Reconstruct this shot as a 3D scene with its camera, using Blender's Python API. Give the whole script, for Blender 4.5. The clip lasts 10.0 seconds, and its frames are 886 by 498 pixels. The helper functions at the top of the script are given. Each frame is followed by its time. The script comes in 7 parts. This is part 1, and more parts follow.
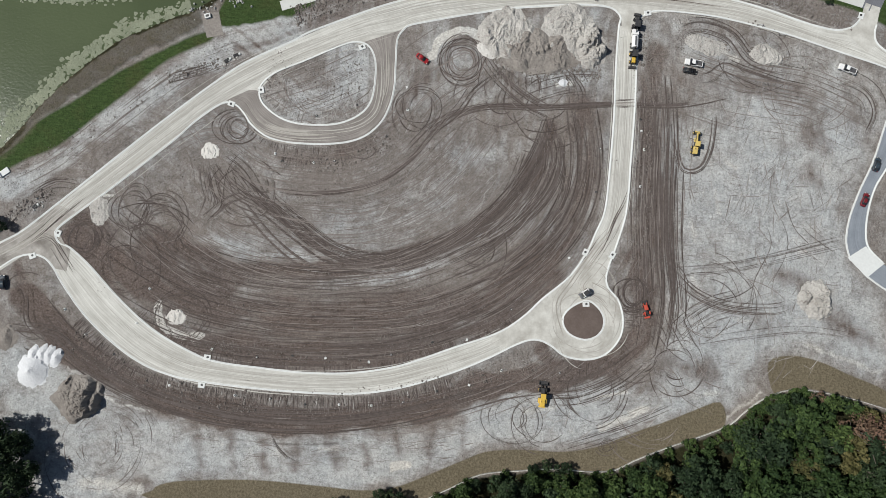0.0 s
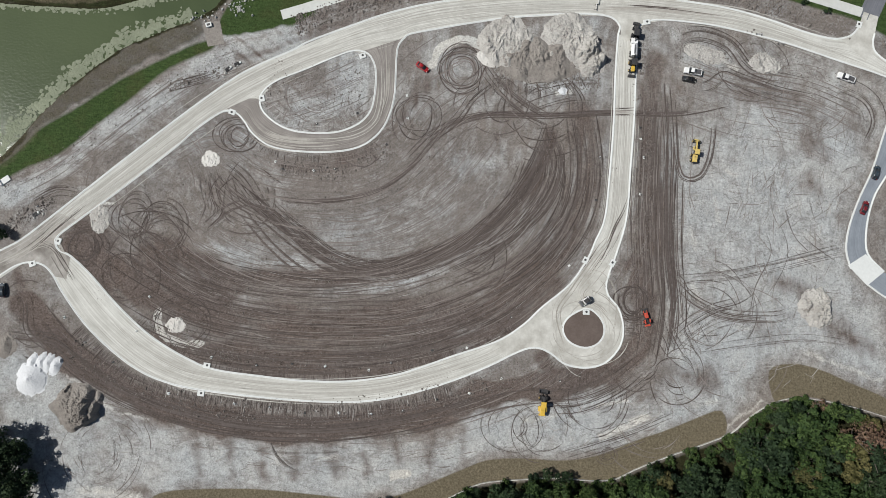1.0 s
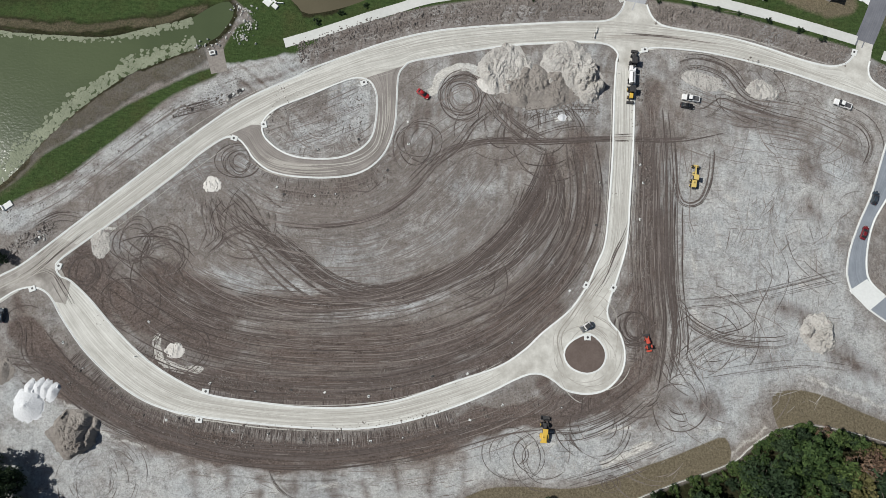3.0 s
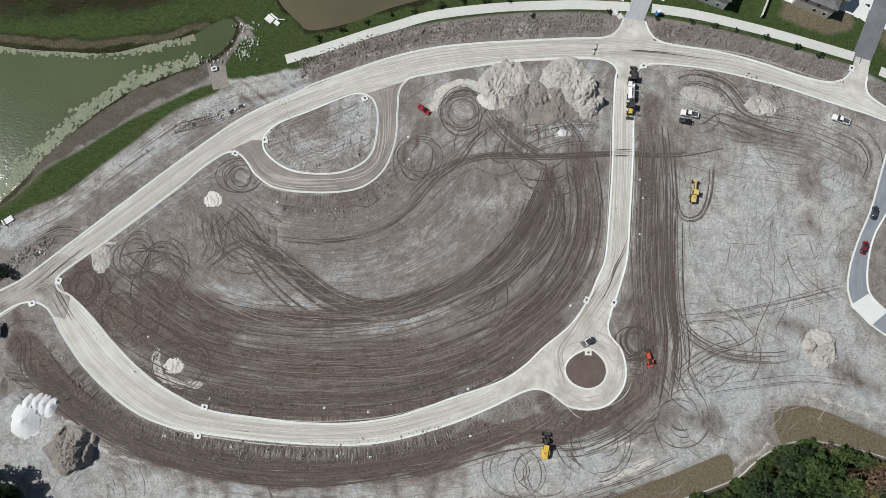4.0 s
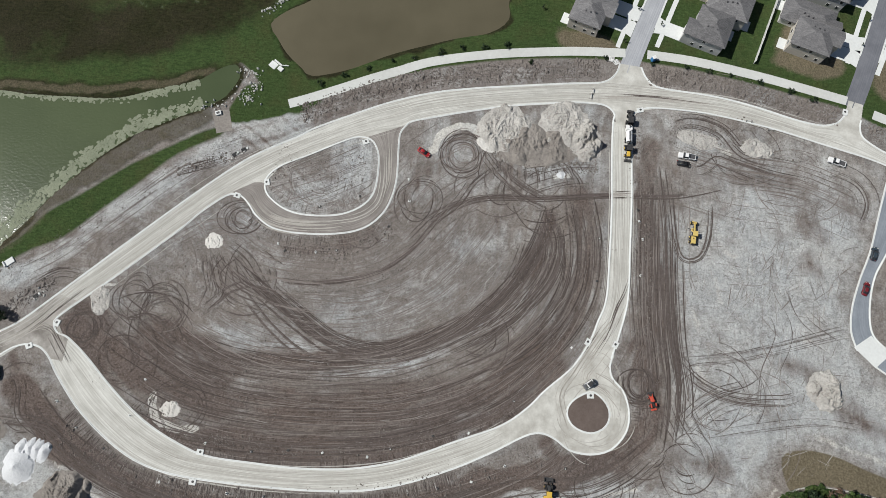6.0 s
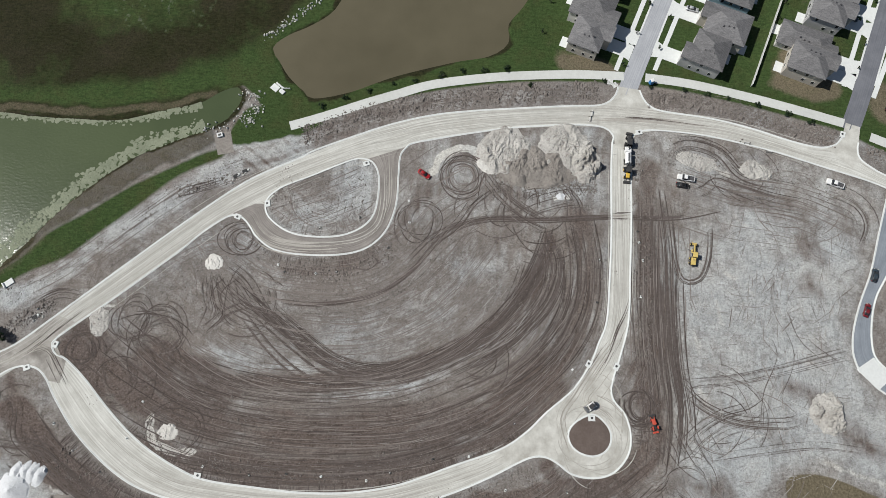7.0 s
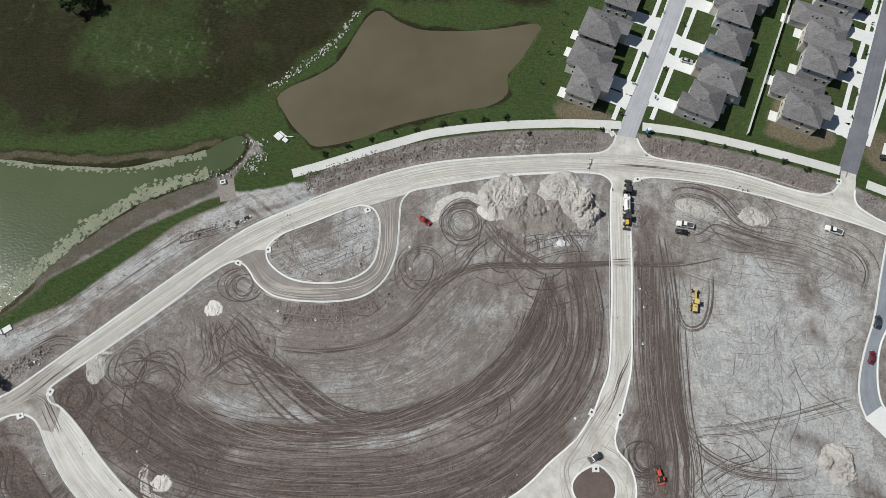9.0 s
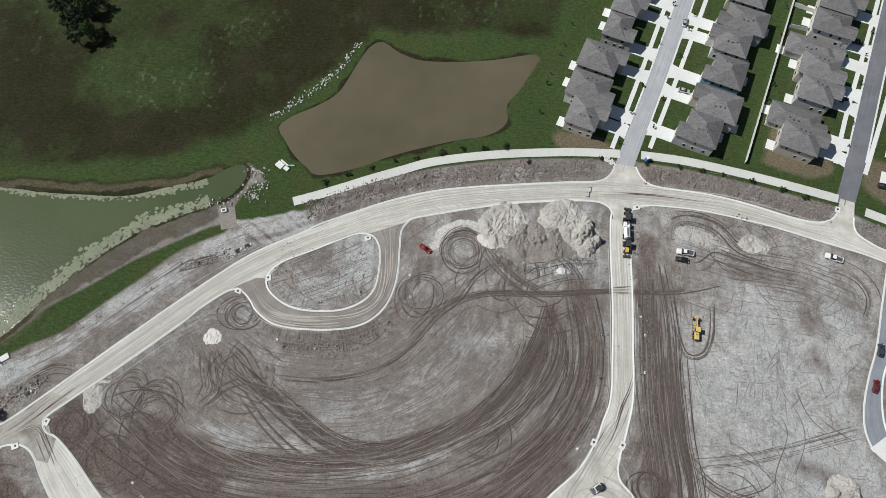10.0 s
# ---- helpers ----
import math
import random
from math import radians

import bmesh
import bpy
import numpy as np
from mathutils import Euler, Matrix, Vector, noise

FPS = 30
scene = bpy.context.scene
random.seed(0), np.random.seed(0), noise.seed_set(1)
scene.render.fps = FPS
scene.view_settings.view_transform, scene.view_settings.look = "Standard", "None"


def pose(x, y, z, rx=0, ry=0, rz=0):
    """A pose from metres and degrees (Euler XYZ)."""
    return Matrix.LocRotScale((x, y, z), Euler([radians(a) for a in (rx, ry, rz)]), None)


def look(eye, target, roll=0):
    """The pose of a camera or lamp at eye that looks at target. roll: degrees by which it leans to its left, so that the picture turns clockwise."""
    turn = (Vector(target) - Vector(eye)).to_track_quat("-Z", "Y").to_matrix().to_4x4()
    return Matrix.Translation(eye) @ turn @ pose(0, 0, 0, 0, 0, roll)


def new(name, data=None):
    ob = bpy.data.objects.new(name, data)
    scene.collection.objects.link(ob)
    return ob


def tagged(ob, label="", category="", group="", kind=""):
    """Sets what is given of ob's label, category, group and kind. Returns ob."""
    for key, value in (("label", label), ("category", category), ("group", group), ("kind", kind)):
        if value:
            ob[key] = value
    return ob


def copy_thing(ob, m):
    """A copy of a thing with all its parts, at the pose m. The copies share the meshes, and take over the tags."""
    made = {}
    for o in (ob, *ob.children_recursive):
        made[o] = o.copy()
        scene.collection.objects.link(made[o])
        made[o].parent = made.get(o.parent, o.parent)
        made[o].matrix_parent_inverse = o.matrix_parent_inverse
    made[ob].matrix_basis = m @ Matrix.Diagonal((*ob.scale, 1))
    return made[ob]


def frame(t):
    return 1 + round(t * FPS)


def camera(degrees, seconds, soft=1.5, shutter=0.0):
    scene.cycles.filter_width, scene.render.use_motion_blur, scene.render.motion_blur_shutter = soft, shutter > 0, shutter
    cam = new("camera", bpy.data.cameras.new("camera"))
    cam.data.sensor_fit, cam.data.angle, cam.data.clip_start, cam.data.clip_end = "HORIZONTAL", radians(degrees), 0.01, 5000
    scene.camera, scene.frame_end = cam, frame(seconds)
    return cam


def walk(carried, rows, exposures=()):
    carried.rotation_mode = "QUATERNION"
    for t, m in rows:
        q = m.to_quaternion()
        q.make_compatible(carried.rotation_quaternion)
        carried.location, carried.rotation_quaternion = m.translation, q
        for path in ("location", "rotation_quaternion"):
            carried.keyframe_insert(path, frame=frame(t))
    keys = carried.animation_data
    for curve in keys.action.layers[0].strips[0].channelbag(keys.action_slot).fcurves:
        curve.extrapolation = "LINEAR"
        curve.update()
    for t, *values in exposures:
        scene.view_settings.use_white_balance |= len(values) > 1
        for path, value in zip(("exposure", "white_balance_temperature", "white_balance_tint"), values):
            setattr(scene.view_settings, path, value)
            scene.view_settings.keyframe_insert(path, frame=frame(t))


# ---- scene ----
# The drone hangs still, 185 m up, and tilts its camera from nearly straight down towards the houses.
cam = camera(70.63, 10.0, soft=0.8)
TILTS = [(0, 4.0, 0, 0), (0.5, 4.31, 0, 0), (1, 4.72, 0, 0), (1.5, 5.27, 0, 0.01), (2, 5.855, 0, 0.02), (2.5, 6.45, 0, 0.03), (4, 8.365, 0, 0.07),
         (4.5, 9.295, -0.01, 0.08), (5, 10.255, -0.02, 0.08), (5.5, 11.21, -0.02, 0.09), (7, 14.1, -0.01, 0.095), (7.5, 15.13, 0, 0.1),
         (8, 16.17, 0, 0.11), (8.5, 17.215, 0, 0.125), (9, 18.34, -0.01, 0.145), (9.5, 19.57, -0.02, 0.16), (10, 20.89, -0.03, 0.165)]
walk(cam, [(t, pose(0, 0, 185, tilt, 0, yaw) @ pose(0, 0, 0, 0, pan, 0)) for t, tilt, yaw, pan in TILTS], exposures=[(0, 0.0), (10, 0.0)])

# ---- daylight ----
SUN_AZ, SUN_EL = radians(172), radians(51)  # angle from +x, height
world = bpy.data.worlds.new("sky")
scene.world = world
world.use_nodes = True
wn = world.node_tree
sky = wn.nodes.new("ShaderNodeTexSky")
sky.sky_type, sky.sun_disc = "NISHITA", False
sky.sun_elevation, sky.sun_rotation = SUN_EL, math.pi / 2 - SUN_AZ
wn.links.new(sky.outputs[0], wn.nodes["Background"].inputs[0])
wn.nodes["Background"].inputs[1].default_value = 0.045
sun = new("sun", bpy.data.lights.new("sun", "SUN"))
sun.data.energy, sun.data.angle, sun.data.color = 4.45, radians(0.6), (1.0, 0.985, 0.945)
toward = Vector((math.cos(SUN_AZ) * math.cos(SUN_EL), math.sin(SUN_AZ) * math.cos(SUN_EL), math.sin(SUN_EL)))
sun.matrix_basis = look(toward * 400, (0, 0, 0))

# ---- materials ----
def material(name, rough=0.9, metal=0.0, spec=0.3):
    m = bpy.data.materials.new(name)
    m.use_nodes = True
    b = m.node_tree.nodes["Principled BSDF"]
    b.inputs["Roughness"].default_value, b.inputs["Metallic"].default_value = rough, metal
    b.inputs["Specular IOR Level"].default_value = spec
    return m, m.node_tree, b


def node(nt, kind, **values):
    n = nt.nodes.new(kind)
    for key, value in values.items():
        if key in n.inputs:
            n.inputs[key].default_value = value
    return n


def noise_at(nt, vec, scale, detail=5, rough=0.6, stretch=None, turn=0.0):
    """Noise in metres; stretch gives a direction-dependent scale."""
    if stretch:
        mp = nt.nodes.new("ShaderNodeMapping")
        mp.inputs["Scale"].default_value = stretch
        mp.inputs["Rotation"].default_value = (0, 0, turn)
        nt.links.new(vec, mp.inputs["Vector"])
        vec = mp.outputs[0]
    n = node(nt, "ShaderNodeTexNoise", Scale=scale, Detail=detail, Roughness=rough)
    nt.links.new(vec, n.inputs["Vector"])
    return n.outputs["Fac"]


def ramp(nt, fac, a, b, lo=0.0, hi=1.0):
    n = node(nt, "ShaderNodeMapRange")
    for key, value in (("From Min", a), ("From Max", b), ("To Min", lo), ("To Max", hi)):
        n.inputs[key].default_value = value
    nt.links.new(fac, n.inputs["Value"])
    return n.outputs[0]


def math_node(nt, op, a, b):
    n = nt.nodes.new("ShaderNodeMath")
    n.operation = op
    for i, value in enumerate((a, b)):
        if isinstance(value, (int, float)):
            n.inputs[i].default_value = value
        else:
            nt.links.new(value, n.inputs[i])
    return n.outputs[0]


def blend(nt, fac, a, b, kind="MIX"):
    n = nt.nodes.new("ShaderNodeMix")
    n.data_type, n.blend_type = "RGBA", kind
    for i, value in ((0, fac), (6, a), (7, b)):
        if isinstance(value, (int, float)):
            n.inputs[i].default_value = value
        elif isinstance(value, tuple):
            n.inputs[i].default_value = (*value, 1)
        else:
            nt.links.new(value, n.inputs[i])
    return n.outputs[2]


def position(nt):
    return nt.nodes.new("ShaderNodeNewGeometry").outputs["Position"]


def relief(nt, b, height, strength=0.4, distance=0.1):
    n = node(nt, "ShaderNodeBump", Strength=strength, Distance=distance)
    nt.links.new(height, n.inputs["Height"])
    nt.links.new(n.outputs[0], b.inputs["Normal"])


def rough_stuff(name, dark, light, scale=1.0, rough=0.9, spec=0.25, bump=0.4, depth=0.1, wear=None, vary=0.0, metal=0.0, local=False):
    """A material mottled at two scales, with relief; wear: a third colour in blotches; vary: spread from thing to thing."""
    m, nt, b = material(name, rough, metal, spec)
    p = nt.nodes.new("ShaderNodeTexCoord").outputs["Object"] if local else position(nt)
    big, fine = noise_at(nt, p, scale * 0.12, 4), noise_at(nt, p, scale * 1.3, 7, 0.7)
    mixed = math_node(nt, "ADD", math_node(nt, "MULTIPLY", ramp(nt, big, 0.3, 0.7), 0.5), math_node(nt, "MULTIPLY", ramp(nt, fine, 0.3, 0.7), 0.5))
    col = blend(nt, mixed, dark, light)
    if wear:
        col = blend(nt, ramp(nt, noise_at(nt, p, scale * 0.35, 6, 0.7), 0.56, 0.7), col, wear)
    if vary:
        info = nt.nodes.new("ShaderNodeObjectInfo").outputs["Random"]
        hsv = node(nt, "ShaderNodeHueSaturation")
        nt.links.new(ramp(nt, info, 0, 1, 1 - vary, 1 + vary), hsv.inputs["Value"])
        nt.links.new(ramp(nt, info, 0, 1, 0.5 + vary * 0.08, 0.5 - vary * 0.08), hsv.inputs["Hue"])
        nt.links.new(col, hsv.inputs["Color"])
        col = hsv.outputs[0]
    nt.links.new(col, b.inputs["Base Color"])
    if bump:
        relief(nt, b, fine, bump, depth)
    return m


def plain(name, colour, rough=0.5, metal=0.0, spec=0.5):
    """Paint, glass or rubber with faint dirt."""
    m, nt, b = material(name, rough, metal, spec)
    p = nt.nodes.new("ShaderNodeTexCoord").outputs["Object"]
    dirt = ramp(nt, noise_at(nt, p, 1.7, 6, 0.7), 0.45, 0.8, 0, 0.35)
    nt.links.new(blend(nt, dirt, colour, (0.2, 0.18, 0.15)), b.inputs["Base Color"])
    return m


def ground_material():
    m, nt, b = material("ground", 0.95, 0, 0.15)
    p = position(nt)

    def layer(name):
        a = nt.nodes.new("ShaderNodeAttribute")
        a.attribute_name = name
        s = nt.nodes.new("ShaderNodeSeparateColor")
        nt.links.new(a.outputs["Color"], s.inputs[0])
        return s.outputs

    soil, green, ruts = layer("soil"), layer("green"), layer("ruts")
    big, mid = noise_at(nt, p, 0.05, 5, 0.6), noise_at(nt, p, 0.3, 9, 0.74)
    fine = noise_at(nt, p, 1.6, 7, 0.75)
    grit = math_node(nt, "SUBTRACT", mid, 0.5)
    grit2 = math_node(nt, "SUBTRACT", fine, 0.5)

    def edge(mask, amount=0.9, lo=0.25, hi=0.75):
        """Breaks up the rim of a mask with the ground's own grain."""
        s = math_node(nt, "ADD", mask, math_node(nt, "MULTIPLY", grit, amount))
        return ramp(nt, math_node(nt, "ADD", s, math_node(nt, "MULTIPLY", grit2, amount * 0.5)), lo, hi)

    col = blend(nt, ramp(nt, mid, 0.3, 0.7), (0.19, 0.165, 0.15), (0.335, 0.308, 0.287))
    col = blend(nt, edge(soil[1], 0.8, 0.1, 0.9), col, blend(nt, ramp(nt, mid, 0.35, 0.68), (0.385, 0.39, 0.387), (0.61, 0.615, 0.61)))
    col = blend(nt, edge(soil[0], 0.8, 0.2, 0.8), col, blend(nt, ramp(nt, fine, 0.3, 0.7), (0.112, 0.088, 0.077), (0.208, 0.169, 0.152)))
    col = blend(nt, edge(soil[2], 1.0, 0.3, 0.7), col, blend(nt, ramp(nt, fine, 0.3, 0.7), (0.56, 0.54, 0.5), (0.72, 0.7, 0.66)))
    # clay tints, then blade streaks, dry scrapes and wet wheel ruts
    col = blend(nt, 1.0, col, blend(nt, ramp(nt, noise_at(nt, p, 0.035, 5, 0.65), 0.38, 0.62), (1.0, 0.99, 0.965), (0.955, 0.985, 1.0)), "MULTIPLY")
    def pressed(mask, lo, hi, share):
        """A mark with a crumbled rim."""
        f = math_node(nt, "MULTIPLY", mask, math_node(nt, "ADD", math_node(nt, "MULTIPLY", grit2, 0.9), 1.0))
        return math_node(nt, "MULTIPLY", ramp(nt, f, lo, hi), ramp(nt, mid, 0.3, 0.65, share * 0.55, share))

    col = blend(nt, pressed(ruts[1], 0.3, 0.62, 0.4), col, blend(nt, 1.0, col, (0.56, 0.54, 0.53), "MULTIPLY"))
    col = blend(nt, pressed(ruts[2], 0.3, 0.62, 0.4), col, (0.4, 0.39, 0.372))
    mud = blend(nt, 0.4, blend(nt, ramp(nt, fine, 0.3, 0.7), (0.055, 0.042, 0.036), (0.1, 0.08, 0.071)), blend(nt, 1.0, col, (0.5, 0.47, 0.45), "MULTIPLY"))
    col = blend(nt, pressed(ruts[0], 0.22, 0.6, 0.6), col, mud)
    # crumbled cracks and crests
    for scale, width, tone, share in ((0.42, 0.022, (0.5, 0.48, 0.47), 0.75), (0.75, 0.03, (0.55, 0.53, 0.52), 0.6), (0.55, 0.02, (1.4, 1.4, 1.38), 0.7)):
        n = math_node(nt, "ABSOLUTE", math_node(nt, "SUBTRACT", noise_at(nt, p, scale, 3, 0.6, (1, 1.7, 1), scale * 3), 0.5), 0.0)
        where = ramp(nt, noise_at(nt, p, 0.11 + scale * 0.1, 4, 0.6), 0.44, 0.62, 0.0, share)
        col = blend(nt, math_node(nt, "MULTIPLY", ramp(nt, n, width, width * 0.35), where), col, blend(nt, 1.0, col, tone, "MULTIPLY"))
    mown = noise_at(nt, p, 0.5, 8, 0.75, (1.0, 2.6, 1), 0.25)
    lawn = blend(nt, ramp(nt, mown, 0.3, 0.7), (0.024, 0.047, 0.013), (0.076, 0.118, 0.039))
    lawn = blend(nt, ramp(nt, noise_at(nt, p, 0.09, 7, 0.7), 0.48, 0.72, 0.0, 0.6), lawn, blend(nt, ramp(nt, fine, 0.3, 0.7), (0.05, 0.052, 0.018), (0.1, 0.095, 0.04)))
    col = blend(nt, edge(green[0], 0.6, 0.25, 0.75), col, lawn)
    wild = blend(nt, ramp(nt, mown, 0.32, 0.68), (0.009, 0.012, 0.004), (0.044, 0.042, 0.018))
    wild = blend(nt, ramp(nt, noise_at(nt, p, 0.06, 8, 0.72), 0.45, 0.7, 0.0, 0.8), wild, blend(nt, ramp(nt, fine, 0.3, 0.7), (0.022, 0.02, 0.012), (0.068, 0.057, 0.034)))
    col = blend(nt, edge(green[1], 1.3, 0.1, 0.9), col, wild)
    col = blend(nt, edge(green[2], 0.6, 0.25, 0.75), col, blend(nt, ramp(nt, fine, 0.3, 0.7), (0.135, 0.113, 0.074), (0.205, 0.176, 0.122)))
    speck = noise_at(nt, p, 0.95, 10, 0.8)
    col = blend(nt, ramp(nt, fine, 0.58, 0.36, 0.0, 0.5), col, blend(nt, 1.0, col, (0.45, 0.43, 0.41), "MULTIPLY"))
    col = blend(nt, ramp(nt, speck, 0.5, 0.36, 0.0, 0.45), col, blend(nt, 1.0, col, (0.55, 0.53, 0.51), "MULTIPLY"))
    col = blend(nt, ramp(nt, speck, 0.52, 0.7, 0.0, 0.4), col, blend(nt, 1.0, col, (1.35, 1.35, 1.34), "MULTIPLY"))
    col = blend(nt, ramp(nt, big, 0.35, 0.65, 0.25, 0.0), col, blend(nt, 1.0, col, (0.6, 0.6, 0.6), "MULTIPLY"))
    nt.links.new(col, b.inputs["Base Color"])
    h = math_node(nt, "ADD", math_node(nt, "MULTIPLY", mid, 1.0), math_node(nt, "MULTIPLY", fine, 0.35))
    relief(nt, b, h, 0.9, 0.75)
    return m


def road_material(name, dark, light, streak=0.5):
    m, nt, b = material(name, 0.9, 0, 0.2)
    p = position(nt)
    uv = nt.nodes.new("ShaderNodeUVMap").outputs[0]
    lanes = noise_at(nt, uv, 1.0, 8, 0.72, (0.03, 2.6, 1))
    fine, mid = noise_at(nt, p, 2.0, 6, 0.7), noise_at(nt, p, 0.18, 5, 0.65)
    f = math_node(nt, "ADD", math_node(nt, "MULTIPLY", ramp(nt, lanes, 0.38, 0.6), streak), math_node(nt, "MULTIPLY", ramp(nt, mid, 0.3, 0.7), 1 - streak))
    col = blend(nt, f, dark, light)
    col = blend(nt, ramp(nt, fine, 0.35, 0.75, 0, 0.3), col, dark)
    nt.links.new(col, b.inputs["Base Color"])
    relief(nt, b, fine, 0.25, 0.05)
    return m


def water_material(name, deep, shallow, rough):
    m, nt, b = material(name, rough, 0, 0.5)
    b.inputs["IOR"].default_value = 1.33
    p = position(nt)
    nt.links.new(blend(nt, ramp(nt, noise_at(nt, p, 0.02, 4), 0.35, 0.65), deep, shallow), b.inputs["Base Color"])
    relief(nt, b, noise_at(nt, p, 0.9, 4, 0.6, (1, 1.6, 1), 0.5), 0.35, 0.12)
    return m


GROUND = ground_material()
TOPSOIL = rough_stuff("topsoil", (0.09, 0.068, 0.058), (0.15, 0.12, 0.105), 1.0, bump=0.5, depth=0.15)
DUSTY = road_material("primed_base", (0.125, 0.11, 0.1), (0.35, 0.325, 0.3), 0.6)
LIMEROCK = road_material("limerock_road", (0.31, 0.297, 0.265), (0.69, 0.69, 0.645), 0.66)
LIMEROCK_YARD = road_material("limerock_yard", (0.33, 0.315, 0.28), (0.63, 0.625, 0.58), 0.0)
MUDDY_YARD = road_material("muddy_limerock", (0.17, 0.155, 0.138), (0.46, 0.44, 0.405), 0.0)
ASPHALT = road_material("asphalt", (0.11, 0.115, 0.13), (0.2, 0.205, 0.225), 0.4)
WORN_ASPHALT = road_material("dusty_asphalt", (0.27, 0.28, 0.3), (0.46, 0.47, 0.49), 0.6)
BLUE_ASPHALT = road_material("blue_grey_asphalt", (0.15, 0.17, 0.195), (0.29, 0.315, 0.345), 0.5)
CONCRETE = rough_stuff("concrete", (0.55, 0.565, 0.548), (0.71, 0.725, 0.705), 1.0, bump=0.15)
PATH = rough_stuff("path_concrete", (0.46, 0.465, 0.44), (0.6, 0.61, 0.58), 0.6, bump=0.1)
LAKE = water_material("lake_water", (0.052, 0.07, 0.034), (0.075, 0.096, 0.048), 0.17)
POND = water_material("pond_water", (0.088, 0.078, 0.05), (0.12, 0.106, 0.07), 0.14)

# ---- geometry helpers ----
def spline(pts, step=1.2, closed=False):
    """A smooth line through control points, in even steps."""
    p = np.array(pts, float)
    n = len(p)
    out = []
    for i in range(n if closed else n - 1):
        if closed:
            a, b, c, d = (p[(i + k) % n] for k in (-1, 0, 1, 2))
        else:
            a, b, c, d = p[max(i - 1, 0)], p[i], p[i + 1], p[min(i + 2, n - 1)]
        m = max(2, int(np.hypot(*(c - b)) / step))
        for t in np.arange(m) / m:
            out.append(0.5 * (2 * b + (c - a) * t + (2 * a - 5 * b + 4 * c - d) * t * t + (3 * b - a - 3 * c + d) * t ** 3))
    if not closed:
        out.append(p[-1])
    return np.array(out)


def normals_of(line, closed=False):
    if closed:
        d = np.roll(line, -1, 0) - np.roll(line, 1, 0)
    else:
        d = np.gradient(line, axis=0)
    d /= np.maximum(np.hypot(d[:, 0], d[:, 1]), 1e-6)[:, None]
    return np.stack([-d[:, 1], d[:, 0]], 1)


def mesh_object(name, verts, faces, mat, parent=None, label="", smooth=False, uvs=None):
    me = bpy.data.meshes.new(name)
    me.from_pydata([tuple(map(float, v)) for v in verts], [], faces)
    if uvs is not None:
        layer = me.uv_layers.new(name="UVMap")
        index = np.empty(len(me.loops), np.int32)
        me.loops.foreach_get("vertex_index", index)
        layer.data.foreach_set("uv", np.asarray(uvs, np.float32)[index].ravel())
    me.materials.append(mat)
    if smooth:
        me.polygons.foreach_set("use_smooth", [True] * len(me.polygons))
    ob = new(name, me)
    if parent:
        ob.parent = parent
    if label:
        tagged(ob, label)
    return ob


def sweep(name, line, profile, mat, closed=False, parent=None, label=""):
    """Sweeps a profile of (offset, height) along a line on the ground. Offsets grow to the line's left."""
    nrm = normals_of(line, closed)
    run = np.concatenate([[0], np.cumsum(np.hypot(*np.diff(line, axis=0).T))])
    k, n = len(profile), len(line)
    verts, uvs, faces = [], [], []
    for i in range(n):
        for o, h in profile:
            verts.append((line[i, 0] + nrm[i, 0] * o, line[i, 1] + nrm[i, 1] * o, h))
            uvs.append((run[i], o))
    for i in range(n if closed else n - 1):
        j = (i + 1) % n
        for a in range(k - 1):
            faces.append((i * k + a + 1, i * k + a, j * k + a, j * k + a + 1))
    return mesh_object(name, verts, faces, mat, parent, label, uvs=uvs)


def slab(name, outline, top, mat, thick=0.3, parent=None, label=""):
    """A flat piece with an outline and thickness."""
    line = np.array(outline)
    area = np.sum(line[:, 0] * np.roll(line[:, 1], -1) - line[:, 1] * np.roll(line[:, 0], -1))
    if area < 0:
        line = line[::-1]
    n = len(line)
    verts = [(x, y, top) for x, y in line] + [(x, y, top - thick) for x, y in line]
    faces = [tuple(range(n))] + [(i, i + n, (i + 1) % n + n, (i + 1) % n) for i in range(n)]
    run = np.concatenate([[0], np.cumsum(np.hypot(*np.diff(line, axis=0).T))])
    return mesh_object(name, verts, faces, mat, parent, label, uvs=[(x, y) for x, y, _ in verts])


def lattice(x, y, size, seed, octaves=4):
    """Smooth random values in 0..1 at places x, y."""
    rng = np.random.RandomState(seed)
    total, amp, norm = np.zeros_like(x), 1.0, 0.0
    for o in range(octaves):
        g = rng.rand(256, 256)
        u, v = x / size * 2 ** o + 71.3, y / size * 2 ** o + 37.9
        i, j = np.floor(u).astype(int), np.floor(v).astype(int)
        fu, fv = u - i, v - j
        fu, fv = fu * fu * (3 - 2 * fu), fv * fv * (3 - 2 * fv)
        a, b = g[i % 256, j % 256], g[(i + 1) % 256, j % 256]
        c, d = g[i % 256, (j + 1) % 256], g[(i + 1) % 256, (j + 1) % 256]
        total += amp * ((a * (1 - fu) + b * fu) * (1 - fv) + (c * (1 - fu) + d * fu) * fv)
        norm += amp
        amp *= 0.55
    return total / norm


def gap(x, y, line, closed=False):
    """Distance from places to a line."""
    best = np.full(x.shape, 1e9)
    pts = np.vstack([line, line[:1]]) if closed else line
    for (ax, ay), (bx, by) in zip(pts[:-1], pts[1:]):
        dx, dy = bx - ax, by - ay
        t = np.clip(((x - ax) * dx + (y - ay) * dy) / (dx * dx + dy * dy + 1e-9), 0, 1)
        best = np.minimum(best, (x - ax - t * dx) ** 2 + (y - ay - t * dy) ** 2)
    return np.sqrt(best)


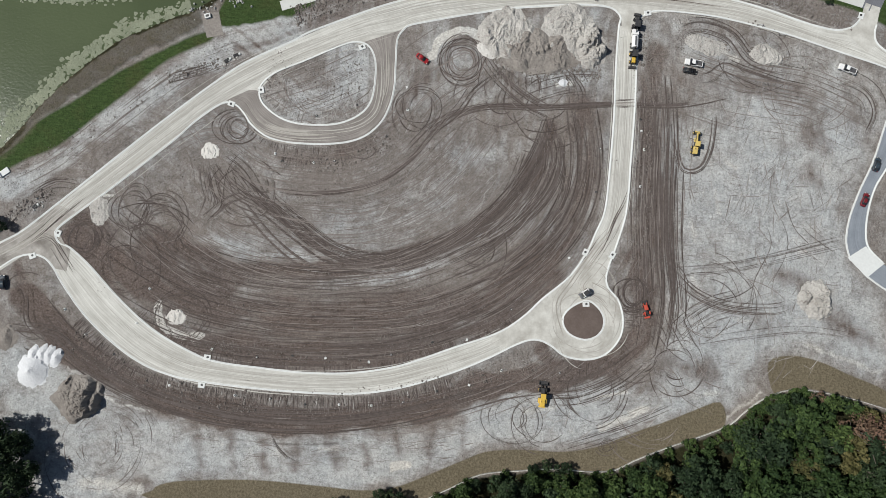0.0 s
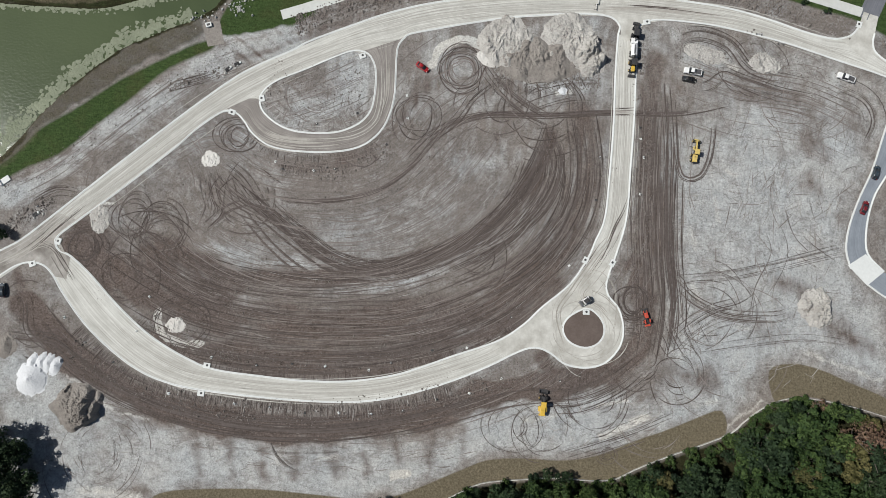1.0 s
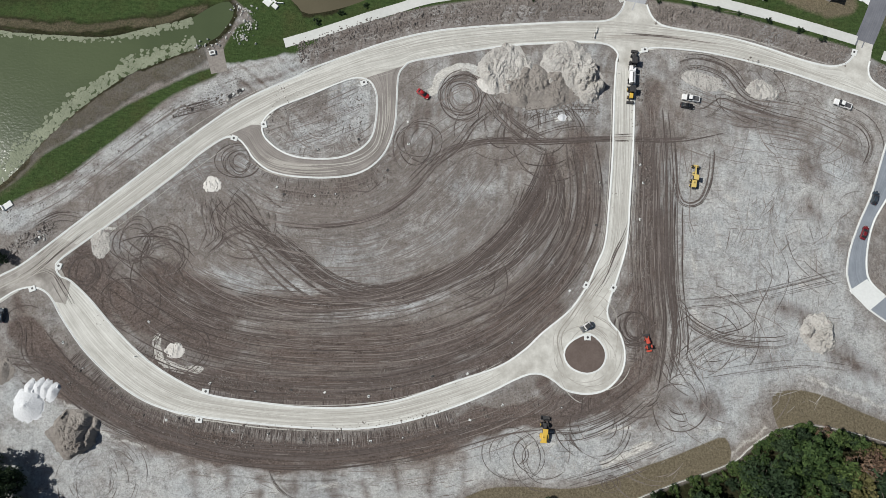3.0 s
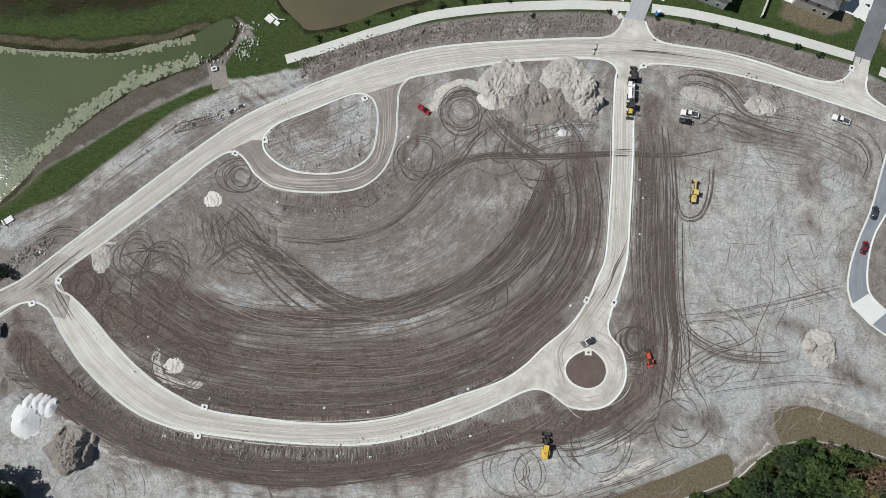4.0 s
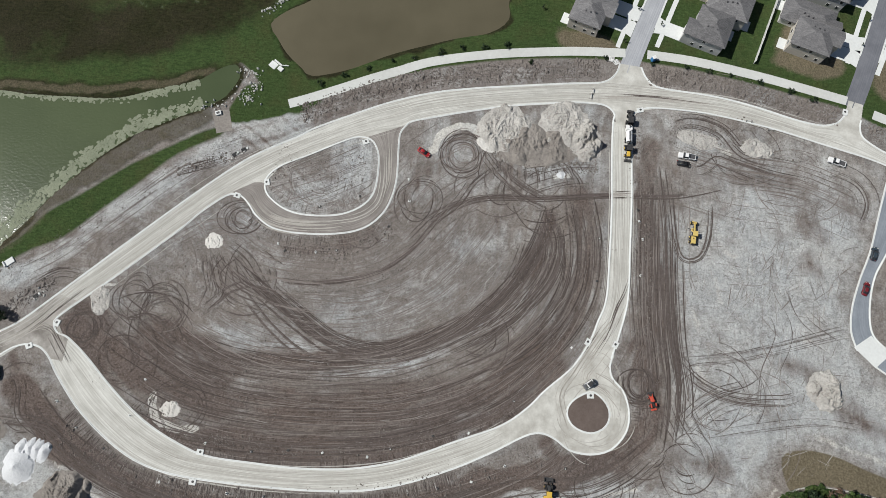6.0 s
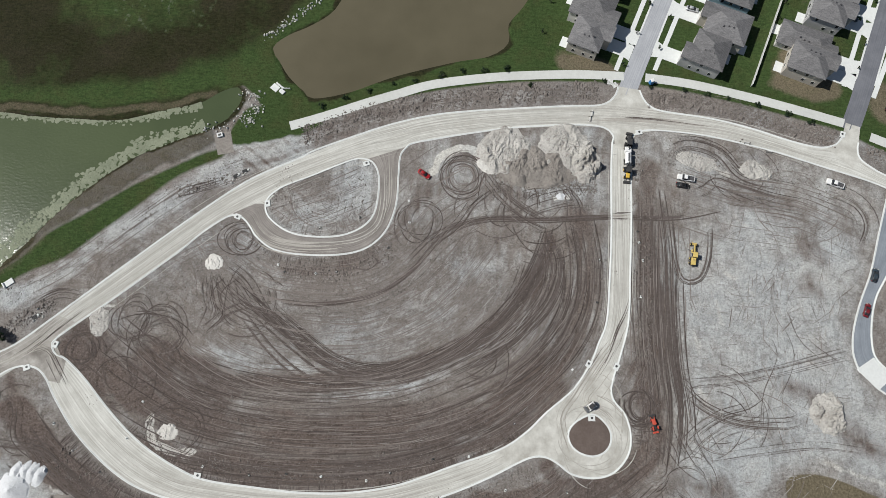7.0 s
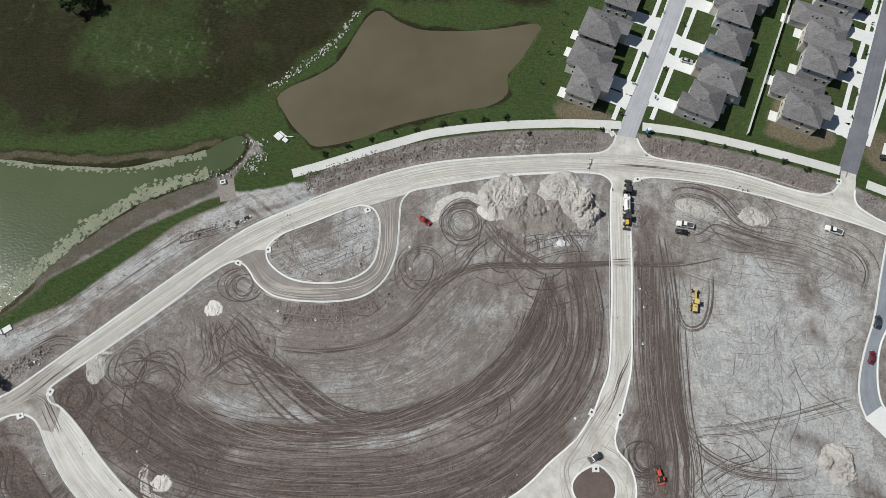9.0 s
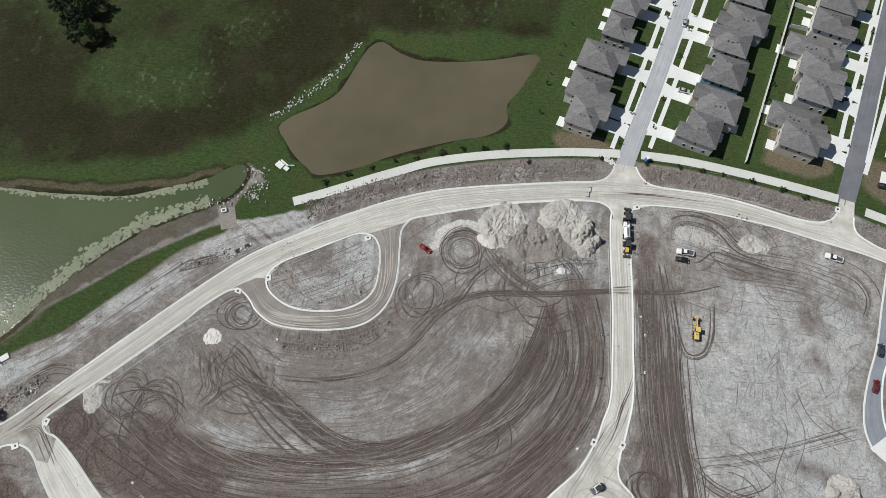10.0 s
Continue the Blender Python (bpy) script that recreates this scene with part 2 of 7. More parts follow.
def inside(x, y, line):
    hit = np.zeros(x.shape, bool)
    for (ax, ay), (bx, by) in zip(line, np.roll(line, -1, 0)):
        if ay != by:
            hit ^= ((ay > y) != (by > y)) & (x < (bx - ax) * (y - ay) / (by - ay) + ax)
    return hit


# ---- plan: control points of the large forms ----
BLOCK_S = [(53.6, 81.2), (52.5, 69.7), (51.5, 52.8), (50.1, 38.5), (48.3, 24.6), (45.3, 17.5), (42.9, 12.3), (37.4, 4.7), (29.3, -1.9), (23.5, -7.2), (15.9, -11.9), (2.7, -16.3), (-7.3, -19.8), (-15.5, -22.0), (-27.1, -23.5), (-40.3, -23.4), (-53.6, -22.0), (-66.9, -20.1), (-75.2, -16.8), (-83.7, -11.9), (-90.5, -6.6), (-97.4, 0.1), (-104.4, 7.7), (-110.4, 13.1)]
BLOCK_W = [(-113.9, 14.8), (-115.2, 17.3), (-114.4, 19.3), (-108.7, 23.9), (-98.6, 31.5), (-81.6, 45.1), (-74.6, 51.5), (-68.8, 55.8), (-65.4, 57.3), (-62.3, 56.5), (-59.9, 54.0), (-57.6, 50.6), (-53.3, 47.1), (-48.2, 45.4), (-41.4, 44.7), (-34.6, 44.6), (-27.8, 45.4), (-22.7, 47.5), (-18.5, 51.5), (-16.0, 56.7), (-14.7, 62.7), (-14.4, 69.7), (-13.9, 76.8), (-11.9, 79.9)]
BLOCK_N = [(-9.8, 81.3), (-2.9, 82.7), (8.4, 84.7), (22.5, 86.6), (40.2, 87.6), (49.0, 87.2), (52.6, 85.8), (54.2, 83.3)]
ISLAND = [(-24.7, 75.7), (-22.1, 74.1), (-20.5, 69.7), (-20.7, 62.7), (-22.0, 57.2), (-25.4, 53.4), (-31.3, 50.9), (-38.1, 50.4), (-44.9, 51.1), (-50.0, 53.2), (-54.3, 57.0), (-55.4, 60.6), (-54.3, 63.4), (-50.3, 66.6), (-41.8, 70.1), (-33.3, 73.8), (-28.1, 75.7)]
ROUND = [(42.2, -2.4), (45.1, -3.9), (47.1, -6.9), (47.0, -10.2), (45.0, -12.7), (41.6, -13.7), (37.8, -12.5), (35.7, -10.2), (35.4, -7.2), (37.6, -4.4)]
OUTER_W = [(-140.8, 1.4), (-131.1, 7.4), (-126.2, 10.4), (-121.6, 11.3), (-117.9, 10.1), (-115.2, 7.2), (-112.5, 2.7), (-105.5, -6.6), (-96.8, -14.8), (-88.4, -20.6), (-80.0, -24.0), (-71.7, -25.8), (-60.1, -27.3), (-46.9, -28.6), (-33.6, -29.4), (-22.1, -29.2), (-10.6, -27.3), (2.6, -23.4), (13.4, -19.1), (20.9, -15.5), (25.0, -14.0), (28.4, -14.0), (31.7, -15.6)]
OUTER_E = [(31.7, -15.6), (35.8, -18.6), (41.9, -19.6), (47.5, -18.1), (51.8, -13.5), (53.0, -8.1), (51.8, -2.4), (48.9, 1.4), (48.3, 4.7), (49.5, 8.9), (51.1, 12.9), (54.2, 22.2), (55.5, 30.4), (56.1, 37.4), (57.7, 54.0), (58.7, 69.7), (59.4, 78.5)]
OUTER_N = [(59.5, 82.1), (62.0, 84.5), (65.4, 85.6), (74.5, 85.0), (85.5, 83.3), (103.5, 78.6), (121.0, 72.5), (132.5, 68.5), (139.0, 65.5), (150.1, 59.5)]
NORTH_W = [(-141.3, 9.4), (-131.5, 14.8), (-124.9, 18.5), (-115.2, 26.3), (-98.9, 39.7), (-82.3, 53.2), (-65.6, 65.9), (-57.2, 71.0), (-45.3, 76.4)]
NORTH_M = [(-40.7, 79.0), (-26.4, 84.5), (-15.5, 88.2), (-3.0, 91.1), (9.7, 92.5), (22.7, 93.3), (40.3, 94.2), (49.6, 94.4), (53.5, 95.8), (55.8, 98.4), (56.8, 101.1)]
NORTH_E = [(63.7, 99.8), (64.8, 96.5), (66.8, 94.0), (70.8, 92.3), (86.4, 89.6), (98.6, 86.2), (110.5, 81.9), (117.5, 80.0), (121.3, 79.8), (124.7, 80.9), (127.0, 83.3)]
NORTH_F = [(131.9, 81.3), (131.2, 78.6), (131.9, 75.4), (136.4, 71.6), (140.5, 69.3), (151.1, 63.2)]
TRAIL_A = [(-49.4, 87.2), (-41.5, 89.6), (-32.9, 92.5), (-24.1, 95.6), (-15.2, 98.4), (-3.0, 102.0), (16.5, 104.5), (36.3, 105.4), (46.8, 105.4), (58.9, 104.8)]
TRAIL_B = [(65.9, 104.3), (80.3, 102.0), (97.9, 97.5), (112.6, 93.1), (128.4, 88.0)]
TRAIL_C = [(136.0, 83.3), (142.7, 80.2), (154.3, 74.7)]
LAKE_SHORE = [(-183.1, 92.7), (-145.5, 91.1), (-134.0, 89.6), (-119.0, 88.6), (-104.1, 88.2), (-89.9, 91.7), (-79.1, 94.4), (-72.2, 98.6), (-67.6, 100.1), (-66.7, 96.5), (-70.3, 90.7), (-73.2, 88.8)] + [(-76.8, 86.3), (-82.8, 84.5), (-91.8, 80.6), (-99.0, 77.3), (-110.5, 68.5), (-121.8, 57.5), (-133.0, 44.6), (-152.5, 30.4)]
POND_SHORE = [(-55.9, 115.3), (-51.4, 119.4), (-43.9, 123.2), (-36.4, 129.0), (-31.0, 139.7), (-26.3, 148.3), (-22.3, 150.1), (-17.1, 145.9), (-8.9, 142.2), (3.2, 141.4), (17.4, 142.2), (32.6, 144.6), (31.5, 141.0), (26.0, 131.4), (20.8, 124.4), (20.6, 117.6), (14.6, 113.1), (3.1, 110.9), (-16.0, 105.8), (-30.9, 100.1), (-42.1, 97.9), (-45.0, 100.1), (-50.2, 105.4), (-53.5, 110.9)]
BANK = [(-145.8, 31.7), (-129.5, 43.4), (-121.6, 51.6), (-110.1, 58.6), (-98.6, 66.4), (-87.0, 72.5), (-75.4, 78.2), (-69.7, 79.2), (-70.4, 76.4), (-83.4, 70.3), (-94.9, 60.6), (-104.1, 53.2), (-115.5, 43.9), (-127.9, 38.2), (-145.5, 26.3)]
SOD_A = [(-83.9, -56.9), (-81.5, -55.2), (-74.2, -54.2), (-54.6, -54.0), (-36.6, -55.6), (-23.5, -56.9), (-13.7, -56.0), (-3.9, -52.4), (5.9, -48.4), (12.5, -46.0), (22.3, -45.4), (35.4, -46.0), (45.3, -44.4), (55.2, -40.6), (65.1, -37.3), (73.4, -34.1), (80.9, -31.8), (82.0, -38.3), (74.9, -41.5), (64.9, -44.8), (55.0, -48.6), (50.0, -51.0), (43.5, -51.6), (32.1, -50.8), (22.2, -51.3), (10.8, -52.4), (2.6, -56.0), (-7.2, -60.4), (-30.0, -62.0), (-83.8, -59.6)]
SOD_B = [(95.3, -20.4), (102.0, -18.4), (110.2, -20.1), (118.3, -23.7), (129.3, -28.6), (134.3, -34.7), (119.7, -30.8), (108.2, -28.2), (101.6, -27.9), (96.6, -29.4)]
SILT = [(-7.2, -60.4), (2.6, -56.0), (10.8, -52.4), (22.2, -51.3), (32.1, -50.8), (43.5, -51.6), (50.0, -51.0), (55.0, -48.6), (64.9, -44.8), (74.9, -41.5), (83.2, -38.3), (86.5, -35.6), (91.6, -31.8), (96.6, -29.4), (101.6, -28.2), (108.2, -28.6), (119.7, -31.0), (134.3, -35.6)]
EAST_L = [(139.6, 68.0), (133.3, 51.5), (128.8, 39.4), (124.1, 30.0), (120.7, 21.5), (119.6, 14.8), (120.7, 9.4)]
EAST_R = [(145.8, 55.8), (132.6, 36.8), (128.9, 30.9), (126.6, 24.1), (125.6, 17.3), (126.4, 13.1), (130.2, 8.9)]

# ---- ground: one sheet to the horizon ----
def axis(lo, hi, fine_lo, fine_hi, step):
    a = np.arange(fine_lo, fine_hi + step / 2, step)
    out = [a]
    for start, end, sign in ((fine_lo, lo, -1), (fine_hi, hi, 1)):
        grow, at, far = step, start, []
        while abs(at - end) > 1 and (end - at) * sign > 0:
            grow *= 1.28
            at = at + sign * grow
            far.append(end if (end - at) * sign < 0 else at)
        out.insert(0, np.array(far[::-1])) if sign < 0 else out.append(np.array(far))
    return np.concatenate(out)


XS = np.concatenate([axis(-4500, -125, -152, -125, 0.6)[:-1], np.arange(-125, 131.9, 0.3), axis(132, 4500, 132, 165, 0.6)])
YS = np.concatenate([axis(-4500, -61, -72, -61, 0.6)[:-1], np.arange(-61, 100.9, 0.3), axis(101, 4500, 101, 180, 0.6)])


# ---- tyre tracks, blade streaks and scrapes pressed into the earth ----
def track_material(name, dark, light, lo=0.3, hi=0.7):
    m, nt, b = material(name, 0.95, 0, 0.15)
    p = position(nt)
    geo = nt.nodes.new("ShaderNodeNewGeometry").outputs["Random Per Island"]
    f = math_node(nt, "ADD", math_node(nt, "MULTIPLY", geo, 0.55), math_node(nt, "MULTIPLY", ramp(nt, noise_at(nt, p, 0.9, 6, 0.7), lo, hi), 0.45))
    nt.links.new(blend(nt, f, dark, light), b.inputs["Base Color"])
    relief(nt, b, noise_at(nt, p, 3.0, 4, 0.7), 0.4, 0.1)
    return m


TRACK_DARK = track_material("pressed_topsoil", (0.048, 0.038, 0.034), (0.138, 0.116, 0.106))
TRACK_SOFT = track_material("scraped_earth", (0.125, 0.104, 0.094), (0.25, 0.222, 0.204))
TRACK_PALE = track_material("scraped_sand", (0.23, 0.215, 0.2), (0.43, 0.418, 0.396))
TRACK_GREY = track_material("tyre_dust", (0.31, 0.298, 0.27), (0.5, 0.487, 0.445))
TRACK_STAIN = track_material("rubbed_road", (0.26, 0.24, 0.215), (0.44, 0.42, 0.38))


class Ribbons:
    """Collects thin strips of earth into one mesh."""

    def __init__(self, seed, base):
        self.rng = np.random.RandomState(seed)
        self.verts, self.faces, self.base, self.count = [], [], base, 0

    def strip(self, line, width):
        n = len(line)
        if n < 2:
            return
        nrm = normals_of(line)
        taper = np.minimum(1, np.minimum(np.arange(n), np.arange(n)[::-1]) / 3 + 0.15)
        ph = self.rng.rand(2) * 6.3
        w = width * taper * (1 + 0.3 * np.sin(np.arange(n) * 0.5 + ph[0]) + 0.2 * np.sin(np.arange(n) * 1.3 + ph[1]))
        z = self.base + (self.count % 600) * 2e-5
        at = len(self.verts)
        a, b = line + nrm * w[:, None] / 2, line - nrm * w[:, None] / 2
        for i in range(n):
            self.verts += [(a[i, 0], a[i, 1], z), (b[i, 0], b[i, 1], z)]
        self.faces += [(at + 2 * i, at + 2 * i + 1, at + 2 * i + 3, at + 2 * i + 2) for i in range(n - 1)]
        self.count += 1

    def bundle(self, pts, count, spread, width=0.35, share=(0.4, 1.0), wob=0.5, closed=False, pair=False, dash=0):
        """Many wheel lines that follow one route, each over part of it."""
        centre = spline(pts, 1.6, closed)
        nrm = normals_of(centre)
        for k in range(count):
            off = self.rng.randn() * spread / 2.4
            n = len(centre)
            length = max(4, int(n * self.rng.uniform(*share)))
            start = self.rng.randint(0, n - length + 1)
            s = np.arange(start, start + length)
            ph, fr = self.rng.rand(2) * 6.3, self.rng.uniform(0.02, 0.07, 2)
            wave = wob * (np.sin(s * fr[0] + ph[0]) + 0.6 * np.sin(s * fr[1] * 2 + ph[1]))
            for side in ((-0.95, 0.95) if pair else (0,)):
                line = centre[s] + nrm[s] * (off + wave + side)[:, None]
                if dash:
                    i = 0
                    while i < length - 3:
                        j = i + self.rng.randint(3, dash)
                        self.strip(line[i:j], width * self.rng.uniform(0.6, 1.4))
                        i = j + self.rng.randint(0, max(2, dash // 2))
                else:
                    self.strip(line, width * self.rng.uniform(0.5, 1.1))

    def loops(self, cx, cy, r0, r1, count, width=0.35, arc=(2.0, 5.5)):
        for k in range(count):
            r, a0, a1 = self.rng.uniform(r0, r1), self.rng.rand() * 6.3, self.rng.uniform(*arc)
            ex = self.rng.uniform(0.8, 1.2)
            a = np.arange(a0, a0 + a1, 1.0 / r)
            ox, oy = self.rng.randn(2) * r * 0.12
            self.strip(np.stack([cx + ox + r * ex * np.cos(a), cy + oy + r / ex * np.sin(a)], 1), width * self.rng.uniform(0.7, 1.3))

    def comb(self, pts, offset, length, step, width=0.3, closed=False):
        """Short strokes square to a line, as a bucket's teeth leave them."""
        line = spline(pts, step, closed)
        nrm = normals_of(line, closed)
        for p, q in zip(line, nrm):
            o, l = offset * self.rng.uniform(0.85, 1.2), length * self.rng.uniform(0.3, 1.15)
            t = np.arange(0, abs(l), 0.6) * np.sign(l)
            if len(t) > 2:
                lean = self.rng.randn() * 0.08
                d = np.array([q[0] - q[1] * lean, q[1] + q[0] * lean])
                self.strip(p + d * (o + t)[:, None], width * self.rng.uniform(0.5, 1.5))

    def field(self, x0, x1, y0, y1, angle, count, length, width, spread=0.1, within=None):
        for k in range(count):
            x, y = self.rng.uniform(x0, x1), self.rng.uniform(y0, y1)
            if within is not None and not inside(np.array([x]), np.array([y]), within)[0]:
                continue
            a, l = angle + self.rng.randn() * spread, length * self.rng.uniform(0.4, 1.4)
            t = np.arange(-l / 2, l / 2, 1.3)
            bend = self.rng.randn() * 0.006
            self.strip(np.stack([x + t * math.cos(a) - t * t * bend * math.sin(a), y + t * math.sin(a) + t * t * bend * math.cos(a)], 1), width * self.rng.uniform(0.5, 1.5))

    def done(self, name, mat, words):
        ob = mesh_object(name, self.verts, self.faces, mat)
        if sum(p.normal.z for p in list(ob.data.polygons)[:200]) < 0:
            ob.data.flip_normals()
        return tagged(ob, words, "tracks", kind="stuff")


class Ruts(Ribbons):
    """Wheel lines pressed into the ground's own surface: how deep each vertex of the sheet is marked."""

    def __init__(self, seed):
        self.rng = np.random.RandomState(seed)
        self.mask = np.zeros((len(YS), len(XS)), np.float32)
        self.rims = Ribbons(seed + 1, 0.044 + seed * 0.0008)

    def strip(self, line, width):
        if len(line) < 2:
            return
        if self.rng.rand() < 0.8:
            self.rims.strip(line, width * self.rng.uniform(0.5, 0.85))
        run = np.concatenate([[0], np.cumsum(np.hypot(*np.diff(line, axis=0).T))])
        if run[-1] < 0.3:
            return
        at = np.arange(0, run[-1], 0.16)
        x, y = np.interp(at, run, line[:, 0]), np.interp(at, run, line[:, 1])
        ph = self.rng.rand(3) * 6.3
        half = (0.06 + width / 2) * (1 + 0.2 * np.sin(at * 0.7 + ph[0]))
        deep = self.rng.uniform(0.7, 1.05) * np.clip(np.minimum(at, run[-1] - at) / 1.5 + 0.15, 0, 1) * (0.8 + 0.2 * np.sin(at * 0.9 + ph[1]) + 0.15 * np.sin(at * 2.3 + ph[2]))
        ci = np.rint(np.interp(x, XS, np.arange(len(XS)))).astype(int)
        cj = np.rint(np.interp(y, YS, np.arange(len(YS)))).astype(int)
        for di in range(-2, 3):
            for dj in range(-2, 3):
                i, j = np.clip(ci + di, 0, len(XS) - 1), np.clip(cj + dj, 0, len(YS) - 1)
                d = np.hypot(XS[i] - x, YS[j] - y)
                np.maximum.at(self.mask, (j, i), (deep * np.clip((half - d) / 0.5 + 0.5, 0, 1)).astype(np.float32))


# faint grading streaks
soft = Ruts(5)
soft.bundle([(-99.6, 13.1), (-84.1, 1.4), (-63.9, -6.9), (-40.5, -10.2), (-14.0, -10.2), (9.3, -3.6), (26.1, 8.1), (36.3, 21.5), (41.6, 36.8), (41.9, 54.0)], 260, 30, 0.26, (0.05, 0.3), 0.8)
soft.bundle([(-76.6, 31.7), (-61.2, 19.8), (-40.9, 13.1), (-20.8, 13.1), (-0.7, 21.5), (12.8, 33.4), (23.1, 47.1)], 320, 26, 0.26, (0.05, 0.3), 0.8)
soft.bundle([(-88.6, 36.8), (-68.6, 47.1), (-51.4, 38.5), (-27.7, 36.8), (-10.9, 45.4), (-0.7, 57.5), (13.0, 66.2)], 200, 20, 0.26, (0.08, 0.35), 0.8)
soft.bundle([(62.4, -13.5), (61.3, 11.4), (62.7, 36.8), (65.2, 68.0)], 70, 12, 0.35, (0.08, 0.4), 0.5)
soft.bundle([(69.4, 68.0), (88.0, 61.0), (108.4, 57.5), (128.4, 48.0)], 60, 12, 0.35, (0.1, 0.5), 0.6)
soft.bundle([(-132.1, 28.0), (-115.7, 36.8), (-95.9, 52.3), (-77.6, 66.2), (-59.0, 74.1)], 60, 7, 0.3, (0.08, 0.3), 0.3)
soft.bundle([(-53.5, 57.5), (-38.2, 62.7), (-22.9, 69.7)], 40, 16, 0.25, (0.2, 0.6), 0.3)
soft.bundle([(-46.6, 85.0), (-15.6, 93.1), (12.4, 97.7), (51.9, 99.0)], 60, 5, 0.3, (0.06, 0.3), 0.3)
soft.bundle([(68.4, 95.2), (92.2, 92.3), (113.3, 86.2), (127.2, 82.5)], 50, 5, 0.3, (0.06, 0.3), 0.3)
soft.field(66, 122, 0, 57, 1.5, 150, 7, 0.2, 0.3)
soft.field(68, 88, 5, 48, 0.03, 160, 3, 0.22, 0.08)
soft.field(-52, 22, 12, 52, 0.75, 220, 5, 0.22, 0.35)
soft.loops(*(92.0, 44.0), 4, 14, 34, 0.2, (0.2, 0.7))
soft.loops(*(108.0, 30.0), 4, 14, 34, 0.2, (0.2, 0.7))
soft.field(86, 120, 2, 56, 0.6, 110, 5, 0.2, 0.5)
soft.loops(*(84.0, -14.0), 5, 20, 44, 0.2, (0.2, 0.8))
soft.loops(*(60.0, -32.0), 4, 14, 50, 0.24, (0.3, 1.4))
soft.loops(*(-100.0, -44.0), 4, 16, 60, 0.24, (0.3, 1.2))
soft.loops(*(-84.0, 33.0), 5, 18, 50, 0.24, (0.3, 1.4))
soft.loops(*(-38.0, 62.0), 1.5, 10, 60, 0.24, (0.3, 1.4))
soft.loops(*(30.0, 70.0), 4, 16, 60, 0.26, (0.3, 1.2))
soft.loops(*(108.0, 62.0), 4, 14, 50, 0.24, (0.3, 1.4))
soft.field(62, 122, -12, 5, 0.2, 40, 9, 0.16, 0.5)
soft.field(-78, 8, -50, -36, 0.02, 150, 5, 0.25, 0.15)
soft.comb(BLOCK_S[9:21], 0.9, -3.6, 0.55, 0.25)
soft.comb(OUTER_W[7:-5], -0.8, -4.6, 0.5, 0.25)
soft.comb(BLOCK_W[11:20], -0.9, -4, 0.6, 0.25)
soft.comb(BLOCK_S[1:5], -0.9, 3.5, 1.2, 0.25)
soft.comb(ISLAND[5:12], -0.8, -5, 0.8, 0.25)
soft.loops(*(6.2, 70.1), 3, 7.5, 26, 0.3)

# dark wheel tracks of wet topsoil
wet = Ruts(7)
wet.bundle([(-55.5, 29.2), (-47.8, 22.4), (-40.1, 16.5), (-32.5, 11.4), (-22.4, 8.7), (-10.7, 9.7), (2.7, 14.8), (12.8, 20.7), (20.4, 27.5), (27.2, 36.8), (31.6, 45.4), (34.2, 53.2)], 60, 3.6, 0.36, (0.45, 1.0), 0.35)
wet.bundle([(-67.5, 39.4), (-63.2, 34.3), (-58.0, 30.0), (-52.9, 25.8), (-46.1, 20.7), (-37.6, 13.9), (-27.5, 9.7)], 12, 2.6, 0.4, (0.5, 1.0), 0.35)
wet.bundle([(-60.5, 27.5), (-56.2, 22.4), (-51.0, 16.5), (-44.2, 10.6), (-37.5, 6.7)], 3, 1.2, 0.42, (0.85, 1.0), 0.2, pair=True)
for route in ([(-70.4, 39.4), (-69.1, 33.4), (-67.3, 29.2), (-63.0, 25.3), (-56.2, 22.4), (-47.7, 19.5)], [(-69.1, 39.4), (-66.2, 33.4), (-59.7, 28.3), (-51.2, 24.1), (-42.6, 17.3), (-32.5, 11.4)], [(-67.4, 41.1), (-61.6, 36.8), (-56.3, 30.0), (-47.8, 22.4), (-37.6, 14.8), (-27.5, 10.1)], [(-65.9, 42.8), (-58.2, 36.8), (-52.9, 28.3), (-44.4, 19.8), (-37.5, 13.1)],
              [(-71.2, 38.9), (-70.6, 32.6), (-69.3, 27.5), (-71.6, 21.9)], [(-69.7, 38.5), (-67.8, 30.9), (-66.4, 26.3), (-69.6, 22.4)], [(-58.0, 29.2), (-63.4, 28.0), (-67.3, 25.3), (-71.0, 21.9)], [(-51.2, 28.7), (-58.8, 29.2), (-64.4, 27.0), (-68.0, 23.6)], [(-65.0, 38.5), (-62.8, 33.4), (-61.4, 29.2), (-56.3, 26.3)]):
    wet.bundle(route, 2, 0.9, 0.4, (0.85, 1.0), 0.15, pair=True)
wet.bundle([(-53.0, 31.4), (-41.1, 29.7), (-29.4, 30.4), (-17.6, 33.8), (-9.1, 40.3), (-2.4, 48.0), (5.3, 53.5), (14.6, 55.8), (24.9, 55.8)], 10, 2.2, 0.42, (0.5, 1.0), 0.4)
wet.bundle([(-10.8, 42.8), (-4.1, 49.7), (4.4, 54.0), (14.6, 56.1), (30.0, 55.8), (51.3, 56.8), (70.9, 56.5), (86.3, 59.3)], 9, 1.8, 0.42, (0.5, 1.0), 0.3)
wet.bundle([(-7.5, 54.0), (-4.1, 51.5), (2.7, 55.8), (7.9, 62.7), (14.7, 68.0)], 7, 4, 0.35, (0.4, 1.0), 0.6)
wet.bundle([(13.0, 71.5), (18.1, 64.5), (24.9, 58.4), (32.5, 54.0)], 14, 4.5, 0.35, (0.4, 1.0), 0.6)
wet.bundle([(19.8, 55.8), (28.3, 60.1), (38.6, 62.7), (47.1, 62.7)], 9, 4.5, 0.35, (0.4, 1.0), 0.6)
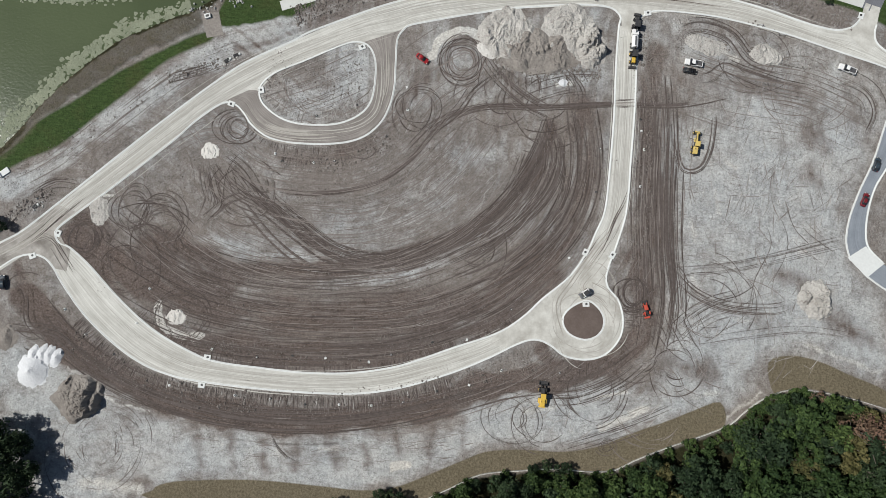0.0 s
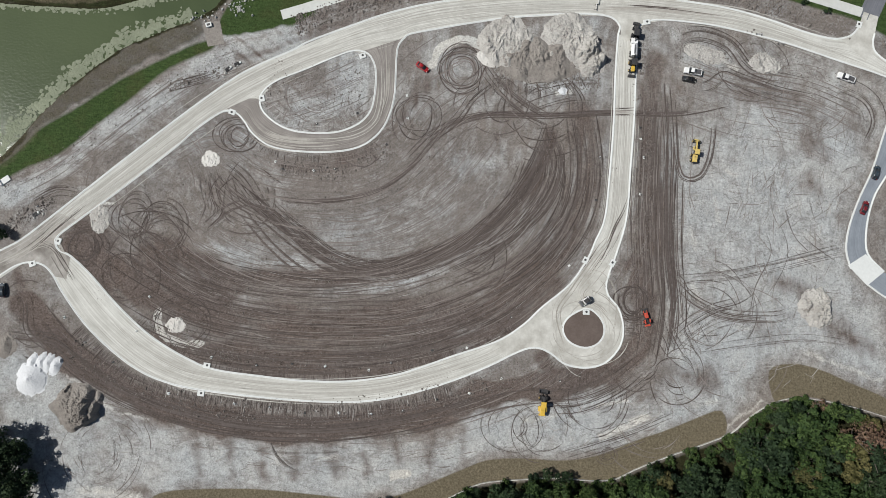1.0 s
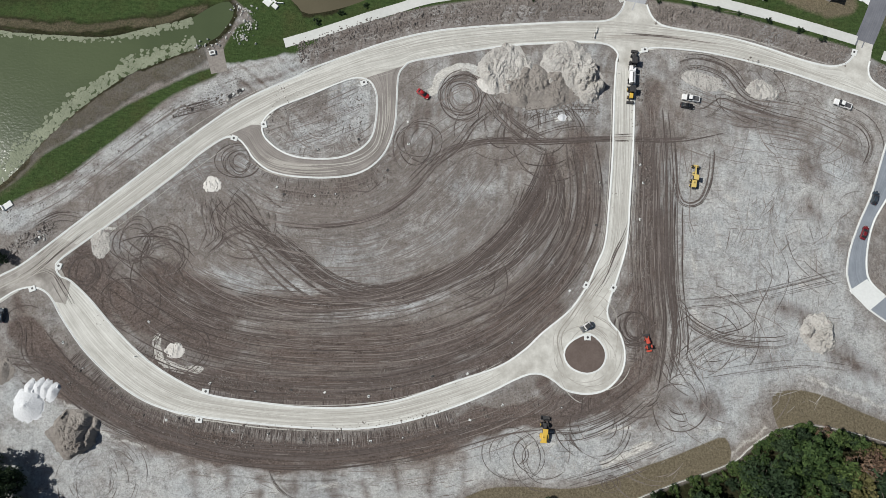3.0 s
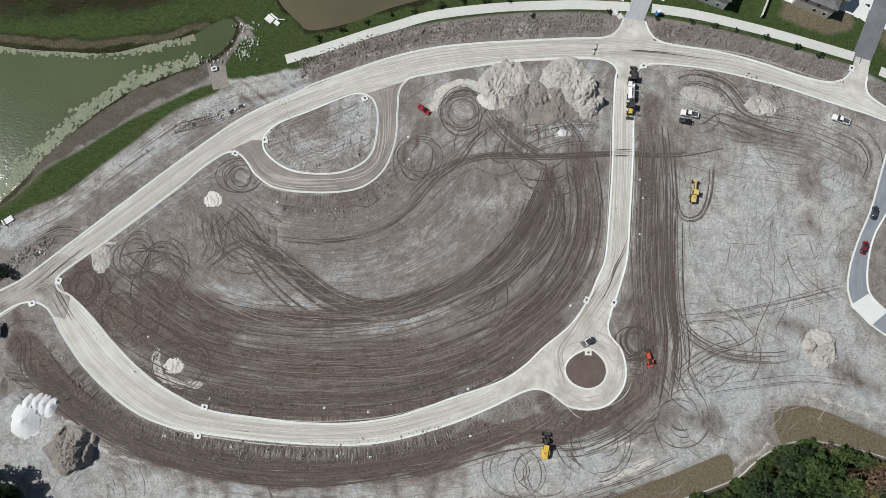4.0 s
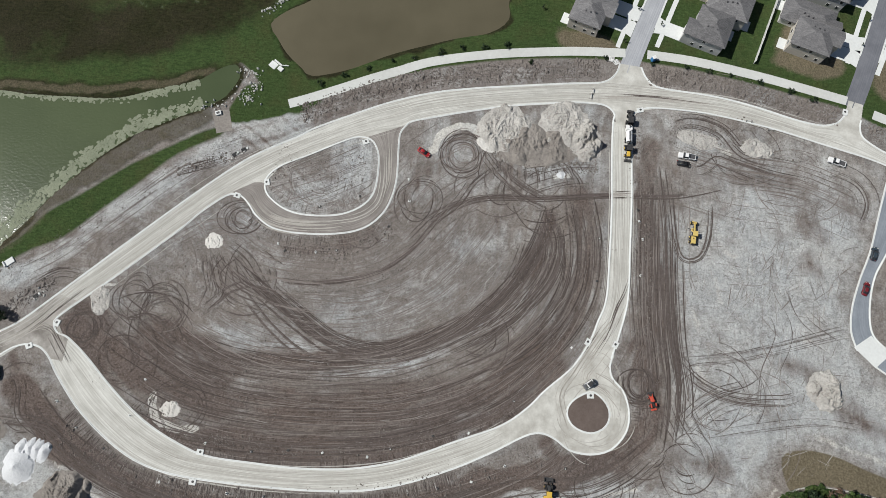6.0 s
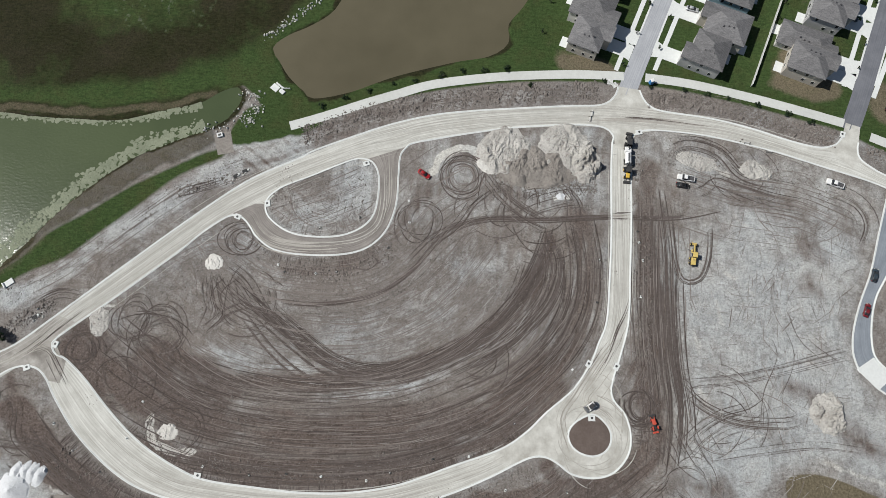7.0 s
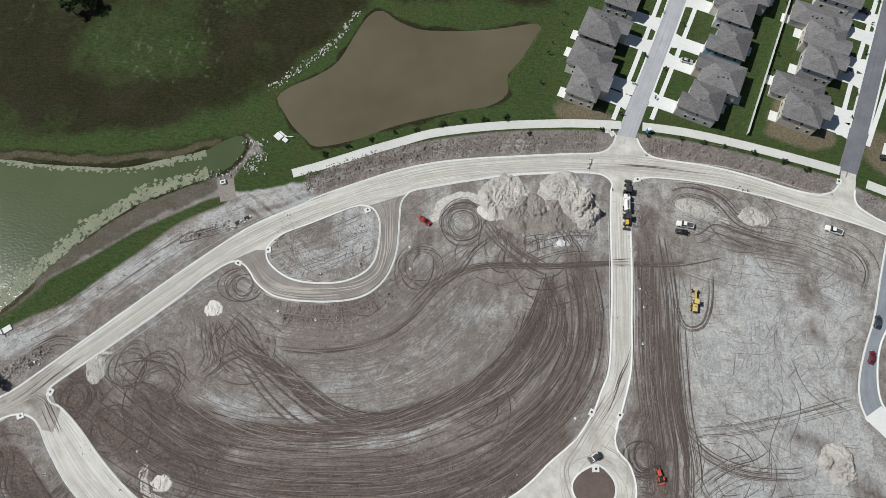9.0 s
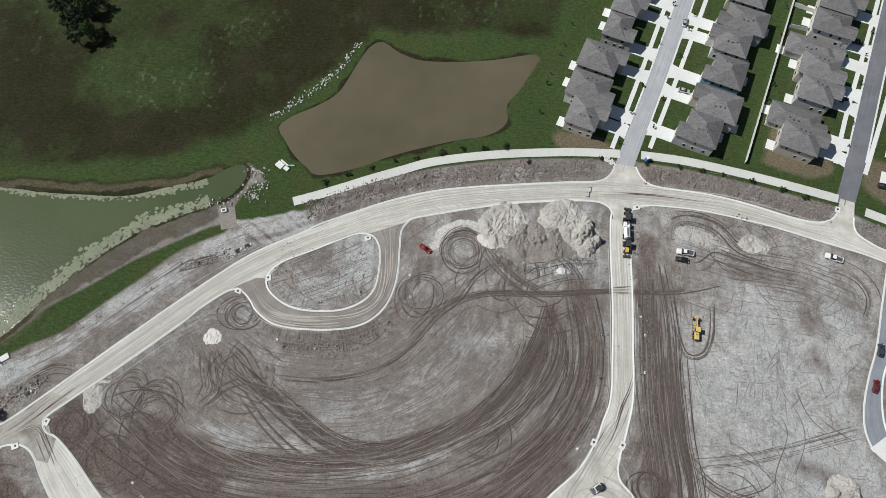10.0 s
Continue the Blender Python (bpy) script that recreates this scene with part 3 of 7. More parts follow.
wet.bundle([(31.6, 51.5), (34.9, 42.0), (32.2, 31.7), (24.6, 22.4), (14.4, 14.8), (2.7, 9.7)], 44, 8, 0.42, (0.25, 0.9), 0.6)
wet.bundle([(40.2, 55.8), (41.7, 42.0), (39.8, 28.3), (32.9, 16.5), (21.1, 6.4), (6.0, -0.3)], 70, 10, 0.4, (0.15, 0.6), 0.6)
wet.bundle([(29.8, 40.3), (22.9, 24.9), (11.1, 13.1), (1.0, 8.1)], 16, 9, 0.35, (0.3, 0.8), 0.9)
wet.bundle([(-84.7, 19.8), (-74.4, 11.4), (-59.2, 6.4), (-37.4, 4.4), (-17.4, 6.4), (-0.7, 11.4)], 40, 6, 0.4, (0.15, 0.6), 0.6)
wet.bundle([(-103.0, 14.8), (-90.9, 6.4), (-75.7, -1.9), (-55.6, -6.9), (-30.6, -8.6), (-5.7, -6.9), (16.0, 1.4)], 110, 17, 0.38, (0.08, 0.35), 0.8)
wet.bundle([(-82.0, -11.9), (-63.7, -15.5), (-40.4, -17.1), (-17.2, -16.0), (2.7, -11.0), (19.3, -3.6), (34.5, 8.1)], 60, 6, 0.4, (0.1, 0.5), 0.4)
wet.bundle([(-89.8, 22.4), (-81.5, 24.9), (-78.0, 19.8), (-81.2, 14.8), (-76.0, 11.4)], 14, 4, 0.35, (0.4, 1.0), 0.7)
wet.loops(*(-92.4, 24.6), 3, 6.5, 12, 0.24)
wet.loops(*(-83.9, 20.7), 4, 8, 14, 0.24, (1.0, 4.0))
wet.loops(*(-106.4, 15.6), 2, 6, 14)
wet.loops(*(-94.3, 8.1), 4, 12, 16, 0.35, (0.8, 3))
wet.loops(*(-78.0, -6.9), 5.5, 8.5, 7, 0.22)
wet.loops(*(6.2, 70.1), 4, 7.5, 16, 0.28)
wet.loops(*(-7.5, 55.8), 3, 8, 8, 0.28)
wet.loops(*(56.0, -0.3), 2.5, 6, 22, 0.4)
wet.loops(*(19.9, -36.4), 3, 8.5, 12, 0.18, (1.0, 4.0))
wet.loops(*(28.9, -37.2), 3, 9, 14, 0.18, (1.0, 3.0))
wet.loops(*(47.2, -44.4), 1, 3, 10, 0.25)
wet.loops(*(-61.8, 49.7), 2, 7, 14, 0.3)
wet.loops(*(-24.4, 44.6), 2, 7, 8, 0.3, (0.8, 3))
wet.bundle([(64.8, -16.8), (67.3, -3.6), (66.4, 13.1), (66.8, 31.7), (67.6, 47.1), (66.8, 66.2)], 40, 4.5, 0.42, (0.2, 0.8), 0.4)
wet.bundle([(59.0, -16.8), (61.9, -0.3), (61.5, 19.8), (62.3, 40.3), (64.2, 62.7)], 60, 7, 0.38, (0.1, 0.5), 0.4)
wet.bundle([(67.9, 6.4), (74.4, -0.3), (84.2, -4.4), (97.5, -5.2), (102.6, -3.6)], 16, 3.4, 0.3, (0.4, 1.0), 0.5)
wet.bundle([(67.4, -13.5), (72.5, -8.6), (79.3, -4.4), (87.7, -1.9), (92.8, 1.4)], 12, 6, 0.28, (0.4, 1.0), 0.8)
wet.bundle([(67.9, 6.7), (83.0, 7.7), (96.4, 10.1), (110.0, 13.4), (119.3, 15.6)], 8, 2.2, 0.18, (0.4, 1.0), 0.3)
wet.bundle([(77.3, -15.2), (90.6, -13.2), (105.6, -11.9), (118.8, -13.5)], 5, 2, 0.25, (0.5, 1.0), 0.3)
wet.bundle([(67.9, 8.1), (71.1, 3.1), (69.2, -6.9), (73.9, -16.8)], 10, 5, 0.28, (0.4, 1.0), 0.6)
wet.bundle([(94.4, 24.9), (98.3, 14.8), (92.8, 3.1), (90.8, -6.9)], 6, 6, 0.22, (0.3, 0.8), 0.6)
wet.bundle([(104.0, 31.7), (106.9, 19.8), (116.6, 11.4)], 8, 8, 0.22, (0.3, 0.8), 0.6)
wet.bundle([(70.0, 55.8), (70.0, 43.7), (72.0, 36.8), (77.1, 37.2), (80.4, 43.7), (81.9, 54.0)], 7, 1.6, 0.3, (0.6, 1.0), 0.3)
wet.bundle([(72.8, 66.2), (79.6, 65.4), (84.9, 68.9), (89.9, 67.1), (101.8, 62.7), (113.6, 60.1)], 20, 5, 0.3, (0.2, 0.7), 0.5)
wet.bundle([(71.3, 73.2), (72.3, 78.5), (78.4, 80.6), (86.9, 77.6), (93.5, 69.7), (105.3, 66.2)], 14, 3, 0.3, (0.3, 0.9), 0.4)
wet.bundle([(118.9, 64.5), (127.2, 60.1), (129.5, 54.0), (126.7, 48.0)], 8, 4, 0.3, (0.4, 1.0), 0.5)
wet.bundle([(-120.5, -4.4), (-110.1, -15.5), (-96.5, -24.7), (-79.7, -31.8), (-59.9, -36.4), (-36.8, -37.7), (-13.8, -35.2), (2.6, -31.2), (19.2, -26.6), (35.7, -24.7)], 90, 5.5, 0.45, (0.08, 0.45), 0.35)
wet.bundle([(29.0, -28.2), (38.9, -28.2), (50.6, -23.4), (59.0, -16.8)], 34, 6, 0.32, (0.2, 0.8), 0.8)
wet.bundle([(-130.3, -9.4), (-121.9, -10.5), (-113.6, -11.9), (-106.7, -16.8)], 10, 3, 0.45, (0.5, 1.0), 0.4)
wet.bundle([(-127.7, 6.4), (-122.4, -0.3), (-121.2, -8.6), (-113.5, -14.3)], 8, 3, 0.5, (0.5, 1.0), 0.5)
wet.bundle([(-49.9, -40.4), (-48.2, -44.4), (-44.9, -47.6), (-41.6, -49.2)], 5, 2, 0.3, (0.6, 1.0), 0.2)
wet.bundle([(33.8, -44.4), (45.3, -41.2), (56.9, -37.2), (68.5, -32.3)], 16, 4, 0.28, (0.2, 0.7), 0.5)
wet.bundle([(-122.1, 29.2), (-115.5, 32.6), (-108.7, 31.7)], 8, 3, 0.35, (0.5, 1.0), 0.5)
wet.bundle([(-82.7, 64.5), (-75.9, 66.2), (-69.1, 68.3)], 8, 2.4, 0.35, (0.5, 1.0), 0.4)
wet.loops(*(30.0, 57.5), 5, 16, 26, 0.28, (0.5, 1.6))
wet.loops(*(18.1, 62.7), 5, 14, 18, 0.28, (0.5, 1.8))
wet.loops(*(-58.0, 30.0), 4, 12, 18, 0.34, (0.5, 1.6))
wet.loops(*(77.6, -3.6), 7, 18, 18, 0.24, (0.5, 1.5))
wet.loops(*(59.0, -16.8), 3, 9, 12, 0.3, (0.8, 2.5))
wet.loops(*(43.9, -28.2), 5, 13, 22, 0.26, (0.6, 2.0))
wet.loops(*(68.8, -21.7), 4, 10, 16, 0.26, (0.6, 2.0))
wet.loops(*(124.5, 36.8), 3, 6, 5, 0.12, (0.8, 2.0))
wet.loops(*(93.5, 69.7), 4, 12, 16, 0.26, (0.6, 2.0))
wet.loops(*(-87.8, 13.1), 4, 14, 18, 0.3, (0.6, 2.2))
wet.loops(*(11.1, 13.1), 4, 9, 14, 0.3, (0.8, 2.4))
wet.loops(*(-120.4, -6.9), 4, 11, 12, 0.4, (0.6, 1.6))
wet.comb(BLOCK_S[9:21], 0.8, -3.8, 0.42, 0.34)
wet.comb(OUTER_W[7:-5], -0.7, -5.0, 0.42, 0.34)
wet.comb(OUTER_E[:6], -0.8, -4, 0.7, 0.32)
wet.comb(BLOCK_W[11:20], -0.8, -3.2, 0.8, 0.3)
wet.comb([(16.0, 66.5), (24.0, 65.0), (33.0, 65.2), (42.0, 68.0)], 0.0, -4.5, 0.9, 0.34)
wet.comb([(22.0, 71.5), (31.0, 69.5), (40.0, 71.0)], 0.0, -3.5, 0.9, 0.3)
wet.comb([(-48.1, 42.3), (-37.9, 41.1), (-27.8, 42.0), (-21.0, 45.4)], -0.8, -3.2, 0.7, 0.35)

# pale scrapes on sand
dry = Ruts(11)
dry.bundle([(-99.6, 13.1), (-84.1, 1.4), (-63.9, -6.9), (-40.5, -10.2), (-14.0, -10.2), (9.3, -3.6), (26.1, 8.1), (36.3, 21.5), (41.6, 36.8), (41.9, 54.0)], 60, 28, 0.2, (0.012, 0.04), 0.6)
dry.bundle([(-76.6, 31.7), (-61.2, 19.8), (-40.9, 13.1), (-20.8, 13.1), (-0.7, 21.5), (12.8, 33.4), (23.1, 47.1)], 130, 24, 0.2, (0.015, 0.06), 0.6)
dry.field(-20, 16, 22, 52, 0.95, 60, 5, 0.22, 0.2)
dry.field(86, 120, 2, 56, 0.7, 90, 4, 0.2, 0.5)
dry.field(69, 84, 5, 42, 0.04, 130, 2.5, 0.3, 0.1)
dry.field(68, 112, -26, -2, 0.5, 110, 4, 0.3, 0.5)
dry.loops(*(-38.0, 62.0), 1.5, 10, 40, 0.24, (0.3, 1.2))
dry.field(66, 118, -12, 52, 1.45, 260, 4, 0.35, 0.3)
dry.field(-78, 5, -49, -40, 0.05, 60, 3, 0.3, 0.2)
dry.field(46, 64, -40, -29, 0.35, 40, 5, 0.45, 0.3)
dry.field(22, 42, -42, -31, 0.6, 40, 4, 0.4, 0.5)
dry.field(-112, -92, -56, -42, 0.4, 30, 3.5, 0.35, 0.6)
dry.bundle([(-30.7, 3.1), (-15.7, 4.4), (-0.7, 8.9), (11.1, 17.3)], 12, 6, 0.35, (0.05, 0.25), 0.4)
dry.bundle([(9.4, 14.8), (19.5, 19.8), (26.3, 28.3)], 8, 6, 0.2, (0.2, 0.6), 0.5)
dry.bundle([(2.7, 40.3), (-4.1, 33.4), (-7.4, 24.9)], 16, 12, 0.2, (0.2, 0.6), 0.5)
dry.comb(OUTER_W[10:-5], -1.5, -3.5, 3.1, 0.55)
dry.comb(BLOCK_S[9:20], 1.2, -2.6, 2.9, 0.45)
dry.comb(ISLAND[5:12], -0.8, -5, 1.4, 0.3)

def build_ground():
    X, Y = (q.astype(np.float32) for q in np.meshgrid(XS, YS))
    warp = (lattice(X, Y, 14, 1) - 0.5) * 6 + (lattice(X, Y, 3, 2) - 0.5) * 1.6
    warp2 = (lattice(X, Y, 11, 3) - 0.5) * 6
    XW, YW = X + warp, Y + warp2
    dark, pale, white = (np.zeros_like(X) for _ in range(3))
    grass, wild, sod = (np.zeros_like(X) for _ in range(3))
    height = np.zeros_like(X)

    def stroke(layer, pts, width, amount, soft=0.5, loose=True, closed=False):
        """A band of earth along a line: width in metres, fading over a share of it."""
        line = spline(pts, 4.0, closed) if len(pts) > 2 else np.array(pts)
        lo, hi = line.min(0) - width * 1.5, line.max(0) + width * 1.5
        box = (X > lo[0]) & (X < hi[0]) & (Y > lo[1]) & (Y < hi[1])
        d = gap((XW if loose else X)[box], (YW if loose else Y)[box], line, closed)
        layer[box] = np.maximum(layer[box], amount * np.clip((width / 2 - d) / (width / 2 * soft) , 0, 1))

    def patch(layer, pts, amount, soft=2.0, loose=True):
        line = spline(pts, 2.0, True)
        lo, hi = line.min(0) - 12, line.max(0) + 12
        box = (X > lo[0]) & (X < hi[0]) & (Y > lo[1]) & (Y < hi[1])
        x, y = (XW if loose else X)[box], (YW if loose else Y)[box]
        d = gap(x, y, line, True) * np.where(inside(x, y, line), 1, -1)
        layer[box] = np.maximum(layer[box], amount * np.clip(d / soft + 0.5, 0, 1))

    # dark topsoil: the worked arc of the block, the verge outside the loop, haul routes
    stroke(dark, [(-108.2, 19.8), (-99.5, 11.4), (-87.5, 3.1), (-70.6, -3.6), (-50.6, -6.9), (-27.3, -6.9), (-4.0, -6.9), (12.7, -1.9), (26.1, 8.1), (34.3, 17.8)], 21, 0.85, 0.8)
    stroke(dark, [(26.1, 8.1), (36.3, 19.8), (41.5, 33.4), (43.5, 47.1), (41.9, 59.3)], 19, 0.6, 0.8)
    stroke(dark, [(-83.7, -11.9), (-63.7, -16.0), (-40.4, -18.4), (-20.5, -18.4), (-0.7, -13.5), (16.0, -6.9), (32.7, 4.7)], 12, 0.8, 0.6)
    stroke(dark, [(-76.1, 13.1), (-60.9, 8.1), (-37.4, 6.4), (-20.7, 8.9), (-0.7, 14.8), (16.2, 24.9), (26.4, 36.8), (31.6, 48.9)], 7.5, 0.95, 0.8)
    stroke(dark, [(-124.1, -0.3), (-111.8, -13.5), (-96.5, -23.7), (-79.8, -30.8), (-59.9, -35.6), (-36.8, -37.0), (-13.8, -34.7), (2.6, -30.8), (19.2, -26.0), (35.7, -23.7), (49.0, -20.1)], 9.5, 0.95, 0.35)
    stroke(dark, [(49.0, -20.1), (57.4, -13.5), (60.1, -3.6), (59.4, 3.1), (57.9, 9.7)], 13, 0.8, 0.6)
    stroke(dark, [(61.2, 6.4), (61.5, 19.8), (62.2, 36.8), (63.1, 54.0), (64.4, 73.2)], 10, 0.62, 0.6)
    stroke(dark, [(67.7, 66.2), (84.7, 62.7), (101.7, 61.0), (118.4, 54.0), (128.4, 48.9)], 10, 0.42, 0.9)
    stroke(dark, [(68.0, 78.5), (71.1, 64.5), (69.1, 54.0), (79.2, 50.6), (92.9, 54.0)], 8, 0.3, 0.9)
    stroke(dark, [(16.4, 64.5), (30.0, 62.7), (47.1, 60.1)], 12, 0.42, 0.9)
    stroke(dark, [(-48.1, 41.1), (-37.9, 40.3), (-24.4, 43.4), (-16.0, 49.7), (-9.2, 61.0), (-4.1, 68.0)], 7, 0.5, 0.9)
    stroke(dark, [(29.2, -16.8), (31.6, -21.7), (34.0, -26.6)], 7, 0.9, 0.5)
    stroke(dark, [(37.6, -4.4), (45.0, -11.9)], 9, 0.8, 0.3)
    stroke(dark, [(-15.8, 19.8), (-0.7, 31.7), (12.9, 43.7), (19.7, 54.0)], 5, 0.35, 0.9)
    stroke(dark, [(-126.1, 8.1), (-122.2, -3.6), (-113.6, -11.9)], 6, 0.6, 0.8)
    stroke(dark, [(-62.4, 73.2), (-55.6, 75.0), (-41.9, 81.2), (-31.7, 84.7), (-14.5, 89.1)], 3.5, 0.5, 0.7)
    stroke(dark, [(-44.9, 86.2), (-15.7, 93.8), (3.0, 96.9)], 3, 0.6, 0.8)
    for t, pts in enumerate(([(109.7, 48.0), (113.8, 43.7)], [(108.4, 36.8), (111.6, 33.4)], [(99.6, 6.4), (106.2, 3.1)], [(67.2, -20.1), (75.4, -23.4)], [(114.1, -6.9), (125.4, -13.5)])):
        stroke(dark, pts, 13, 0.62, 1.0)
    stroke(dark, [(-108.0, 13.0), (-96.0, 9.0), (-82.0, 9.0), (-68.0, 3.0)], 19, 0.85, 0.5)
    stroke(dark, [(-84.0, 16.0), (-74.0, 10.0), (-62.0, 4.0)], 10, 0.7, 0.6)
    # pale graded sand
    patch(pale, [(68.5, 31.7), (70.6, 45.4), (81.1, 55.8), (93.1, 60.1), (108.2, 53.2), (124.8, 43.7), (120.8, 31.7), (118.4, 14.8), (124.6, 3.1), (130.4, -6.9), (129.6, -23.4), (115.2, -20.1), (98.8, -16.8), (91.9, -23.4), (83.4, -29.9), (71.9, -29.9), (60.3, -33.1), (65.5, -20.1), (67.5, -6.9), (69.6, 8.1)], 0.8, 9)
    patch(pale, [(-91.1, -37.2), (-74.6, -38.0), (-49.9, -42.0), (-26.9, -42.0), (-3.9, -38.8), (14.2, -32.3), (35.6, -28.2), (52.1, -28.2), (68.6, -28.2), (78.5, -29.9), (65.1, -36.7), (48.6, -42.0), (32.1, -44.4), (12.5, -44.4), (-3.9, -50.8), (-23.5, -55.6), (-54.6, -53.2), (-82.4, -53.2), (-95.7, -46.0)], 0.85, 5)
    patch(pale, [(-140.4, -6.9), (-126.8, -11.9), (-111.6, -20.1), (-96.2, -33.1), (-89.3, -42.8), (-90.4, -57.2), (-111.4, -62.0), (-139.0, -33.1)], 0.68, 5)
    stroke(pale, [(-138.9, 29.2), (-122.3, 35.1), (-105.9, 47.1), (-89.3, 59.3), (-74.3, 69.7), (-62.4, 74.1), (-45.3, 79.4)], 10, 0.75, 0.5)
    stroke(pale, [(-69.8, 79.6), (-57.3, 81.5), (-46.6, 84.5)], 4, 0.7, 0.6)
    stroke(pale, [(-74.5, 14.8), (-59.3, 13.1), (-44.2, 10.6), (-30.8, 9.7)], 8, 0.45, 0.9)
    stroke(pale, [(-30.7, 3.1), (-15.7, 4.7), (-0.7, 9.7), (11.1, 18.2), (19.5, 24.9)], 5, 0.55, 0.9)
    stroke(pale, [(-47.7, 19.8), (-27.6, 19.8), (-7.4, 26.6), (7.8, 38.5), (24.8, 45.4)], 17, 0.3, 0.9)
    stroke(pale, [(-51.8, 55.8), (-38.2, 59.3), (-24.6, 66.2), (-28.1, 72.4)], 20, 0.6, 0.7)
    stroke(pale, [(-93.7, 36.8), (-77.1, 47.1), (-60.1, 48.9)], 14, 0.3, 0.9)
    stroke(pale, [(14.8, 82.1), (30.3, 82.1), (47.5, 82.1)], 10, 0.35, 0.8)
    stroke(pale, [(90.3, 78.5), (105.5, 71.5), (120.7, 66.2)], 6, 0.3, 0.9)
    stroke(pale, [(68.0, 74.0), (95.0, 68.0), (126.0, 58.0)], 30, 0.34, 0.5)
    stroke(pale, [(10.0, 66.0), (30.0, 68.0), (50.0, 66.0)], 26, 0.3, 0.6)
    stroke(pale, [(-14.0, 60.0), (2.0, 66.0), (-2.0, 78.0)], 16, 0.34, 0.7)
    stroke(pale, [(54.5, 12.0), (57.0, 40.0), (60.0, 74.0)], 5, 0.3, 0.6)
    # loose white sand, flush with the soil
    stroke(white, [(-2.7, 72.4), (0.2, 76.8), (5.3, 78.9), (10.5, 77.5), (12.7, 72.9)], 2.9, 0.95, 0.35)
    stroke(white, [(12.7, 72.9), (15.1, 70.8)], 2.5, 0.7, 0.8)
    stroke(white, [(-84.3, -3.6), (-83.8, -6.9), (-81.7, -10.2), (-77.4, -11.9), (-70.7, -11.5)], 2.6, 0.95, 0.4)
    stroke(white, [(-104.0, 19.8), (-105.0, 23.2), (-102.1, 28.0), (-98.4, 28.7)], 2.2, 0.7, 0.6)
    stroke(white, [(75.7, 76.8), (80.0, 76.4), (85.9, 73.2), (90.1, 70.6)], 4.2, 0.65, 0.9)
    stroke(white, [(45.3, -39.6), (52.0, -37.2), (60.3, -33.4)], 3, 0.8, 0.8)
    stroke(white, [(45.5, -31.8), (52.9, -29.9)], 2.4, 0.75, 0.8)
    stroke(white, [(23.2, -34.7), (32.3, -33.1)], 5, 0.5, 0.9)
    stroke(white, [(-15.4, -51.2), (-10.5, -50.5)], 3.4, 0.85, 0.5)
    stroke(white, [(-93.7, -32.3), (-85.9, -33.9)], 2.2, 0.6, 0.9)
    stroke(white, [(-109.9, -20.1), (-101.3, -28.2), (-91.2, -33.1)], 2.4, 0.5, 0.9)
    stroke(white, [(-105.1, -55.6), (-87.1, -57.2)], 8, 0.6, 0.9)
    stroke(white, [(34.3, 63.3), (38.6, 63.4)], 1.8, 0.9, 0.6)
    stroke(white, [(76.6, -39.6), (86.6, -33.1), (93.4, -28.2)], 4, 0.5, 0.9)
    stroke(white, [(107.1, -15.2), (128.3, -23.4)], 4, 0.5, 0.9)
    for pts in ([(90.2, 35.1), (91.3, 32.6)], [(81.1, 30.0), (81.8, 24.1)], [(91.3, 57.5), (93.8, 54.0)], [(72.5, 22.4), (74.0, 14.8)], [(85.6, 38.5), (87.3, 36.8)], [(104.9, 13.1), (108.3, 13.8)], [(72.7, -29.9), (78.5, -28.2)], [(-47.4, -44.4), (-46.5, -46.0)], [(-36.7, -45.2), (-31.8, -45.2)], [(-66.3, -41.2), (-64.6, -42.8)], [(85.8, -6.9), (90.8, -8.6)], [(73.7, 4.7), (76.0, -0.3)]):
        stroke(white, pts, 4.5, 0.5, 1.0)
    for k in range(9):  # raked cross bands of the graded strip
        x = -72 + k * 9.6
        stroke(dark, [(x, -33 - (k > 6) * -2), (x + 0.6, -42), (x + 1.5, -50)], 5.5, 0.48, 1.0)
    # streaks left by the blade: round the block inside it, straight on the fields outside
    loop_line = spline(BLOCK_S, 4)
    across = gap(X, Y, loop_line[::2])
    round_about = np.arctan2(Y - 48, X + 25) * 9
    s1 = lattice(round_about, across, 1.3, 41, 4)
    s2 = lattice(X, Y / 2.5, 1.6, 43, 4)
    s3 = lattice(X / 3, Y, 1.3, 45, 4)
    streak = np.where(X > 60, (s2 - 0.5) * 0.6, np.where(Y < -31, (s3 - 0.5) * 0.7, s1 - 0.5))
    blot = lattice(X, Y, 8, 47, 5) - 0.5
    here = (X > -150) & (X < 165) & (Y < 100) & (Y > -72)
    dark = np.where(here, np.clip(dark + streak * (0.4 + 0.6 * dark) - blot * 0.5, 0, 1), dark)
    pale = np.where(here, np.clip(pale + 0.12 - streak * (0.7 + 0.5 * pale) + blot * (0.6 + 0.9 * pale), 0, 1), pale)
    # vegetation
    far_side = spline([(-220.9, 94.4), (-145.8, 92.3), (-119.2, 89.6), (-100.6, 89.4), (-84.5, 93.1), (-72.1, 98.1), (-66.8, 100.7), (-64.9, 101.1), (-58.4, 92.7), (-62.8, 82.1), (-51.9, 82.9), (-41.4, 88.2), (-23.1, 94.4), (-3.0, 99.6), (16.5, 102.2), (36.2, 103.0), (58.6, 102.4), (67.2, 101.1), (79.9, 99.0), (97.4, 94.4), (112.0, 90.0), (127.4, 85.0), (135.8, 80.2), (153.4, 71.6)], 4)
    reach = np.vstack([far_side, [(4500, 40), (4500, 4500), (-4500, 4500), (-4500, 80)]])
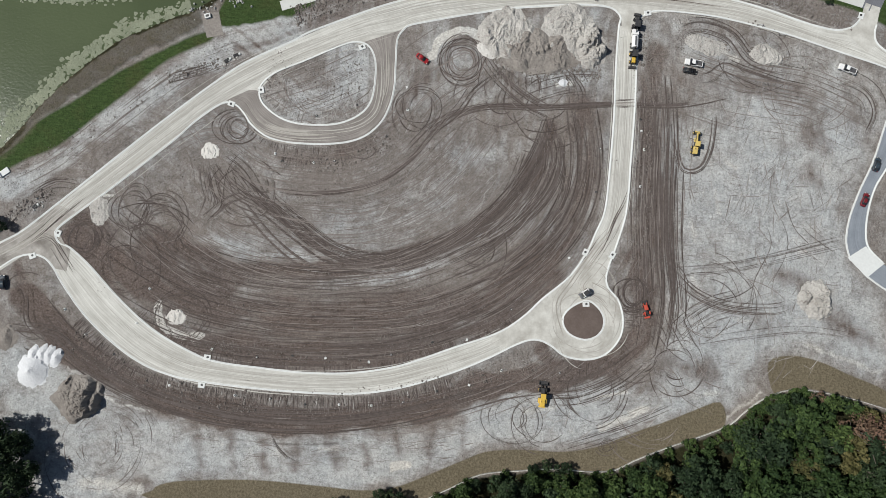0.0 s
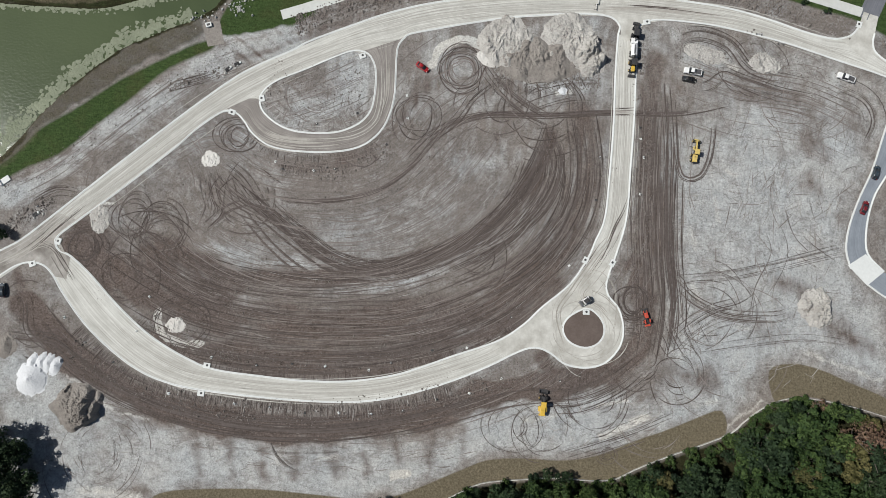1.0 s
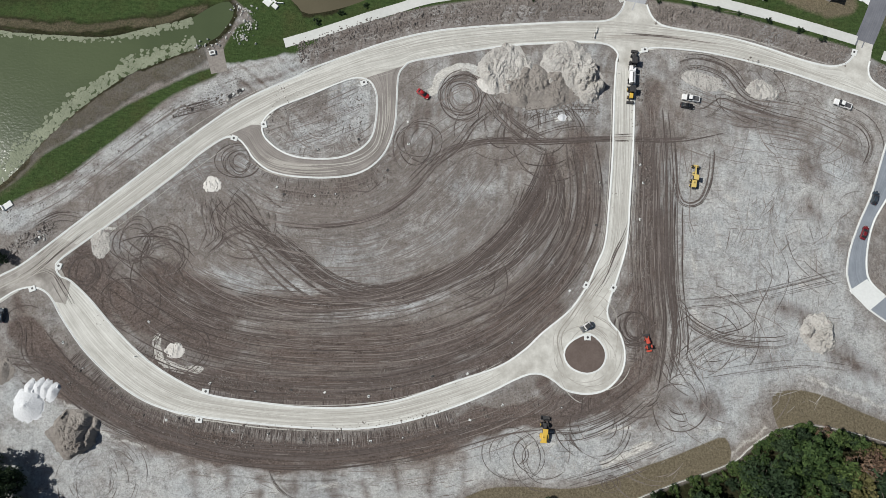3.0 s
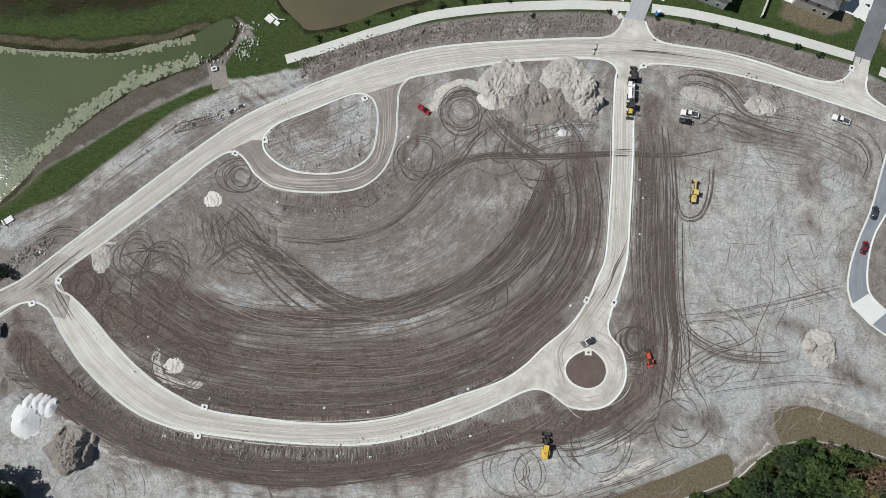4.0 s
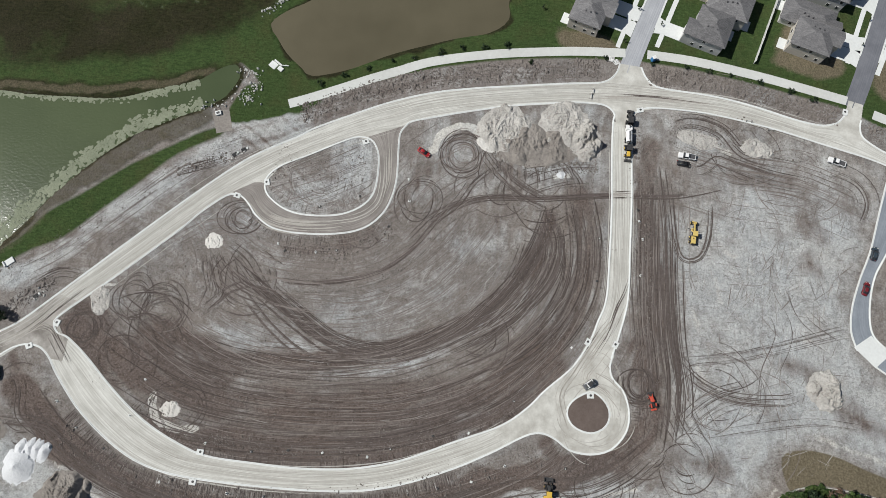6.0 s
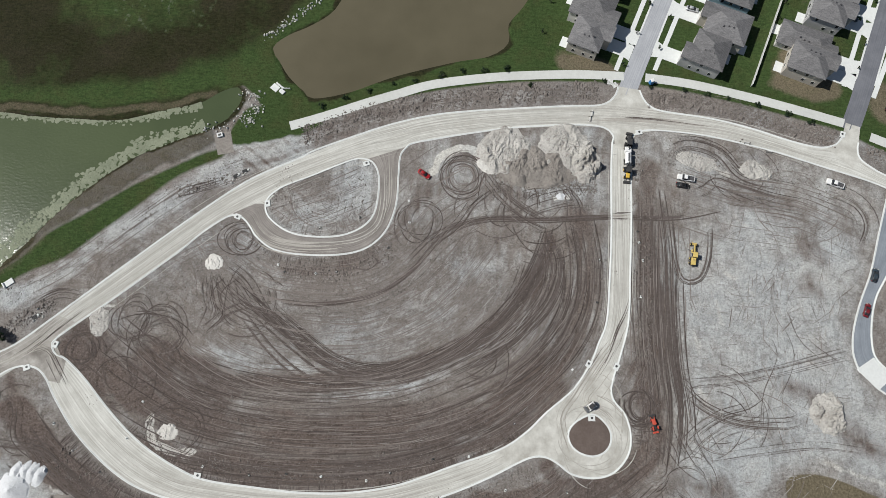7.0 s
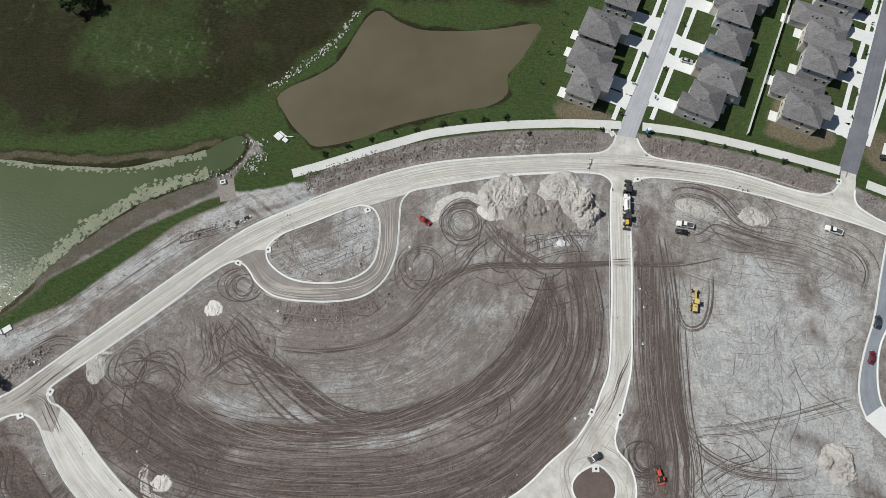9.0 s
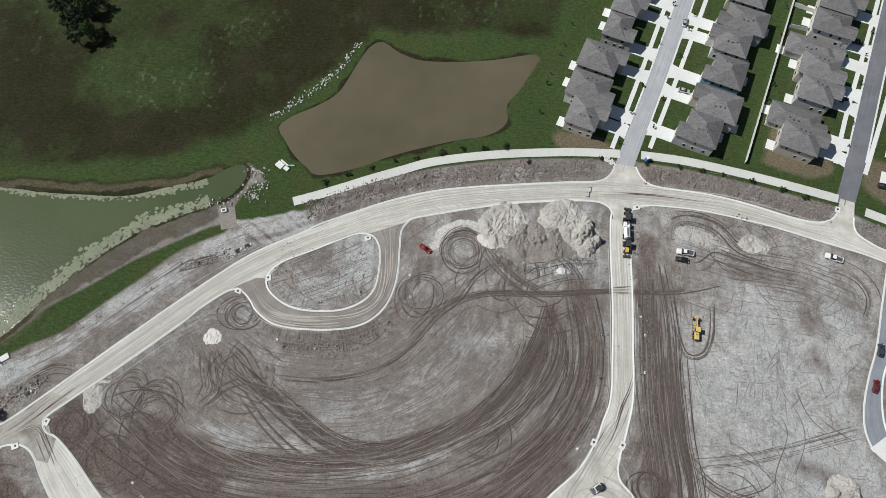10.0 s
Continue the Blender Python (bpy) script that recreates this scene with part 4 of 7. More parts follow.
    d = gap(XW * 0.12 + X * 0.88, YW * 0.12 + Y * 0.88, reach, True) * np.where(inside(XW * 0.12 + X * 0.88, YW * 0.12 + Y * 0.88, reach), 1, -1)
    grass = np.maximum(grass, np.clip(d / 1.5 + 0.5, 0, 1))
    field = np.array([(-4500, 101), (-120, 101), (-88, 105), (-60, 117), (-38, 138), (-24, 156), (40, 152), (52, 178), (90, 400), (90, 4500), (-4500, 4500)], float)
    d = gap(XW, YW, field, True) * np.where(inside(XW, YW, field), 1, -1)
    patchy = lattice(X, Y, 45, 8) * 0.6 + lattice(X, Y, 9, 9) * 0.4
    wild = np.clip(d / 5 + 0.3, 0, 1) * np.clip((patchy - 0.26) * 3.2, 0.55, 1.0)
    wild = wild * np.clip(0.2 + 1.2 * (((X + 108) / 34) ** 2 + ((Y - 138) / 24) ** 2) + warp * 0.06, 0.45, 1)
    bare = np.clip((lattice(X, Y, 26, 12) - 0.56) * 8, 0, 1) * np.clip((lattice(X, Y / 1.4, 1.4, 13) - 0.54) * 6, 0, 1) * np.clip(d / 4, 0, 1)
    pale = np.maximum(pale, bare * 0.35)
    grass, wild = grass * (1 - bare * 0.36), wild * (1 - bare * 0.42)
    patch(grass, BANK, 1.0, 2.0, False)
    stroke(wild, [(-183.9, 95.2), (-146.3, 94.4), (-127.3, 92.7), (-108.5, 91.7), (-90.4, 95.2), (-76.0, 99.0)], 8, 0.8, 0.5)
    patch(grass, [(-68.6, 81.2), (-67.0, 87.4), (-62.8, 92.7), (-45.6, 93.6), (-38.6, 89.1), (-52.3, 83.5), (-60.8, 81.2), (-66.0, 79.9)], 0.95, 2)
    patch(sod, SOD_A, 1.0, 0.7, False)
    patch(sod, SOD_B, 1.0, 0.7, False)
    woods = np.vstack([spline(SILT, 4), [(400, -60), (400, -500), (-400, -500), (-400, -63), (-90, -63)]])
    d = gap(X, Y, woods, True) * np.where(inside(X, Y, woods), 1, -1)
    sod = np.where(d > 0, np.maximum(sod * (d < 0.5), 0), sod)
    wild = np.maximum(wild, np.clip(d / 1.5, 0, 1))
    off = np.hypot(X, Y) > 175
    grass = np.where(off & (Y < 60), np.maximum(grass, np.clip(lattice(X, Y, 60, 21) * 4 - 1.2, 0, 1)), grass)
    wild = np.where(off & (Y < 60), np.maximum(wild, 0.7), wild)
    # dry lawns between the houses
    for pts in ([(113.6, 116.5), (130.2, 109.5), (130.6, 102.1), (126.9, 95.2), (108.1, 102.1)], [(39.8, 115.3), (54.8, 109.8), (56.3, 105.8), (38.3, 107.1)], [(141.3, 103.3), (153.5, 99.0), (149.7, 84.5), (138.1, 89.6)]):
        patch(sod, pts, 0.75, 3)
    lots = (X > 30) & (X < 185) & (Y > 85) & (Y < 185) & (grass > 0.5)
    sod = np.where(lots, np.maximum(sod, 0.14 + 0.5 * (lattice(X, Y, 16, 51, 4) - 0.42)), sod)
    for shore in (LAKE_SHORE, POND_SHORE):
        stroke(wild, shore, 6 if shore is LAKE_SHORE else 3.5, 0.95, 0.5, True, True)
    stroke(sod, [(-145.9, 33.8), (-132.9, 43.0), (-121.7, 54.6), (-110.3, 63.6), (-98.8, 71.8), (-87.2, 77.8), (-76.4, 82.4)], 8, 0.36, 0.35)
    stroke(wild, [(-145.9, 33.8), (-132.9, 43.0), (-121.7, 54.6), (-110.3, 63.6), (-98.8, 71.8), (-87.2, 77.8), (-76.4, 82.4)], 9, 0.6, 0.35)
    stroke(sod, [(-184.1, 96.0), (-146.4, 94.8), (-127.4, 93.1), (-108.6, 92.5), (-90.5, 95.6), (-76.1, 99.8)], 5, 0.5, 0.6)
    bank_line = spline(BANK, 2, True)
    d = gap(XW * 0.3 + X * 0.7, YW * 0.3 + Y * 0.7, bank_line, True) * np.where(inside(X, Y, bank_line), 1, -1)
    wild *= 1 - np.clip(d / 2 + 0.5, 0, 1)
    # beds of the lake and the pond, with sloping banks
    for shore in (LAKE_SHORE, POND_SHORE):
        line = spline(shore, 2, True)
        near = (X > -200) & (X < 50) & (Y > 20) & (Y < 160)
        d = gap(X[near], Y[near], line, True) * np.where(inside(X[near], Y[near], line), 1, -1)
        height[near] -= np.clip(d + 1.6, 0, 5) * 0.3
    height += (lattice(X, Y, 5, 31) - 0.5) * 0.04 * np.clip(1 - grass, 0, 1)
    pressed = wet.mask + 0.5 * soft.mask
    heaped = sum(np.roll(np.roll(pressed, i, 0), j, 1) for i in (-2, 0, 2) for j in (-2, 0, 2)) / 9
    bare_earth = np.clip(1 - grass - sod, 0, 1)
    height += np.clip(0.13 * (heaped - pressed) + (lattice(X, Y, 1.3, 33, 3) - 0.5) * 0.09, -0.12, 0.022) * bare_earth * (np.hypot(X, Y) < 190)
    ny, nx = X.shape
    co = np.stack([X, Y, height], 2).reshape(-1, 3).astype(np.float32)
    idx = np.arange(nx * ny).reshape(ny, nx)
    quads = np.stack([idx[:-1, :-1], idx[:-1, 1:], idx[1:, 1:], idx[1:, :-1]], 2).reshape(-1, 4)
    me = bpy.data.meshes.new("ground")
    me.vertices.add(len(co))
    me.vertices.foreach_set("co", co.ravel())
    me.loops.add(quads.size)
    me.loops.foreach_set("vertex_index", quads.ravel().astype(np.int32))
    me.polygons.add(len(quads))
    me.polygons.foreach_set("loop_start", np.arange(0, quads.size, 4, dtype=np.int32))
    me.update(calc_edges=True)
    one = np.ones_like(X)
    for name, layers in (("soil", (dark, pale, white)), ("green", (grass, wild, sod)), ("ruts", (wet.mask, soft.mask, dry.mask))):
        a = me.color_attributes.new(name, "FLOAT_COLOR", "POINT")
        a.data.foreach_set("color", np.stack([*layers, one], 2).astype(np.float32).ravel())
    me.polygons.foreach_set("use_smooth", np.ones(len(quads), bool))
    me.materials.append(GROUND)
    return tagged(new("ground", me), "graded construction site of grey-brown earth and sand with grass beyond", "ground", kind="structure")


build_ground()
for marks, name, mat, words in ((soft, "blade_streaks", TRACK_SOFT, "faint grader blade streaks across the graded earth"), (wet, "wheel_tracks", TRACK_DARK, "dark curving wheel tracks of wet topsoil"), (dry, "sand_scrapes", TRACK_PALE, "pale scrapes and streaks on graded sand")):
    marks.rims.done(name, mat, words)

# ---- water ----
for name, shore, level, mat, words in (("lake", LAKE_SHORE, -0.2, LAKE, "green murky lake with glittering ripples"), ("pond", POND_SHORE, -0.2, POND, "brown murky retention pond")):
    line = spline(shore, 2, True)
    grown = line - normals_of(line, True) * -1.3
    tagged(slab(name, grown, level, mat, 0.02), words, "water", kind="structure")

# ---- roads ----
def road_band(name, left, right, top, mat, words):
    """A road between two kerb lines, each a smooth line, matched along its length."""
    n = 120
    sides = []
    for pts in (left, right):
        line = spline(pts, 1.0)
        run = np.concatenate([[0], np.cumsum(np.hypot(*np.diff(line, axis=0).T))])
        s = np.linspace(0, run[-1], n)
        sides.append(np.stack([np.interp(s, run, line[:, 0]), np.interp(s, run, line[:, 1])], 1))
    verts, faces, uvs = [], [], []
    run = np.concatenate([[0], np.cumsum(np.hypot(*np.diff((sides[0] + sides[1]) / 2, axis=0).T))])
    k = 8
    for i in range(n):
        for j in range(k + 1):
            q = sides[0][i] * (1 - j / k) + sides[1][i] * j / k
            verts.append((*q, top))
            uvs.append((run[i], 7.5 * j / k))
    for i in range(n - 1):
        for j in range(k):
            a = i * (k + 1) + j
            faces.append((a, a + 1, a + k + 2, a + k + 1))
    ob = mesh_object(name, verts, faces, mat, uvs=uvs)
    if sum(p.normal.z for p in ob.data.polygons) < 0:
        ob.data.flip_normals()
    return tagged(ob, words, "road", kind="structure")


north_line = NORTH_W[:-1] + NORTH_M[1:8]
inner_line = [(-140.7, -1.9), (-131.1, 6.4), (-121.3, 13.1), (-114.9, 19.0)] + BLOCK_W[3:9] + [(-56.2, 62.7), (-48.6, 67.6), (-40.1, 71.1), (-31.6, 75.0), (-23.0, 77.5), (-14.4, 78.9)] + [BLOCK_W[-1]] + BLOCK_N[:6]
road_band("road_north", north_line, inner_line, 0.064, LIMEROCK, "pale unpaved limerock collector road between concrete kerbs")
road_band("road_east", [NORTH_M[7]] + [(56.2, 95.2), (61.0, 95.6), (66.4, 94.4)] + NORTH_E[3:9] + [(126.4, 79.0), (131.2, 76.2)] + NORTH_F[2:], [BLOCK_N[5]] + [(55.4, 86.2), (59.9, 85.8)] + OUTER_N[2:], 0.068, LIMEROCK, "pale unpaved limerock collector road between concrete kerbs")
road_band("road_loop", OUTER_W[4:-3], BLOCK_S[:8:-1], 0.072, LIMEROCK, "pale unpaved limerock loop road between concrete kerbs")
road_band("road_link", BLOCK_S[:8], OUTER_E[:6:-1], 0.076, LIMEROCK, "pale unpaved limerock road running up to the collector")
road_band("road_crescent", [(-65.4, 57.9)] + BLOCK_W[9:], [(-58.7, 61.0)] + ISLAND[11:2:-1] + ISLAND[2::-1], 0.08, DUSTY, "grey-brown dirty base of a crescent road with wheel streaks")
island_soil = spline(ROUND, 1.0, True)
centre = island_soil.mean(0)
mound = [(*(centre + (p - centre) * k), z) for k, z in ((1.0, 0.12), (0.8, 0.24), (0.5, 0.3), (0.2, 0.32)) for p in island_soil]
count = len(island_soil)
rings = [(r * count + i, r * count + (i + 1) % count, (r + 1) * count + (i + 1) % count, (r + 1) * count + i) for r in range(3) for i in range(count)]
ob = mesh_object("island_soil", mound, [f[::-1] for f in rings] + [tuple(range(3 * count, 4 * count))[::-1]], TOPSOIL, smooth=True)
if sum(p.normal.z for p in ob.data.polygons) < 0:
    ob.data.flip_normals()
tagged(ob, "brown topsoil filling the island of the turning circle", "ground", kind="structure")
turn_line = spline([(14.3, -15.2)] + OUTER_W[-4:-1] + OUTER_E[:10] + [(44.6, 14.8), (37.8, 4.7), (29.3, -1.9), (23.5, -7.2), (15.9, -11.9)], 1.0, True)
tagged(slab("road_turning_circle", turn_line, 0.084, LIMEROCK_YARD, 0.05), "pale limerock turning circle with curved tyre marks", "road", kind="structure")
for name, pts, top in (("junction_north", [(49.6, 94.4), (53.5, 95.8), (55.8, 98.4), (56.8, 101.1), (63.7, 99.8), (64.8, 96.5), (66.8, 94.0), (70.8, 92.3), (67.2, 85.4), (62.0, 84.5), (59.5, 82.1), (57.4, 78.6), (54.4, 79.6), (54.2, 83.3), (52.6, 85.8), (49.0, 87.2)], 0.088),
                       ("junction_east", [(121.3, 79.8), (124.7, 80.9), (127.0, 83.3), (128.9, 88.2), (133.3, 86.6), (131.9, 81.3), (131.2, 78.6), (131.9, 75.4), (128.6, 72.7)], 0.088),
                       ("junction_west", [(-117.9, 10.1), (-121.6, 11.3), (-126.2, 10.4), (-131.1, 7.4), (-131.5, 14.8), (-124.9, 18.5), (-115.2, 26.3), (-108.7, 23.9), (-114.4, 19.3), (-115.2, 17.3), (-113.9, 14.8), (-110.4, 13.1), (-111.3, 6.4), (-115.2, 7.2)], 0.088)):
    tagged(slab(name, pts, top, MUDDY_YARD if name == "junction_west" else LIMEROCK_YARD, 0.05), "pale limerock road junction with tyre marks", "road", kind="structure")
for name, pts in (("junction_crescent_west", [(-63.0, 57.4), (-59.7, 62.5), (-54.7, 67.0), (-48.7, 69.7), (-52.8, 63.9), (-55.8, 60.7), (-58.7, 58.5)]), ("junction_crescent_east", [(-28.8, 76.1), (-24.4, 79.8), (-14.8, 83.0), (-13.9, 78.9), (-16.5, 76.1), (-23.5, 74.8)])):
    tagged(slab(name, pts, 0.058, LIMEROCK_YARD, 0.05), "pale limerock mouth of the crescent road", "road", kind="structure")
road_band("road_asphalt", EAST_L, EAST_R, 0.066, BLUE_ASPHALT, "blue-grey asphalt road ending at the site")

tagged(slab("road_end_apron", [(119.9, 10.4), (125.4, 13.8), (127.6, 11.1), (130.8, 8.7), (125.3, 4.4)], 0.075, CONCRETE, 0.1), "rough pale concrete apron between two asphalt ends", "apron", kind="structure")
road_band("road_stub", [(125.3, 4.7), (130.8, 0.7), (139.2, -3.6)], [(130.2, 8.4), (136.3, 5.1), (142.9, 3.1)], 0.066, BLUE_ASPHALT, "short blue-grey asphalt road end with kerbs")
KERB = ((-0.2, 0.0), (-0.2, 0.18), (-0.05, 0.2), (0.08, 0.18), (0.12, 0.105), (0.34, 0.096), (0.34, 0.0))
KERB_R = tuple((-o, h) for o, h in reversed(KERB))
for pts, closed, left in ((BLOCK_S + BLOCK_W + BLOCK_N, True, False), (ISLAND, True, True), (ROUND, True, True), (OUTER_W + OUTER_E[1:-1] + OUTER_N, False, True),
                          (NORTH_W + NORTH_M, False, False), (NORTH_E, False, False), (NORTH_F, False, False), (EAST_L, False, True), (EAST_R, False, False), ([(125.3, 4.7), (130.8, 0.7), (139.2, -3.6)], False, True)):
    ob = sweep("kerb", spline(pts, 0.8, closed), KERB if left else KERB_R, CONCRETE, closed)
    tagged(ob, "pale concrete kerb and gutter along the road", "kerb", kind="structure")
for pts in (TRAIL_A, TRAIL_B, TRAIL_C):
    ob = sweep("footpath", spline(pts, 1.5), ((-1.55, -0.05), (-1.55, 0.06), (1.55, 0.06), (1.55, -0.05)), PATH)
    tagged(ob, "wide pale concrete footpath beside mown grass", "path", kind="structure")

# ---- wheel marks on the roads ----
# marks on the limerock roads
rub = Ribbons(13, 0.092)
loop_mid = [tuple((np.array(a) + np.array(b)) / 2) for a, b in zip(BLOCK_S[20:8:-1], OUTER_W[7:19])]
rub.bundle(loop_mid, 44, 4.0, 0.22, (0.15, 0.7), 0.2)
rub.bundle([(55.6, 78.5), (55.0, 62.7), (54.2, 48.9), (53.1, 36.8), (51.9, 26.6), (49.4, 17.3), (46.2, 11.4)], 40, 4.0, 0.22, (0.15, 0.7), 0.2)
rub.bundle([(-134.6, 10.6), (-121.6, 18.2), (-110.2, 27.0), (-95.4, 38.5), (-80.6, 50.2), (-65.5, 61.0), (-48.6, 70.1), (-31.6, 76.8), (-14.4, 82.4)], 60, 4.6, 0.22, (0.1, 0.5), 0.2)
rub.bundle([(-26.2, 80.9), (-2.9, 87.0), (22.6, 90.0), (49.3, 90.7), (70.4, 88.6), (91.2, 85.8), (111.9, 79.0), (128.6, 72.7)], 60, 4.4, 0.22, (0.1, 0.5), 0.2)
rub.bundle([(-60.3, 58.4), (-55.9, 51.5), (-48.2, 47.8), (-38.0, 47.1), (-26.2, 48.5), (-19.4, 53.2), (-17.2, 61.0), (-17.3, 71.5)], 9, 3.4, 0.22, (0.15, 0.6), 0.2)
rub.loops(*(41.6, -8.6), 7.2, 10.2, 12, 0.22, (1.5, 4))
rub.done("road_marks", TRACK_GREY, "grey wheel marks along the limerock road")
stain = Ribbons(17, 0.106)
stain.bundle([(53.2, 24.6), (50.6, 19.8), (46.3, 14.8), (41.2, 8.1), (37.7, 3.1), (33.5, -3.6), (35.8, -13.5)], 7, 2.2, 0.24, (0.4, 0.9), 0.3)
stain.bundle([(49.6, 13.1), (44.5, 6.4), (41.0, 1.4), (46.0, -1.9), (50.1, -6.9)], 8, 2.6, 0.24, (0.4, 0.9), 0.3)
stain.bundle([(41.2, 8.1), (46.2, 8.1), (50.3, 3.1), (50.1, -6.9), (45.8, -15.2)], 4, 2, 0.22, (0.4, 0.9), 0.3)
stain.bundle([(48.3, 89.6), (58.5, 89.8), (71.4, 89.0), (85.8, 87.0)], 10, 1.2, 0.3, (0.3, 1.0), 0.1)
stain.bundle([(51.5, 57.0), (54.7, 56.8), (58.3, 56.8)], 7, 1.0, 0.5, (0.8, 1.0), 0.1)
stain.bundle([(-128.0, 12.3), (-121.5, 16.5), (-115.7, 17.3), (-113.0, 13.1), (-111.1, 8.1)], 12, 2.4, 0.3, (0.4, 1.0), 0.3)
stain.bundle([(-131.3, 11.4), (-123.1, 15.6), (-115.0, 22.4), (-108.6, 28.3)], 12, 2.4, 0.3, (0.3, 0.8), 0.3)
stain.bundle([(-58.6, 54.9), (-54.2, 49.7), (-46.5, 47.3), (-36.3, 47.0), (-26.2, 48.5)], 14, 3.0, 0.4, (0.2, 0.7), 0.2)
stain.bundle([(-17.3, 76.8), (-17.1, 68.0), (-17.4, 61.0), (-19.7, 54.0)], 8, 3.2, 0.4, (0.3, 0.9), 0.2)
stain.done("road_stains", TRACK_STAIN, "brown wheel stains on the pale road")

mud = Ribbons(19, 0.118)
for y in (56.0, 57.9):
    mud.bundle([(51.9, y), (54.7, y - 0.1), (57.7, y)], 5, 0.5, 0.3, (0.85, 1.0), 0.03)
mud.bundle([(55.4, 31.0), (53.9, 27.0), (51.2, 22.0), (48.6, 16.0), (46.0, 11.0)], 4, 1.0, 0.26, (0.6, 1.0), 0.1)
mud.bundle([(52.6, 26.0), (50.6, 20.0), (46.6, 13.0), (41.4, 6.0)], 4, 2.2, 0.2, (0.4, 0.9), 0.2)
mud.bundle([(47.8, 90.2), (58.5, 90.2), (71.4, 89.2), (85.8, 87.2)], 3, 0.8, 0.26, (0.3, 0.8), 0.1)
mud.bundle([(-127.0, 12.8), (-121.0, 16.8), (-114.5, 23.0), (-107.0, 29.5)], 6, 3.0, 0.26, (0.3, 0.8), 0.2)
mud.bundle([(-121.0, 16.5), (-116.5, 15.0), (-113.5, 11.0), (-110.0, 5.5)], 6, 2.4, 0.26, (0.4, 0.9), 0.2)
mud.done("mud_tracks", TRACK_DARK, "dark muddy tyre tracks crossing the pale road")

# ---- part helpers ----
def boxed(bm, x0, x1, y0, y1, z0, z1):
    v = [bm.verts.new(c) for c in ((x0, y0, z0), (x1, y0, z0), (x1, y1, z0), (x0, y1, z0), (x0, y0, z1), (x1, y0, z1), (x1, y1, z1), (x0, y1, z1))]
    for f in ((3, 2, 1, 0), (4, 5, 6, 7), (0, 1, 5, 4), (1, 2, 6, 5), (2, 3, 7, 6), (3, 0, 4, 7)):
        bm.faces.new([v[i] for i in f])
    return v


def box(*bounds):
    bm = bmesh.new()
    boxed(bm, *bounds)
    return bm


def soft_box(x0, x1, y0, y1, z0, z1, bevel=0.08, top=1.0, shift=0.0):
    """A box with rounded edges; top: how far the upper face narrows; shift: the upper face moves along x."""
    bm = bmesh.new()
    v = boxed(bm, x0, x1, y0, y1, z0, z1)
    cx, cy = (x0 + x1) / 2, (y0 + y1) / 2
    for q in v[4:]:
        q.co.x, q.co.y = cx + (q.co.x - cx) * top + shift, cy + (q.co.y - cy) * top
    bmesh.ops.bevel(bm, geom=list(bm.edges), offset=bevel, segments=2, affect="EDGES", profile=0.6)
    return bm


def drum(r, length, at, axis_name="y", n=14, hole=0.0):
    """A short cylinder with chamfered rims, such as a wheel."""
    bm = bmesh.new()
    rings = []
    for off, rr in ((-length / 2, r * 0.9), (-length / 2 + r * 0.08, r), (length / 2 - r * 0.08, r), (length / 2, r * 0.9)):
        ring = []
        for i in range(n):
            a = 2 * math.pi * i / n
            u, v = rr * math.cos(a), rr * math.sin(a)
            co = {"y": (u, off, v), "x": (off, u, v), "z": (u, v, off)}[axis_name]
            ring.append(bm.verts.new((co[0] + at[0], co[1] + at[1], co[2] + at[2])))
        rings.append(ring)
    for a, b in zip(rings[:-1], rings[1:]):
        for i in range(n):
            bm.faces.new((a[i], a[(i + 1) % n], b[(i + 1) % n], b[i]))
    bm.faces.new(rings[0][::-1])
    bm.faces.new(rings[-1])
    bmesh.ops.recalc_face_normals(bm, faces=bm.faces)
    return bm


def beam(a, b, w, h=None):
    """A straight bar between two points."""
    bm = bmesh.new()
    a, b = Vector(a), Vector(b)
    d = b - a
    boxed(bm, 0, d.length, -w / 2, w / 2, -(h or w) / 2, (h or w) / 2)
    bmesh.ops.transform(bm, matrix=Matrix.Translation(a) @ d.to_track_quat("X", "Z").to_matrix().to_4x4(), verts=bm.verts)
    return bm


def part(name, bm, mat, parent, label=""):
    me = bpy.data.meshes.new(name)
    bm.to_mesh(me)
    bm.free()
    me.materials.append(mat)
    ob = new(name, me)
    ob.parent = parent
    if label:
        tagged(ob, label)
    return ob


def base(name, m, label, category, group=""):
    e = new(name)
    e.empty_display_size = 0.3
    e.matrix_basis = m
    return tagged(e, label, category, group)


# ---- the finished street of houses ----
def shingle_material(name, dark, light):
    m, nt, b = material(name, 0.92, 0, 0.2)
    p = nt.nodes.new("ShaderNodeTexCoord").outputs["Object"]
    rows = node(nt, "ShaderNodeTexBrick", Scale=1.0)
    rows.inputs["Brick Width"].default_value, rows.inputs["Row Height"].default_value, rows.inputs["Mortar Size"].default_value = 0.9, 0.28, 0.02
    rows.inputs["Color1"].default_value, rows.inputs["Color2"].default_value, rows.inputs["Mortar"].default_value = (*dark, 1), (*light, 1), (*[c * 0.6 for c in dark], 1)
    nt.links.new(p, rows.inputs["Vector"])
    stain = ramp(nt, noise_at(nt, p, 0.5, 6, 0.7), 0.3, 0.75, 0, 0.6)
    hue = node(nt, "ShaderNodeHueSaturation")
    nt.links.new(ramp(nt, nt.nodes.new("ShaderNodeObjectInfo").outputs["Random"], 0, 1, 0.85, 1.15), hue.inputs["Value"])
    nt.links.new(blend(nt, stain, rows.outputs["Color"], light), hue.inputs["Color"])
    nt.links.new(hue.outputs[0], b.inputs["Base Color"])
    relief(nt, b, noise_at(nt, p, 6, 4, 0.7), 0.4, 0.04)
    return m


